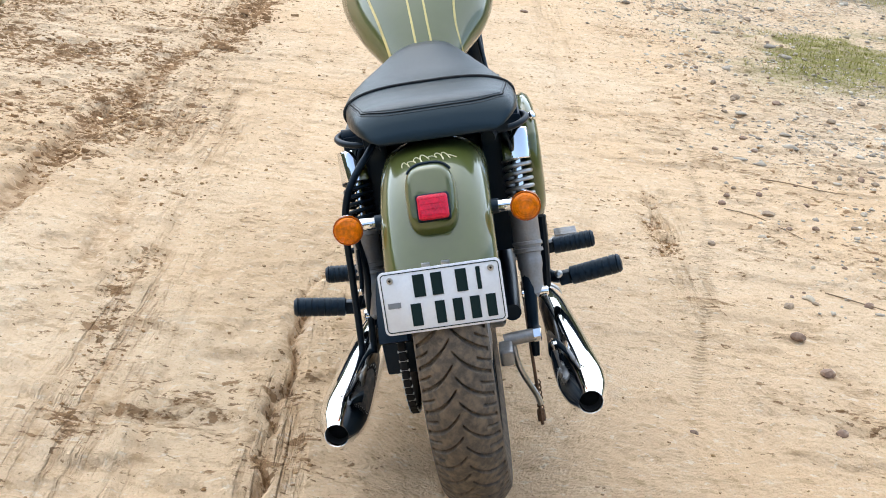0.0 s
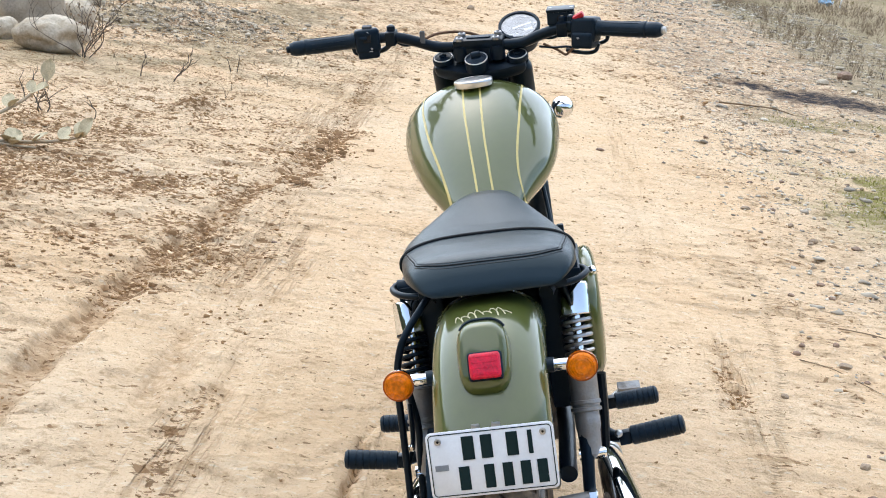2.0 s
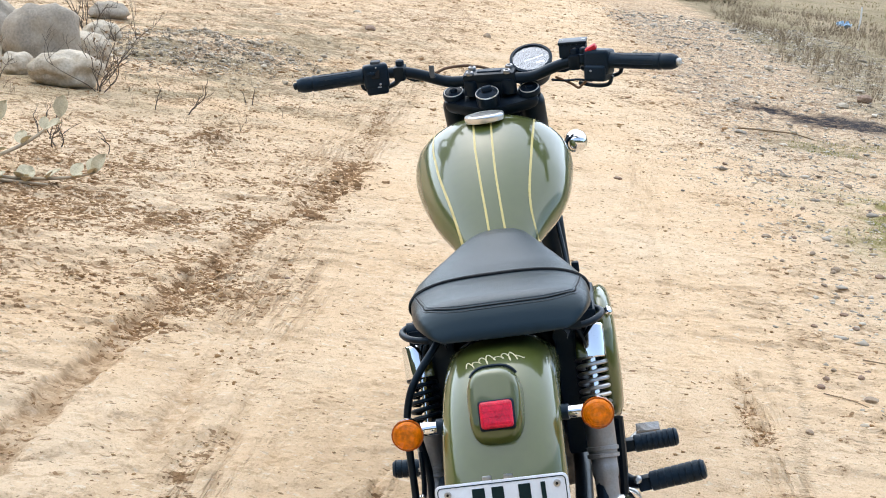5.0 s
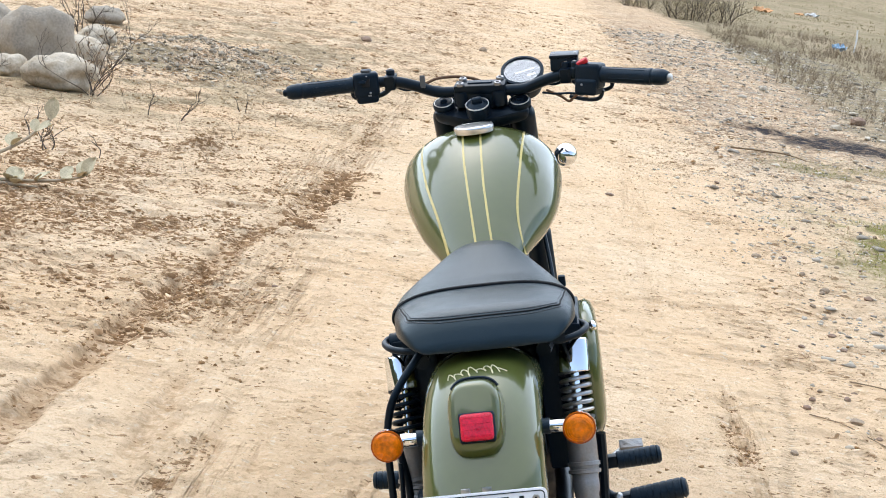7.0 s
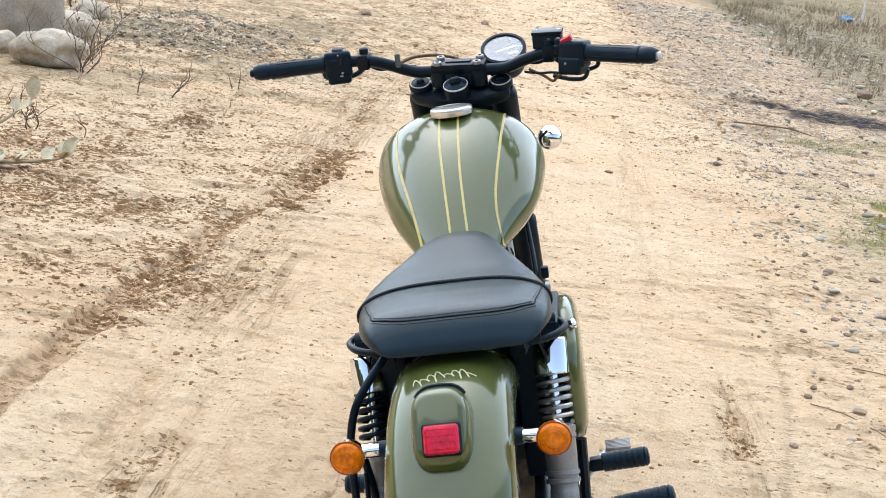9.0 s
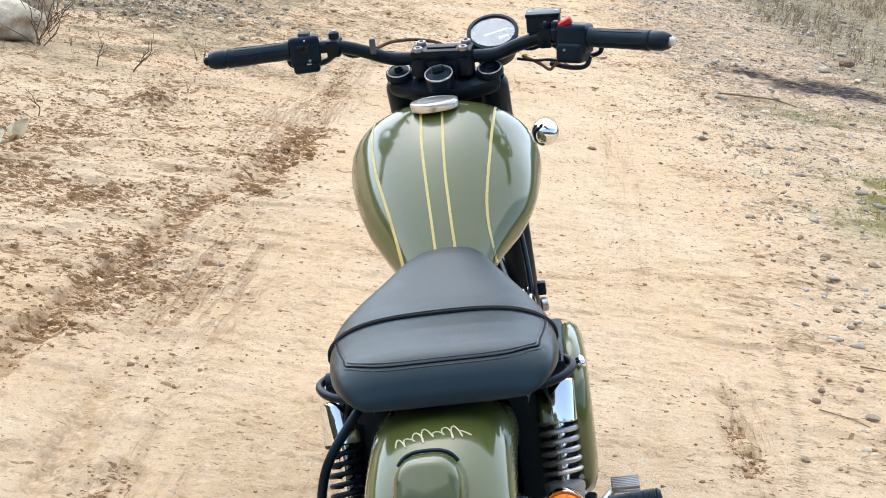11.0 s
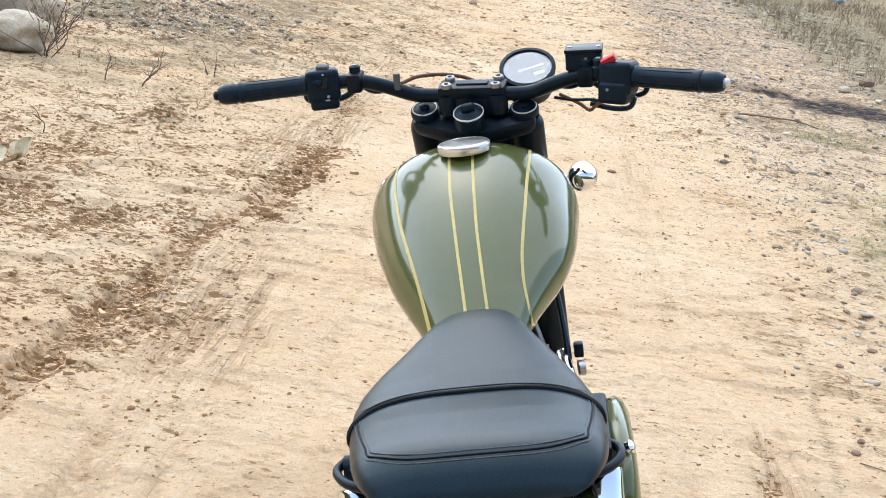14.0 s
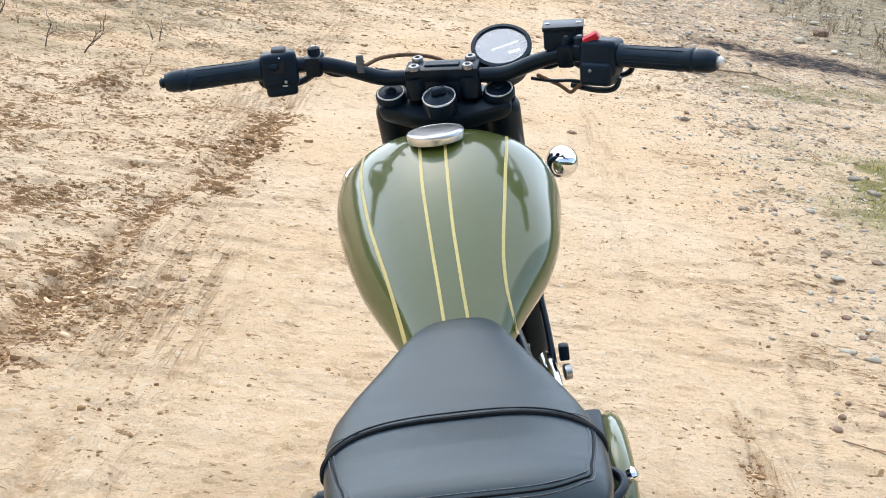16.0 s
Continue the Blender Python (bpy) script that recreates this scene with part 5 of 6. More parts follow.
for sgn in (-1, 1):
    a, b = bar_at(sgn * 0.282), bar_at(sgn * 0.394)
    m = aim(a, b - a, (0, 0, 1))
    ln = (b - a).length
    prof = [(0.0135, 0), (0.0185, 0.001), (0.0185, 0.006), (0.0172, 0.009), (0.0165, 0.03), (0.0168, 0.08), (0.0175, ln - 0.012), (0.0185, ln - 0.008), (0.0185, ln - 0.003), (0.0165, ln - 0.001), (0.0165, ln + 0.002), (0.0178, ln + 0.004), (0.0172, ln + 0.022), (0.0135, ln + 0.032), (0.012, ln + 0.034), (0.001, ln + 0.034)]
    grip = part("grip", lathe(prof, m, 24), M["rubber"], bars, "ribbed black rubber grip", STEER)
    for k in range(10):
        q = 2 * math.pi * k / 10
        part("rib", tube([m @ Vector((0.0168 * math.cos(q), 0.0168 * math.sin(q), 0.014)), m @ Vector((0.0166 * math.cos(q), 0.0166 * math.sin(q), 0.05)), m @ Vector((0.0175 * math.cos(q), 0.0175 * math.sin(q), ln - 0.016))], 0.0007, 5), M["rubber"], grip, xf=STEER)
    part("bar_end", lathe([(0.008, ln + 0.034), (0.0085, ln + 0.039), (0.0055, ln + 0.0425), (0.001, ln + 0.043)], m, 14), M["ring" if sgn > 0 else "black_paint"], grip, xf=STEER)
    c = bar_at(sgn * 0.252)
    m = aim(c, b - a, (0, 0, 1))
    sw = part("switch_housing", rbox((0.056, 0.046, 0.058), m @ pose(-0.003, 0.0, 0.003), 0.010, 3), M["black_plastic"], bars, "black plastic switch housing", STEER)
    part("housing_belly", rbox((0.036, 0.05, 0.050), m @ pose(-0.026, 0.004, 0.003), 0.008, 3), M["black_plastic"], sw, xf=STEER)
    part("screw", lathe([(0.0026, 0), (0.0026, 0.0015), (0.0012, 0.002)], aim(c + Vector((-sgn * 0.014, -0.026, -0.020)), (0, -1, 0.2)), 10), M["bolt"], sw, xf=STEER)
    if sgn > 0:
        part("kill_switch", rbox((0.026, 0.011, 0.012), aim(c + Vector((-0.012, -0.012, 0.0275)), (-0.15, -0.4, 0.9)) @ pose(0, 0, 0, 0, -20), 0.003, 2), M["red_button"], sw, "red kill switch", STEER)
    else:
        part("switch_recess", rbox((0.030, 0.020, 0.003), aim(c + Vector((-0.003, -0.0225, 0.003)), (0, -1, 0.3)), 0.0012, 1), M["soot_shade_black"], sw, xf=STEER)
        part("text_bar", rbox((0.008, 0.0022, 0.001), aim(c + Vector((0.012, -0.0265, -0.026)), (0, -1, 0.1)), 0, 1), M["gauge_face"], sw, xf=STEER)
        part("rocker", rbox((0.018, 0.008, 0.010), aim(c + Vector((-0.006, -0.024, 0.004)), (0, -1, 0.3)), 0.002, 2), M["black_plastic"], sw, xf=STEER)
        part("horn_button", rbox((0.022, 0.012, 0.008), aim(c + Vector((0.0, -0.006, 0.028)), (0, -0.3, 0.9)), 0.002, 2), M["thread"], sw, xf=STEER)
        for k in (-1, 1):
            part("switch_mark", rbox((0.0024, 0.0020, 0.001), aim(c + Vector((0.005 * k, -0.0232, 0.0175)), (0, -1, 0.3)), 0, 1), M["gauge_mark"], sw, xf=STEER)
    # lever clamp with its screw
    c2 = bar_at(sgn * 0.20)
    lc = part("lever_clamp", rbox((0.026, 0.036, 0.034), aim(c2, (0, -0.2, 1)), 0.006, 2), M["black_paint"], bars, "", STEER)
    part("mirror_boss", lathe([(0.008, 0), (0.010, 0.002), (0.010, 0.014), (0.0075, 0.016)], aim(c2 + Vector((0, 0.0, 0.012)), (0, -0.1, 1)), 14), M["black_plastic"], lc, xf=STEER)
    part("boss_bolt", lathe([(0.005, 0.015), (0.005, 0.018)], aim(c2 + Vector((0, 0.0, 0.012)), (0, -0.1, 1)), 6), M["bolt"], lc, xf=STEER)
    lv = part("lever", tube([c2 + Vector((0, 0.022, -0.008)), c2 + Vector((sgn * 0.03, 0.04, -0.03)), c2 + Vector((sgn * 0.07, 0.03, -0.040)), c2 + Vector((sgn * 0.095, 0.022, -0.034)), c2 + Vector((sgn * 0.10, 0.02, -0.018))], [0.006, 0.006, 0.0045, 0.0045, 0.005], 8), M["black_paint"], lc, "black lever", STEER)
    part("cable", tube([c2 + Vector((-sgn * 0.004, 0.02, -0.012)), c2 + Vector((-sgn * 0.03, 0.02, -0.022)), c2 + Vector((-sgn * 0.075, 0.03, -0.018)), (sgn * 0.085, 1.07, 1.02), (sgn * 0.05, 1.10, 0.95)], 0.0034, 7), M["rubber"], bars, "thin black control cable", STEER)
rm = aim(bar_at(0.195) + Vector((0, 0.018, 0.025)), (0, -0.12, 1), (1, 0.05, 0))
res = part("brake_reservoir", rbox((0.060, 0.046, 0.030), rm, 0.004, 2), M["black_plastic"], bars, "square black brake fluid reservoir", STEER)
part("reservoir_lid", rbox((0.063, 0.049, 0.007), rm @ pose(0, 0, 0.0175), 0.002, 2), M["black_paint"], res, xf=STEER)
for sx in (-1, 1):
    part("lid_screw", lathe([(0.004, 0.020), (0.004, 0.022), (0.001, 0.0225)], rm @ pose(sx * 0.024, 0, 0), 10), M["steel"], res, xf=STEER)
part("sight_window", lathe([(0.008, 0), (0.008, 0.001)], rm @ pose(0.0, -0.0235, 0.0, 90), 16), M["soot_shade_black"], res, xf=STEER)
part("cable_tab", rbox((0.012, 0.004, 0.030), pose(-0.128, 1.005, 1.050, 10, 0, 8), 0.0015, 1), M["thread"], bars, "", STEER)
part("throttle_cable", tube([(-0.125, 1.025, 1.045), (-0.10, 1.05, 1.053), (-0.05, 1.07, 1.052), (0.0, 1.075, 1.035), (0.03, 1.09, 0.98)], 0.0033, 7), M["rust"], bars, "thin brown sheathed cable", STEER)

part("lever_hose", tube([(0.205, 1.015, 1.004), (0.245, 1.0, 0.997), (0.272, 0.992, 1.0), (0.281, 0.987, 1.018)], 0.0046, 7), M["rubber"], bars, "", STEER)
part("throttle_cable", tube([(0.150, 1.035, 1.018), (0.185, 1.018, 1.004), (0.203, 1.008, 0.994), (0.214, 1.0, 1.002), (0.232, 0.995, 1.016)], 0.0030, 7), M["rust"], bars, "thin brown sheathed cable", STEER)
part("throttle_cable", tube([(0.140, 1.04, 1.012), (0.175, 1.022, 1.010), (0.205, 1.006, 1.012), (0.235, 0.998, 1.008)], 0.0028, 7), M["rubber"], bars, "thin black control cable", STEER)
boss_at = bar_at(0.222) + Vector((0, -0.010, 0.010))
boss = part("mirror_boss", lathe([(0.010, -0.012), (0.011, -0.010), (0.011, 0.006), (0.0085, 0.008), (0.0085, 0.018), (0.0065, 0.020)], aim(boss_at, (0, -0.15, 1)), 16), M["black_plastic"], bars, "", STEER)
part("boss_bolt", lathe([(0.0045, 0.019), (0.0045, 0.0215), (0.002, 0.0218)], aim(boss_at, (0, -0.15, 1)), 6), M["bolt"], boss, "", STEER)

# speedometer, set to the right
gm = STEER.inverted() @ aim((0.098, 1.068, 1.050), (0.02, -math.cos(radians(54)), math.sin(radians(54))), (1, 0, 0))
gauge = part("speedometer", lathe([(0.02, -0.055), (0.04, -0.05), (0.046, -0.03), (0.048, -0.004), (0.0495, 0.002), (0.049, 0.006), (0.0430, 0.007), (0.0412, 0.002), (0.0412, -0.002)], gm, 44), M["black_plastic"], moto, "round black speedometer with pale dial", STEER)
part("dial", lathe([(0.0413, -0.0022), (0.001, -0.002)], gm, 40), M["gauge_face"], gauge, "pale grey dial", STEER)
for k in range(6):
    a = radians(215 - 50 * k)
    part("dial_mark", rbox((0.004, 0.0009, 0.0006), gm @ pose(0.037 * math.cos(a), 0.037 * math.sin(a), -0.0012, 0, 0, math.degrees(a)), 0, 1), M["gauge_mark"], gauge, xf=STEER)
# two white slanted bars painted for the glare on the glass
part("glare_bar", rbox((0.046, 0.0040, 0.0008), gm @ pose(0.006, 0.004, -0.0006, 0, 0, 17), 0, 1), M["gauge_mark"], gauge, xf=STEER)
part("short_glare_bar", rbox((0.020, 0.006, 0.0008), gm @ pose(0.020, -0.010, -0.001, 0, 0, 14), 0, 1), M["gauge_mark"], gauge, xf=STEER)
part("trip_knob", lathe([(0.006, -0.004), (0.0065, 0.002), (0.005, 0.006), (0.001, 0.0065)], gm @ pose(0.046, -0.026, -0.004, 0, 30), 14), M["ring"], gauge, "small pale trip knob", STEER)
glass = bpy.data.materials.new("gauge_glass")
glass.use_nodes = True
gn = glass.node_tree
clear, gloss, both = (gn.nodes.new("ShaderNode" + k) for k in ("BsdfTransparent", "BsdfGlossy", "MixShader"))
gloss.inputs["Roughness"].default_value = 0.02
both.inputs[0].default_value = 0.22
gn.links.new(clear.outputs[0], both.inputs[1])
gn.links.new(gloss.outputs[0], both.inputs[2])
gn.links.new(both.outputs[0], gn.nodes["Material Output"].inputs[0])
gl = part("glass", lathe([(0.0418, 0.0032), (0.0418, 0.0038), (0.001, 0.0044), (0.001, 0.0032)], gm, 36), glass, gauge, "clear glass", STEER)
gl.visible_shadow = False
lamp = part("headlamp", lathe([(0.02, -0.09), (0.06, -0.08), (0.082, -0.04), (0.088, 0.0), (0.088, 0.02), (0.08, 0.03), (0.001, 0.04)], aim((0, 1.17, 0.90), (0, 1, -0.05)), 36), M["black_paint"], moto, "round black headlamp", STEER)
part("front_mudguard", loft([[Vector((0.055 * math.copysign(abs(math.sin(a)) ** 0.8, a), 1.46 - (0.335 - 0.03 * (1 - math.cos(a))) * math.cos(p), 0.305 + (0.335 - 0.03 * (1 - math.cos(a))) * math.sin(p))) for a in np.linspace(-1.5, 1.5, 13)] + [Vector((0.052 * math.copysign(abs(math.sin(a)) ** 0.8, a), 1.46 - (0.331 - 0.03 * (1 - math.cos(a))) * math.cos(p), 0.305 + (0.331 - 0.03 * (1 - math.cos(a))) * math.sin(p))) for a in np.linspace(1.5, -1.5, 13)] for p in np.linspace(radians(20), radians(140), 24)]), M["olive"], moto)

# ---- stones, boulders and plants ----
def rock(name, x, y, size, material, label, category="stone", seed=0, sink=0.25, group="", turn=0.0, detail=3):
    """A weathered stone of that width, depth and height, sunk a little into the soil."""
    bm = bmesh.new()
    bmesh.ops.create_icosphere(bm, subdivisions=detail, radius=0.5)
    off = Vector((seed * 3.7, seed * 1.9, seed * 5.3))
    for v in bm.verts:
        d = v.co.normalized()
        k = 1 + 0.24 * noise.noise(d * 1.1 + off) + 0.14 * noise.noise(d * 2.6 + off) + 0.05 * noise.noise(d * 6 + off)
        if detail > 3:  # boulders are worn blocks with flattened sides
            k *= 0.80 + 0.20 / max(abs(d.x) ** 3 + abs(d.y) ** 3 + abs(d.z) ** 3, 0.5) ** (1 / 3)
        q = d * 0.5 * k
        f = d.z
        q.z = q.z * (0.8 if f < 0 else 1)
        v.co = Vector((q.x * size[0], q.y * size[1], q.z * size[2]))
    z = float(height(np.array(x), np.array(y)))
    ob = part(name, bm, material, None, sharp=75 if detail > 2 else 28)
    ob.matrix_world = pose(x, y, z + size[2] * (0.5 - sink), 0, 0, turn)
    return tagged(ob, label, category, group)


for i, (x, y, w, d, h, m, lab) in enumerate((
    (-3.80, 7.55, 0.53, 0.48, 0.58, "boulder", "large smooth grey boulder in a heap"),
    (-3.33, 6.78, 0.47, 0.34, 0.27, "boulder_pale", "broad pale boulder with brown stains"),
    (-3.78, 7.03, 0.26, 0.20, 0.20, "boulder_pale", "small pale rounded boulder in a heap"),
    (-3.87, 6.62, 0.30, 0.26, 0.38, "boulder_pale", "pale upright boulder in a heap"),
    (-3.40, 7.22, 0.20, 0.18, 0.20, "boulder_pale", "small pale boulder beside a dry shrub"),
    (-3.58, 7.85, 0.42, 0.32, 0.30, "boulder_pale", "white boulder behind the heap"),
    (-4.45, 8.1, 0.60, 0.50, 0.52, "boulder", "dark grey boulder at the back"),
    (-4.75, 11.9, 0.42, 0.32, 0.24, "boulder", "flat grey boulder on the verge"),
    (-4.05, 9.6, 0.36, 0.28, 0.20, "boulder_pale", "pale boulder beside the gravel heap"),
)):
    rock("boulder", x, y, (w, d, h), M[m], lab, "boulder", i + 1, 0.2, "boulder heap", 30 * i, 4)

STONES = (
    (0.875, 1.268, 0.035, "stone_grey"), (0.862, 0.82, 0.045, "stone_brown"), (1.005, 2.10, 0.045, "stone_grey"), (0.868, 2.20, 0.036, "stone_brown"), (1.31, 2.64, 0.028, "stone_brown"),
    (0.84, 1.03, 0.04, "stone_brown"), (0.81, 0.50, 0.034, "stone_brown"), (1.14, 1.99, 0.03, "stone_brown"), (1.48, 3.98, 0.05, "stone_brown"), (1.06, 4.58, 0.055, "stone_grey"),
    (0.95, 2.40, 0.024, "stone_grey"), (1.03, 2.34, 0.03, "stone_brown"), (1.31, 2.11, 0.03, "stone_grey"), (0.46, 0.42, 0.022, "stone_brown"), (1.69, 3.78, 0.05, "stone_grey"),
    (1.30, 4.06, 0.05, "stone_grey"), (1.25, 4.36, 0.04, "stone_grey"), (0.90, 2.28, 0.026, "stone_brown"), (-0.995, 2.69, 0.026, "stone_brown"), (1.75, 4.45, 0.036, "boulder_pale"),
    (1.62, 3.55, 0.027, "boulder_pale"), (1.95, 4.2, 0.05, "stone_grey"),
)
FAR_STONES = (
    (0.375, 5.83, 0.05, "stone_brown"), (3.04, 12.2, 0.132, "boulder_pale"), (3.68, 14.3, 0.096, "boulder_pale"), (2.2, 7.2, 0.060, "boulder_pale"), (1.9, 6.6, 0.07, "stone_grey"),
    (3.5, 13.2, 0.2, "stone_brown"), (4.4, 19.5, 0.150, "boulder_pale"), (2.6, 9.3, 0.054, "boulder_pale"), (-2.3, 14.5, 0.2, "stone_brown"), (-0.9, 15.8, 0.16, "stone_grey"),
    (-2.9, 17.5, 0.150, "boulder_pale"), (-3.6, 15.2, 0.120, "boulder_pale"), (2.9, 16.2, 0.120, "boulder_pale"),
)
for i, (x, y, s, m) in enumerate(STONES + FAR_STONES):
    rr = random.Random(i)
    rock("stone", x, y, (s * rr.uniform(0.85, 1.15), s * rr.uniform(0.6, 0.85), s * rr.uniform(0.45, 0.65)), M[m], {"stone_grey": "rounded grey stone lying on the sand", "stone_brown": "reddish brown stone lying on the sand", "boulder_pale": "pale weathered stone lying on the verge"}[m], "stone", 20 + i, 0.3, "loose stones on the track", rr.uniform(0, 180), 2)

# smaller stones strewn along the gravel verge, a few shapes used over and over
rr = random.Random(77)
shapes = [rock("stone", 1.0 + 0.2 * k, 3.0 + 0.55 * k, (0.030, 0.022, 0.016), M[("stone_brown", "stone_grey", "boulder_pale")[k % 3]], ("small reddish brown stone on sandy gravel", "small grey stone on sandy gravel", "small pale stone on sandy gravel")[k % 3], "stone", 200 + k, 0.3, "small stones on the verge", 40 * k, 2) for k in range(6)]
for k in range(110):
    y = 1.3 + 6.0 * rr.random() ** 1.3
    x = rr.uniform(0.72, 1.1) + 0.17 * (y - 1.3) * rr.random() + 0.9 * rr.random() ** 2
    size = rr.uniform(0.45, 1.25)
    m = pose(x, y, float(height(np.array(x), np.array(y))) + 0.003 * size, rr.uniform(-12, 12), rr.uniform(-12, 12), rr.uniform(0, 360))
    copy_thing(shapes[k % 6], m).scale = (size, size, size)

ICO_V = np.array([(0, -0.53, 0.85), (0, 0.53, 0.85), (0, -0.53, -0.85), (0, 0.53, -0.85), (0.85, 0, 0.53), (0.85, 0, -0.53), (-0.85, 0, 0.53), (-0.85, 0, -0.53), (0.53, 0.85, 0), (-0.53, 0.85, 0), (0.53, -0.85, 0), (-0.53, -0.85, 0)])
ICO_F = np.array([(0, 4, 1), (0, 1, 6), (0, 6, 11), (0, 11, 10), (0, 10, 4), (4, 8, 1), (1, 9, 6), (6, 7, 11), (11, 2, 10), (10, 5, 4), (8, 9, 1), (9, 7, 6), (7, 2, 11), (2, 5, 10), (5, 8, 4), (3, 8, 5), (3, 5, 2), (3, 2, 7), (3, 7, 9), (3, 9, 8)])


def place(n, rs, x0, x1, y0, y1, weight, power=1.0):
    """n places in the plan, drawn by a weight of 0 to 1."""
    out = []
    while sum(map(len, out)) < n:
        x = rs.uniform(x0, x1, 40000)
        y = y0 + (y1 - y0) * rs.uniform(0, 1, 40000) ** power
        keep = rs.uniform(0, 1, 40000) < weight(x, y)
        out.append(np.stack([x, y], -1)[keep])
    return np.concatenate(out)[:n]


def lumps(name, xy, sizes, flat, material, rs, label, category):
    n = len(xy)
    v = ICO_V[None] * (1 + rs.uniform(-0.45, 0.45, (n, 12, 1))) + rs.uniform(-0.22, 0.22, (n, 12, 3))
    a = rs.uniform(0, 2 * math.pi, n)
    sx, sy, sz = sizes * rs.uniform(0.8, 1.45, n), sizes * rs.uniform(0.6, 1.0, n), sizes * flat * rs.uniform(0.6, 1.2, n)
    vx, vy, vz = v[..., 0] * sx[:, None], v[..., 1] * sy[:, None], v[..., 2] * sz[:, None]
    c, s = np.cos(a)[:, None], np.sin(a)[:, None]
    z = height(xy[:, 0], xy[:, 1])
    co = np.stack([xy[:, :1] + vx * c - vy * s, xy[:, 1:] + vx * s + vy * c, z[:, None] + vz + sz[:, None] * 0.35], -1).reshape(-1, 3)
    f = (ICO_F[None] + (np.arange(n) * 12)[:, None, None]).reshape(-1, 3)
    me = bpy.data.meshes.new(name)
    me.vertices.add(len(co))
    me.vertices.foreach_set("co", co.ravel())
    me.loops.add(f.size)
    me.loops.foreach_set("vertex_index", f.ravel())
    me.polygons.add(len(f))
    me.polygons.foreach_set("loop_start", np.arange(0, f.size, 3))
    me.update(calc_edges=True)
    me.materials.append(material)
    return tagged(new(name, me), label, category, kind="stuff")


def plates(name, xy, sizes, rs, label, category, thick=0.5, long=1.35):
    """Broken plates of crust: a dry pale top, ragged sides coloured dark for their shade."""
    n, k = len(xy), 7
    a = (np.arange(k) + rs.uniform(-0.35, 0.35, (n, k))) * 2 * math.pi / k
    r = sizes[:, None] * rs.uniform(0.55, 1.15, (n, k))
    px, py = r * np.cos(a) * long * rs.uniform(0.7, 1.3, (n, 1)), r * np.sin(a) * rs.uniform(0.6, 1.0, (n, 1))
    turn = rs.normal(0, 0.6, (n, 1))
    qx, qy = px * np.cos(turn) - py * np.sin(turn), px * np.sin(turn) + py * np.cos(turn)
    h = (sizes * thick * rs.uniform(0.5, 1.3, n))[:, None]
    tip = rs.normal(0, 0.16, (n, 2)) + np.array([0, -0.10])
    z0 = height(xy[:, 0], xy[:, 1])[:, None]
    top = np.stack([xy[:, :1] + 0.93 * qx, xy[:, 1:] + 0.93 * qy, z0 + h * rs.uniform(0.8, 1.1, (n, k)) + tip[:, :1] * qx + tip[:, 1:] * qy], -1)
    low = np.stack([xy[:, :1] + qx, xy[:, 1:] + qy, z0 - 0.004 + 0 * qx], -1)
    co = np.concatenate([top, low], 1).reshape(-1, 3)
    i = np.arange(k)
    j = (i + 1) % k
    base = (np.arange(n) * 2 * k)[:, None, None]
    sides = (np.stack([i + k, j + k, j, i], -1)[None] + base).reshape(-1, 4)
    caps = (i[None] + base[:, 0]).reshape(-1, k)
    me = bpy.data.meshes.new(name)
    me.vertices.add(len(co))
    me.vertices.foreach_set("co", co.ravel())
    me.loops.add(sides.size + caps.size)
    me.loops.foreach_set("vertex_index", np.concatenate([sides.ravel(), caps.ravel()]))
    me.polygons.add(len(sides) + len(caps))
    me.polygons.foreach_set("loop_start", np.concatenate([np.arange(0, sides.size, 4), sides.size + np.arange(0, caps.size, k)]))
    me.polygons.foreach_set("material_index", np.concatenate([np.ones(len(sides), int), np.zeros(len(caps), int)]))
    me.update(calc_edges=True)
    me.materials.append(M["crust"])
    me.materials.append(M["crust_shade_side"])
    return tagged(new(name, me), label, category, kind="stuff")


rs = np.random.RandomState(11)
xy = place(15000, rs, -3.6, 1.9, 0.9, 9.0, lambda x, y: sstep(0.9, 2.6, y) * (0.06 + 0.30 * soils(x, y)[5] + 1.0 * soils(x, y)[0] ** 1.3) * sstep(0.40, 0.62, fbm(x * 2.5 + 15, y * 4.5, 3)), 1.15)
plates("crust_flakes", xy, np.exp(rs.normal(math.log(0.0054), 0.5, len(xy))).clip(0.0022, 0.017) * (0.45 + 0.55 * np.clip(2 * soils(xy[:, 0], xy[:, 1])[0] + 0.5 * soils(xy[:, 0], xy[:, 1])[5], 0, 1)), rs, "broken flakes of pale sandy crust with brown edges coloured as shade", "earth crust")
xy = place(1500, rs, -1.6, 1.0, -0.4, 2.6, lambda x, y: 0.05 + soils(x, y)[0], 1.0)
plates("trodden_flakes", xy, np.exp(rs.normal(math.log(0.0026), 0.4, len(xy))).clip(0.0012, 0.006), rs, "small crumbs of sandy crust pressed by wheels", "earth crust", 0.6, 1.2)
xy = place(5000, rs, -8, 3.2, 8.0, 34, lambda x, y: sstep(0.40, 0.62, fbm(x * 1.2 + 5, y * 1.6, 3)) * (1 - soils(x, y)[2]) * (1 - soils(x, y)[3]) * (1 - 0.9 * soils(x, y)[1]), 1.4)
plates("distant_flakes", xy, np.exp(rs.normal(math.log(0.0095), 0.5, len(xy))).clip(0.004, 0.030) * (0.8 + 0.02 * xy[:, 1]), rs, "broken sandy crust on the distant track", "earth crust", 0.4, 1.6)

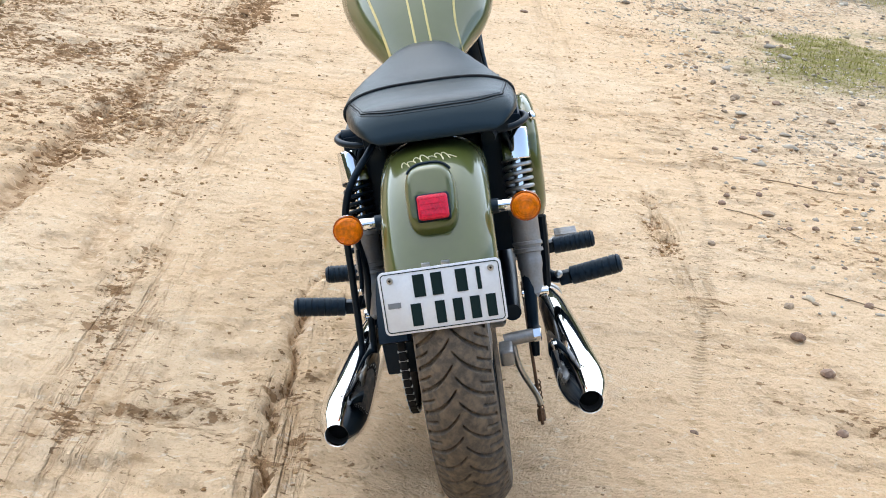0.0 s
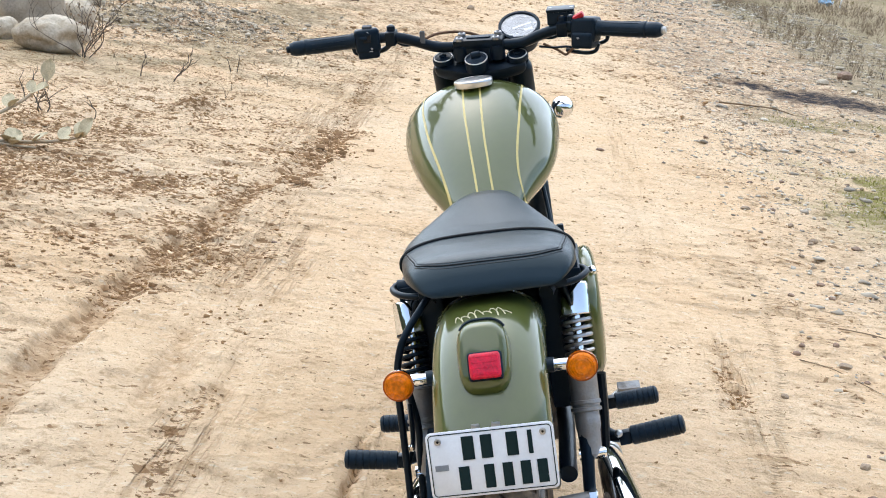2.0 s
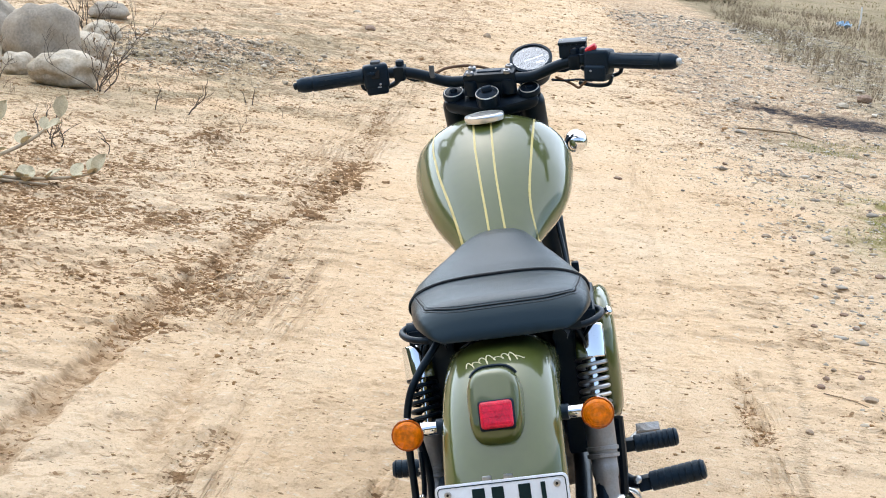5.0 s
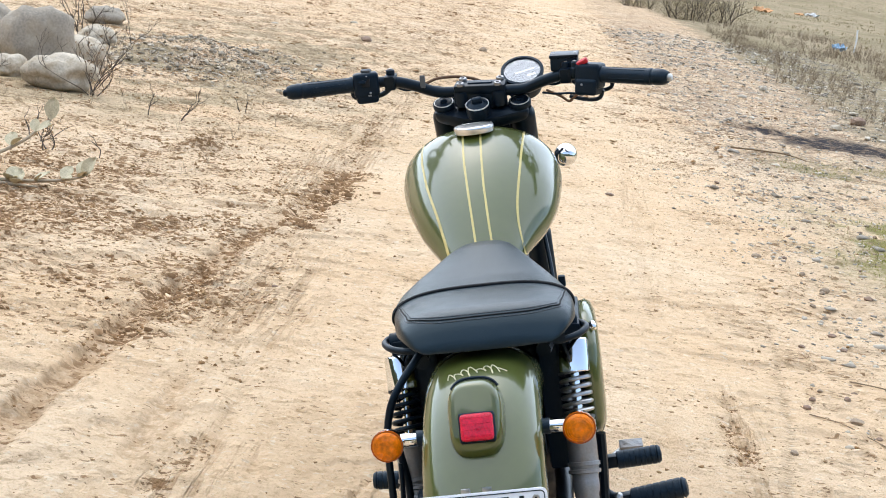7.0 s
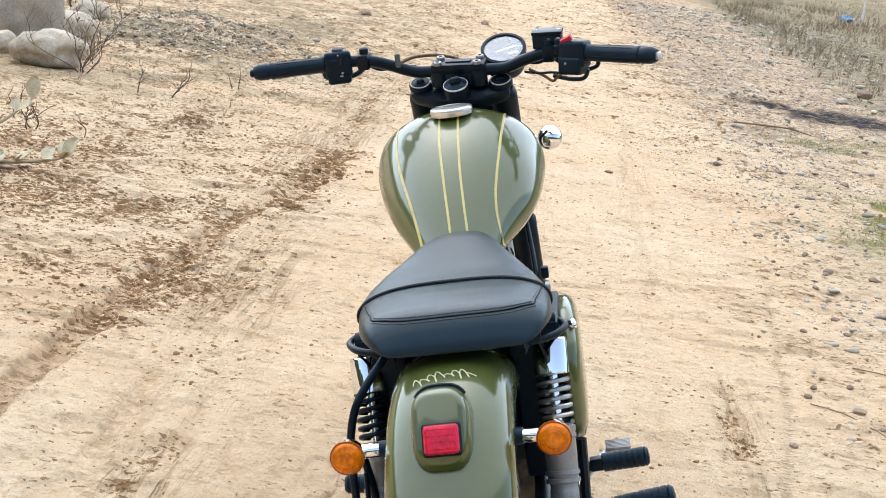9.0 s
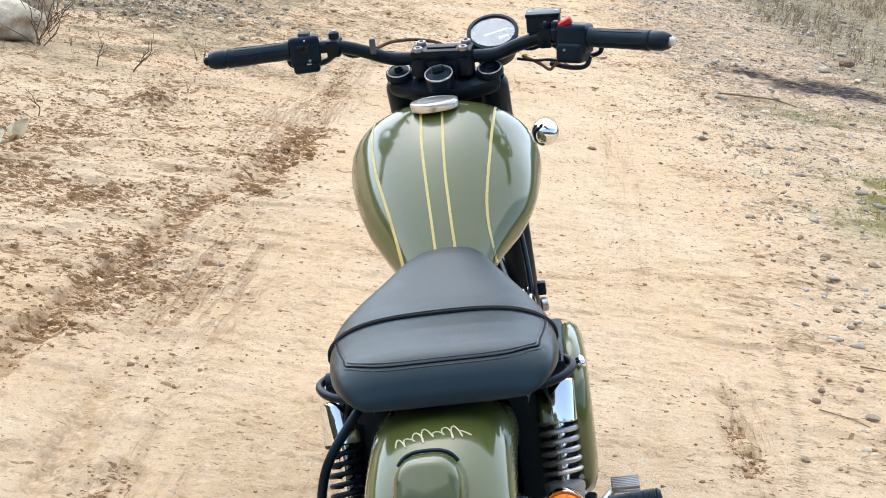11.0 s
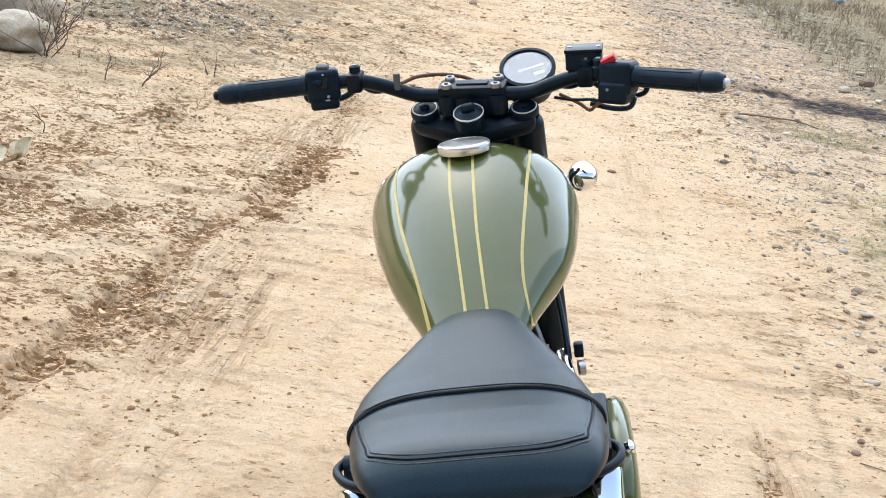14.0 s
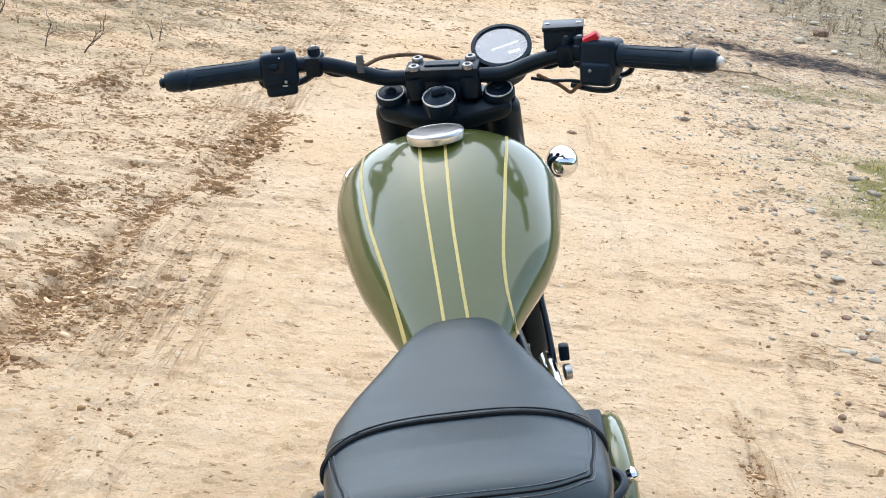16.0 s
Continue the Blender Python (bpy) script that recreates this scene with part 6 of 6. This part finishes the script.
rs = np.random.RandomState(3)
xy = place(7000, rs, -3.2, 2.2, -0.3, 9.0, lambda x, y: 0.004 + 0.99 * soils(x, y)[0] ** 1.7, 1.25)
lumps("earth_clods", xy, np.exp(rs.normal(math.log(0.0042), 0.55, len(xy))).clip(0.0012, 0.009) * (0.55 + 0.45 * sstep(0.6, 2.2, xy[:, 1])), 0.6, M["clods"], rs, "scattered brown clods and crumbs of dry earth", "earth clods")
xy = place(160, rs, -1.35, -0.8, 3.5, 5.4, lambda x, y: rut_mask(x, y)[4], 1.0)
plates("rut_clods", xy, np.exp(rs.normal(math.log(0.012), 0.4, len(xy))).clip(0.006, 0.024), rs, "large moist brown clods heaped in a rut, sides coloured as shade", "earth clods", 0.7, 1.2)
xy = place(260, rs, -3.2, 1.2, 1.6, 7.0, lambda x, y: soils(x, y)[0] ** 1.5, 1.2)
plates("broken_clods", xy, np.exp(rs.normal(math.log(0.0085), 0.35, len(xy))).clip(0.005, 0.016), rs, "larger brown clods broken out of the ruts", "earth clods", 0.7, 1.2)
xy = place(400, rs, -2.6, 2.2, 1.0, 7.0, lambda x, y: fbm(x * 2.2 + 50, y * 2.2, 3) ** 4 * 3, 1.2)
lumps("sand_crumbs", xy, np.exp(rs.normal(math.log(0.0038), 0.5, len(xy))).clip(0.0015, 0.014), 0.4, M["clods"], rs, "small crumbs of dry sandy earth", "earth crumbs")
xy = place(2000, rs, -7, 6, 7.5, 30, lambda x, y: 0.25 * np.clip(fbm(x * 0.8, y * 0.5, 3) * 2 - 0.6, 0, 1) * (1 - soils(x, y)[2]) * (1 - 0.9 * soils(x, y)[1]) * (1 - soils(x, y)[3]), 1.4)
lumps("far_clods", xy, np.exp(rs.normal(math.log(0.010), 0.5, len(xy))).clip(0.004, 0.03), 0.3, M["clods"], rs, "brown clods on the distant track", "earth clods")
xy = place(20000, rs, 0.6, 6, 2.2, 30, lambda x, y: soils(x, y)[1] ** 1.3, 1.9)
lumps("gravel", xy, np.exp(rs.normal(math.log(0.0064), 0.6, len(xy))).clip(0.003, 0.04) * (1 + np.maximum(xy[:, 1] - 6, 0) * 0.045), 0.45, M["gravel"], rs, "loose grey gravel along the edge of the track", "gravel")
xy = place(6500, rs, -5.5, -1.6, 7.6, 12.5, lambda x, y: soils(x, y)[1] ** 1.1)
lumps("gravel_heap", xy, np.exp(rs.normal(math.log(0.0052), 0.7, len(xy))).clip(0.002, 0.03), 0.7, M["heap"], rs, "low heap of grey gravel beside the boulders", "gravel")
xy = place(2600, rs, 0.6, 2.6, 1.2, 7.5, lambda x, y: 0.6 * sstep(0.8, 1.6, x + 0.05 * (y - 3)) * sstep(0.38, 0.62, fbm(x * 2.4, y * 2.4, 3)), 1.2)
lumps("pebbles", xy, np.exp(rs.normal(math.log(0.0055), 0.5, len(xy))).clip(0.002, 0.016), 0.5, M["gravel"], rs, "scattered grey and white pebbles on sand", "pebbles")


def blades(name, xy, tall, wide, lean, material, rs, label, category, forks=1, sides=3):
    """Thin tapering stems standing on the ground, each a slender spike, some forked."""
    n = len(xy)
    z = height(xy[:, 0], xy[:, 1])
    co, fs = [], []
    k = 0
    for i in range(n):
        base = Vector((xy[i, 0], xy[i, 1], z[i] - 0.005))
        for j in range(forks):
            h = tall[i] * rs.uniform(0.5, 1.0)
            ang = rs.uniform(0, 2 * math.pi)
            d = Vector((math.cos(ang), math.sin(ang), 0)) * lean * h * rs.uniform(0.2, 1)
            start = base + Vector((rs.normal(0, 0.03), rs.normal(0, 0.03), 0)) * (tall[i] * 2 if forks > 1 else 0)
            mid = start + d * 0.35 + Vector((0, 0, h * 0.55))
            tip = start + d + Vector((0, 0, h))
            w = wide[i]
            ring0 = [start + Vector((w * math.cos(q), w * math.sin(q), 0)) for q in (ang, ang + 2.1, ang + 4.2)]
            ring1 = [mid + Vector((w * 0.7 * math.cos(q), w * 0.7 * math.sin(q), 0)) for q in (ang, ang + 2.1, ang + 4.2)]
            co += [tuple(p) for p in ring0 + ring1 + [tip]]
            for a, b in ((0, 1), (1, 2), (2, 0)):
                fs.append((k + a, k + b, k + 3 + b, k + 3 + a))
                fs.append((k + 3 + a, k + 3 + b, k + 6))
            k += 7
    ob = raw(name, co, fs, material)
    return tagged(ob, label, category, kind="stuff")


xy = place(9000, rs, 1.0, 4.0, 4.0, 9.6, lambda x, y: soils(x, y)[2] ** 2)
blades("short_grass", xy, rs.uniform(0.012, 0.04, len(xy)), rs.uniform(0.0012, 0.0026, len(xy)), 0.9, M["grass"], rs, "short patchy green and straw coloured grass", "grass")
xy = place(2300, rs, 2.6, 10.5, 9, 44, lambda x, y: sstep(2.6, 3.3, x - 0.035 * y + 0.9 * (fbm(x, y, 3) - 0.5)) * (0.05 + 0.95 * sstep(0.46, 0.60, fbm(x * 1.1 + 7, y * 0.5, 3))) * (1 - sstep(5.5, 9, x - 0.05 * y)), 1.1)
blades("dry_weeds", xy, rs.uniform(0.06, 0.20, len(xy)) * rs.uniform(0.8, 2.4, len(xy)), rs.uniform(0.0010, 0.0026, len(xy)), 0.8, M["weeds"], rs, "tall thin dry brown weeds on the verge", "weeds", 7)
xy = place(5500, rs, 4.0, 46, 20, 110, lambda x, y: sstep(4, 8, x - 0.02 * y) * (0.05 + 0.95 * sstep(0.44, 0.62, fbm(x * 0.45, y * 0.22, 3))), 1.0)
blades("field_grass", xy, rs.uniform(0.05, 0.17, len(xy)), rs.uniform(0.005, 0.011, len(xy)), 0.7, M["straw"], rs, "straw coloured grass in the distant field", "grass", 4)
xy = place(260, rs, -5.5, -1.5, 4.0, 12, lambda x, y: 0.12 + soils(x, y)[2], 1.0)
blades("dry_tufts", xy, rs.uniform(0.03, 0.12, len(xy)), rs.uniform(0.0008, 0.0016, len(xy)), 0.9, M["weeds"], rs, "sparse dry grass tufts on bare soil", "grass", 3)


def twigs(bm, base, way, length, r, depth, rr):
    """A branching dry twig."""
    pts, p, d = [base], base, way.normalized()
    for k in range(4):
        d = (d + Vector((rr.uniform(-0.55, 0.55), rr.uniform(-0.55, 0.55), rr.uniform(-0.1, 0.3)))).normalized()
        p = p + d * length / 4
        pts.append(p)
    tube(pts, [r, r * 0.85, r * 0.65, r * 0.4], 5, bm, steps=2)
    if depth:
        for k in range(rr.randint(2, 4)):
            q = pts[rr.randint(1, 4)]
            twigs(bm, q, d + Vector((rr.uniform(-1, 1), rr.uniform(-1, 1), rr.uniform(0, 0.7))), length * rr.uniform(0.4, 0.7), r * 0.6, depth - 1, rr)


def leaf_mesh(size, bm=None, m=None):
    """A thick oval leaf with a folded midrib, growing along local y."""
    bm = bm or bmesh.new()
    m = m or Matrix()
    rows = []
    for t in np.linspace(0, 1, 7):
        w = size * 0.33 * math.sin(math.pi * min(1, t * 0.97 + 0.03)) ** 0.7 + 0.001
        rows.append([bm.verts.new(m @ Vector((w * u, size * t, size * (0.10 * abs(u) + 0.12 * math.sin(t * 2.6)) + dz))) for dz in (0, -0.0015) for u in (-1, -0.5, 0, 0.5, 1)])
    for a, b in zip(rows, rows[1:]):
        for k in (0, 1, 2, 3):
            bm.faces.new((a[k], a[k + 1], b[k + 1], b[k]))
            bm.faces.new((a[k + 6], a[k + 5], b[k + 5], b[k + 6]))
        bm.faces.new((a[0], b[0], b[5], a[5]))
        bm.faces.new((a[4], a[9], b[9], b[4]))
    return bm


def shrub(x, y, tall, n, spread, seed, leaves=0, r=0.004):
    rr = random.Random(seed)
    z = float(height(np.array(x), np.array(y)))
    ob = new("dry_shrub")
    ob.matrix_world = pose(x, y, z - 0.01)
    for k in range(n):
        bm = bmesh.new()
        a = 2 * math.pi * k / n + rr.uniform(-0.5, 0.5)
        twigs(bm, Vector((0.02 * math.cos(a), 0.02 * math.sin(a), 0)), Vector((spread * math.cos(a), spread * math.sin(a), 1)), tall * rr.uniform(0.7, 1.05), r, 2 if tall > 0.2 or n == 1 else 1, rr)
        part("stem", bm, M["twig"], ob)
    for k in range(leaves):
        a = rr.uniform(0, 6.28)
        h = rr.uniform(0.3, 0.95) * tall
        part("leaf", leaf_mesh(rr.uniform(0.012, 0.024), None, aim((0.5 * spread * h * math.cos(a), 0.5 * spread * h * math.sin(a), h), (rr.uniform(-1, 1), rr.uniform(-1, 1), 0.6), (math.cos(a), math.sin(a), 0.1))), M["root"], ob)
    return tagged(ob, "leafless dry brown shrub rooted in bare soil", "shrub", "dry shrubs")


shrub(-3.07, 6.70, 0.40, 6, 0.75, 1, 40)
shrub(-3.25, 7.3, 0.40, 5, 0.6, 2, 24)
shrub(-2.57, 4.56, 0.20, 3, 0.7, 3, 3)
shrub(-2.72, 4.81, 0.16, 2, 0.4, 4)
shrub(-2.35, 6.19, 0.19, 1, 0.15, 5, 0, 0.005)
shrub(-2.54, 6.12, 0.13, 1, 0.1, 6)
shrub(-2.34, 4.63, 0.18, 1, 0.2, 7, 0, 0.003)
shrub(-2.1, 6.9, 0.10, 2, 0.7, 8)
shrub(-3.75, 6.6, 0.22, 4, 0.5, 9, 8)
shrub(3.45, 10.2, 0.35, 5, 0.5, 10, 0, 0.005)
shrub(3.7, 11.2, 0.4, 5, 0.5, 11, 0, 0.005)
shrub(-4.4, 10.2, 0.5, 5, 0.6, 12, 10, 0.006)

# leafy plant with a pale stem at the edge of the verge
plant = new("leafy_plant")
plant.matrix_world = pose(-2.75, 3.62, 0)
tagged(plant, "sprawling plant with pale stems and large grey-green leaves", "plant")
stems = (
    [(0, 0, 0), (0.15, 0.10, 0.06), (0.30, 0.25, 0.15), (0.40, 0.36, 0.26)],
    [(0, 0, 0), (0.16, -0.02, 0.02), (0.38, 0.02, 0.025), (0.56, 0.06, 0.045), (0.66, 0.10, 0.07)],
    [(0, 0, 0), (0.05, 0.12, 0.12), (0.14, 0.28, 0.22)],
    [(0, 0, 0), (0.12, -0.06, 0.015), (0.30, -0.05, 0.02), (0.5, -0.02, 0.02)],
)
rr = random.Random(5)
for pts in stems:
    part("stem", tube(pts, [0.012, 0.010, 0.008, 0.005], 8), M["stem"], plant)
    line = smooth_line(pts, 6)
    for k in range(7, len(line), 4 if len(pts) > 3 else 3):
        for s in (-1, 1):
            d = (line[min(k + 1, len(line) - 1)] - line[k - 1]).normalized()
            across = Vector((-d.y, d.x, 0)).normalized() * s
            ydir = (across + d * 0.5 + Vector((0, 0, rr.uniform(0.1, 0.7)))).normalized()
            zdir = (Vector((0, 0, 1)) + Vector((rr.uniform(-0.6, 0.6), rr.uniform(-0.9, 0.1), 0)))
            zdir = (zdir - ydir * zdir.dot(ydir)).normalized()
            m = Matrix((ydir.cross(zdir), ydir, zdir)).transposed().to_4x4()
            m.translation = line[k]
            part("leaf", leaf_mesh(rr.uniform(0.065, 0.11), None, m), M["leaf"], plant, "thick grey-green oval leaf")
for q in (((0.40, 0.36, 0.26), (0.05, 0.3, 1)), ((0.66, 0.10, 0.07), (0.6, 0.2, 1)), ((0.14, 0.28, 0.22), (-0.2, 0.2, 1)), ((0.14, 0.28, 0.22), (0.4, 0.1, 1))):
    m = aim(q[0], (0.1, -1, 0.25), (1, 0, 0))
    part("leaf", leaf_mesh(0.105, None, Matrix.Translation(q[0]) @ Vector((0, 1, 0)).rotation_difference(Vector(q[1])).to_matrix().to_4x4()), M["leaf"], plant, "thick grey-green oval leaf")


# thin sticks on the sand
def stick(pts, r, label):
    co = [Vector((x, y, float(height(np.array(x), np.array(y))) + r + dz)) for x, y, dz in pts]
    bm = tube(co, [r, r * 0.9, r * 0.8, r * 0.5], 6)
    return tagged(part("stick", bm, M["root"], None), label, "stick", "fallen sticks")


stick([(1.50, 8.92, 0.01), (1.72, 8.98, 0.015), (1.98, 9.12, 0.01), (2.15, 9.05, 0)], 0.008, "long dry stick lying on the gravel")
stick([(1.10, 2.62, 0), (1.2, 2.58, 0.004), (1.3, 2.52, 0), (1.40, 2.50, 0)], 0.0028, "thin dry root lying on the sand")
stick([(0.86, 2.12, 0), (0.95, 2.06, 0.003), (1.02, 1.98, 0), (1.08, 1.92, 0)], 0.002, "thin dry root lying on the sand")
stick([(1.02, 1.42, 0), (1.10, 1.36, 0.003), (1.18, 1.30, 0), (1.24, 1.22, 0)], 0.002, "thin dry root lying on the sand")


# bushes at the far end of the verge
def bush(x, y, wide, tall, seed):
    r2 = random.Random(seed)
    z = float(height(np.array(x), np.array(y)))
    ob = new("bush")
    ob.matrix_world = pose(x, y, z - 0.03)
    bm = bmesh.new()
    for k in range(16):
        a = r2.uniform(0, 6.28)
        twigs(bm, Vector((0.35 * wide * math.cos(a), 0.3 * wide * math.sin(a), 0)), Vector((0.3 * math.cos(a), 0.3 * math.sin(a), 1)), tall * r2.uniform(0.7, 1.15), 0.014, 2, r2)
    part("stem_cluster", bm, M["twig"], ob)
    co, fs = [], []
    for k in range(3600):
        u = Vector((r2.gauss(0, 0.42), r2.gauss(0, 0.42), r2.uniform(0.05, 1.0)))
        u = Vector((u.x * wide * (0.6 + 0.5 * math.sin(u.z * 3)), u.y * wide * 0.8, u.z * tall * (0.8 + 0.3 * noise.noise(Vector((u.x * 3, u.y * 3, seed))))))
        s = r2.uniform(0.014, 0.036)
        d = Vector((r2.uniform(-1, 1), r2.uniform(-1, 1), r2.uniform(-1, 1.6))).normalized()
        e = d.orthogonal().normalized()
        n0 = len(co)
        co += [tuple(u - d * s), tuple(u + e * s * 0.4), tuple(u + d * s), tuple(u - e * s * 0.4)]
        fs.append((n0, n0 + 1, n0 + 2, n0 + 3))
    raw("foliage", co, fs, M["bush"], ob)
    return tagged(ob, "low dusty grey-green bush on the field edge", "bush", "bushes along the verge")


for i, (x, y, w, h) in enumerate(((4.5, 44, 1.6, 2.3), (5.8, 46, 2.0, 2.6), (3.4, 52, 1.8, 2.0), (-6.5, 40, 1.6, 1.4), (-11, 36, 2.0, 1.7))):
    bush(x, y, w * 0.8, h * 0.38, 40 + i)


# litter in the field
def litter(x, y, size, material, label, seed):
    bm = bmesh.new()
    bmesh.ops.create_grid(bm, x_segments=14, y_segments=14, size=0.5)
    for v in bm.verts:
        n = noise.noise(Vector((v.co.x * 5, v.co.y * 5, seed)))
        edge = 1 - 0.4 * max(abs(v.co.x), abs(v.co.y)) * 2
        v.co = Vector((v.co.x * size[0] * (1 + 0.3 * n), v.co.y * size[1] * (1 + 0.2 * n), size[2] * max(0.02, edge * (0.6 + 0.9 * n))))
    ret = bmesh.ops.extrude_face_region(bm, geom=bm.faces[:])
    for v in ret["geom"]:
        if isinstance(v, bmesh.types.BMVert):
            v.co.z -= 0.01
    ob = part("litter", bm, material, None, sharp=80)
    ob.matrix_world = pose(x, y, float(height(np.array(x), np.array(y))))
    return tagged(ob, label, "litter")


litter(7.9, 35.2, (0.34, 0.3, 0.26), M["blue_litter"], "crumpled blue plastic sheet among dry weeds", 1)
litter(12.4, 78, (1.0, 0.7, 0.40), M["orange_litter"], "crumpled orange cloth lying in the field", 2)
litter(16.6, 85, (0.8, 0.6, 0.3), M["white_litter"], "crumpled white plastic in the field", 3)
litter(15.8, 85, (0.55, 0.4, 0.2), M["orange_litter"], "crumpled orange cloth beside white plastic", 4)
zs = float(height(np.array(8.25), np.array(35.0)))
tagged(part("stake", tube([(8.25, 35, zs - 0.1), (8.27, 35, zs + 0.3), (8.25, 35.02, zs + 0.62)], 0.022, 8), M["white_litter"], None), "thin pale stake among dry weeds", "stake")
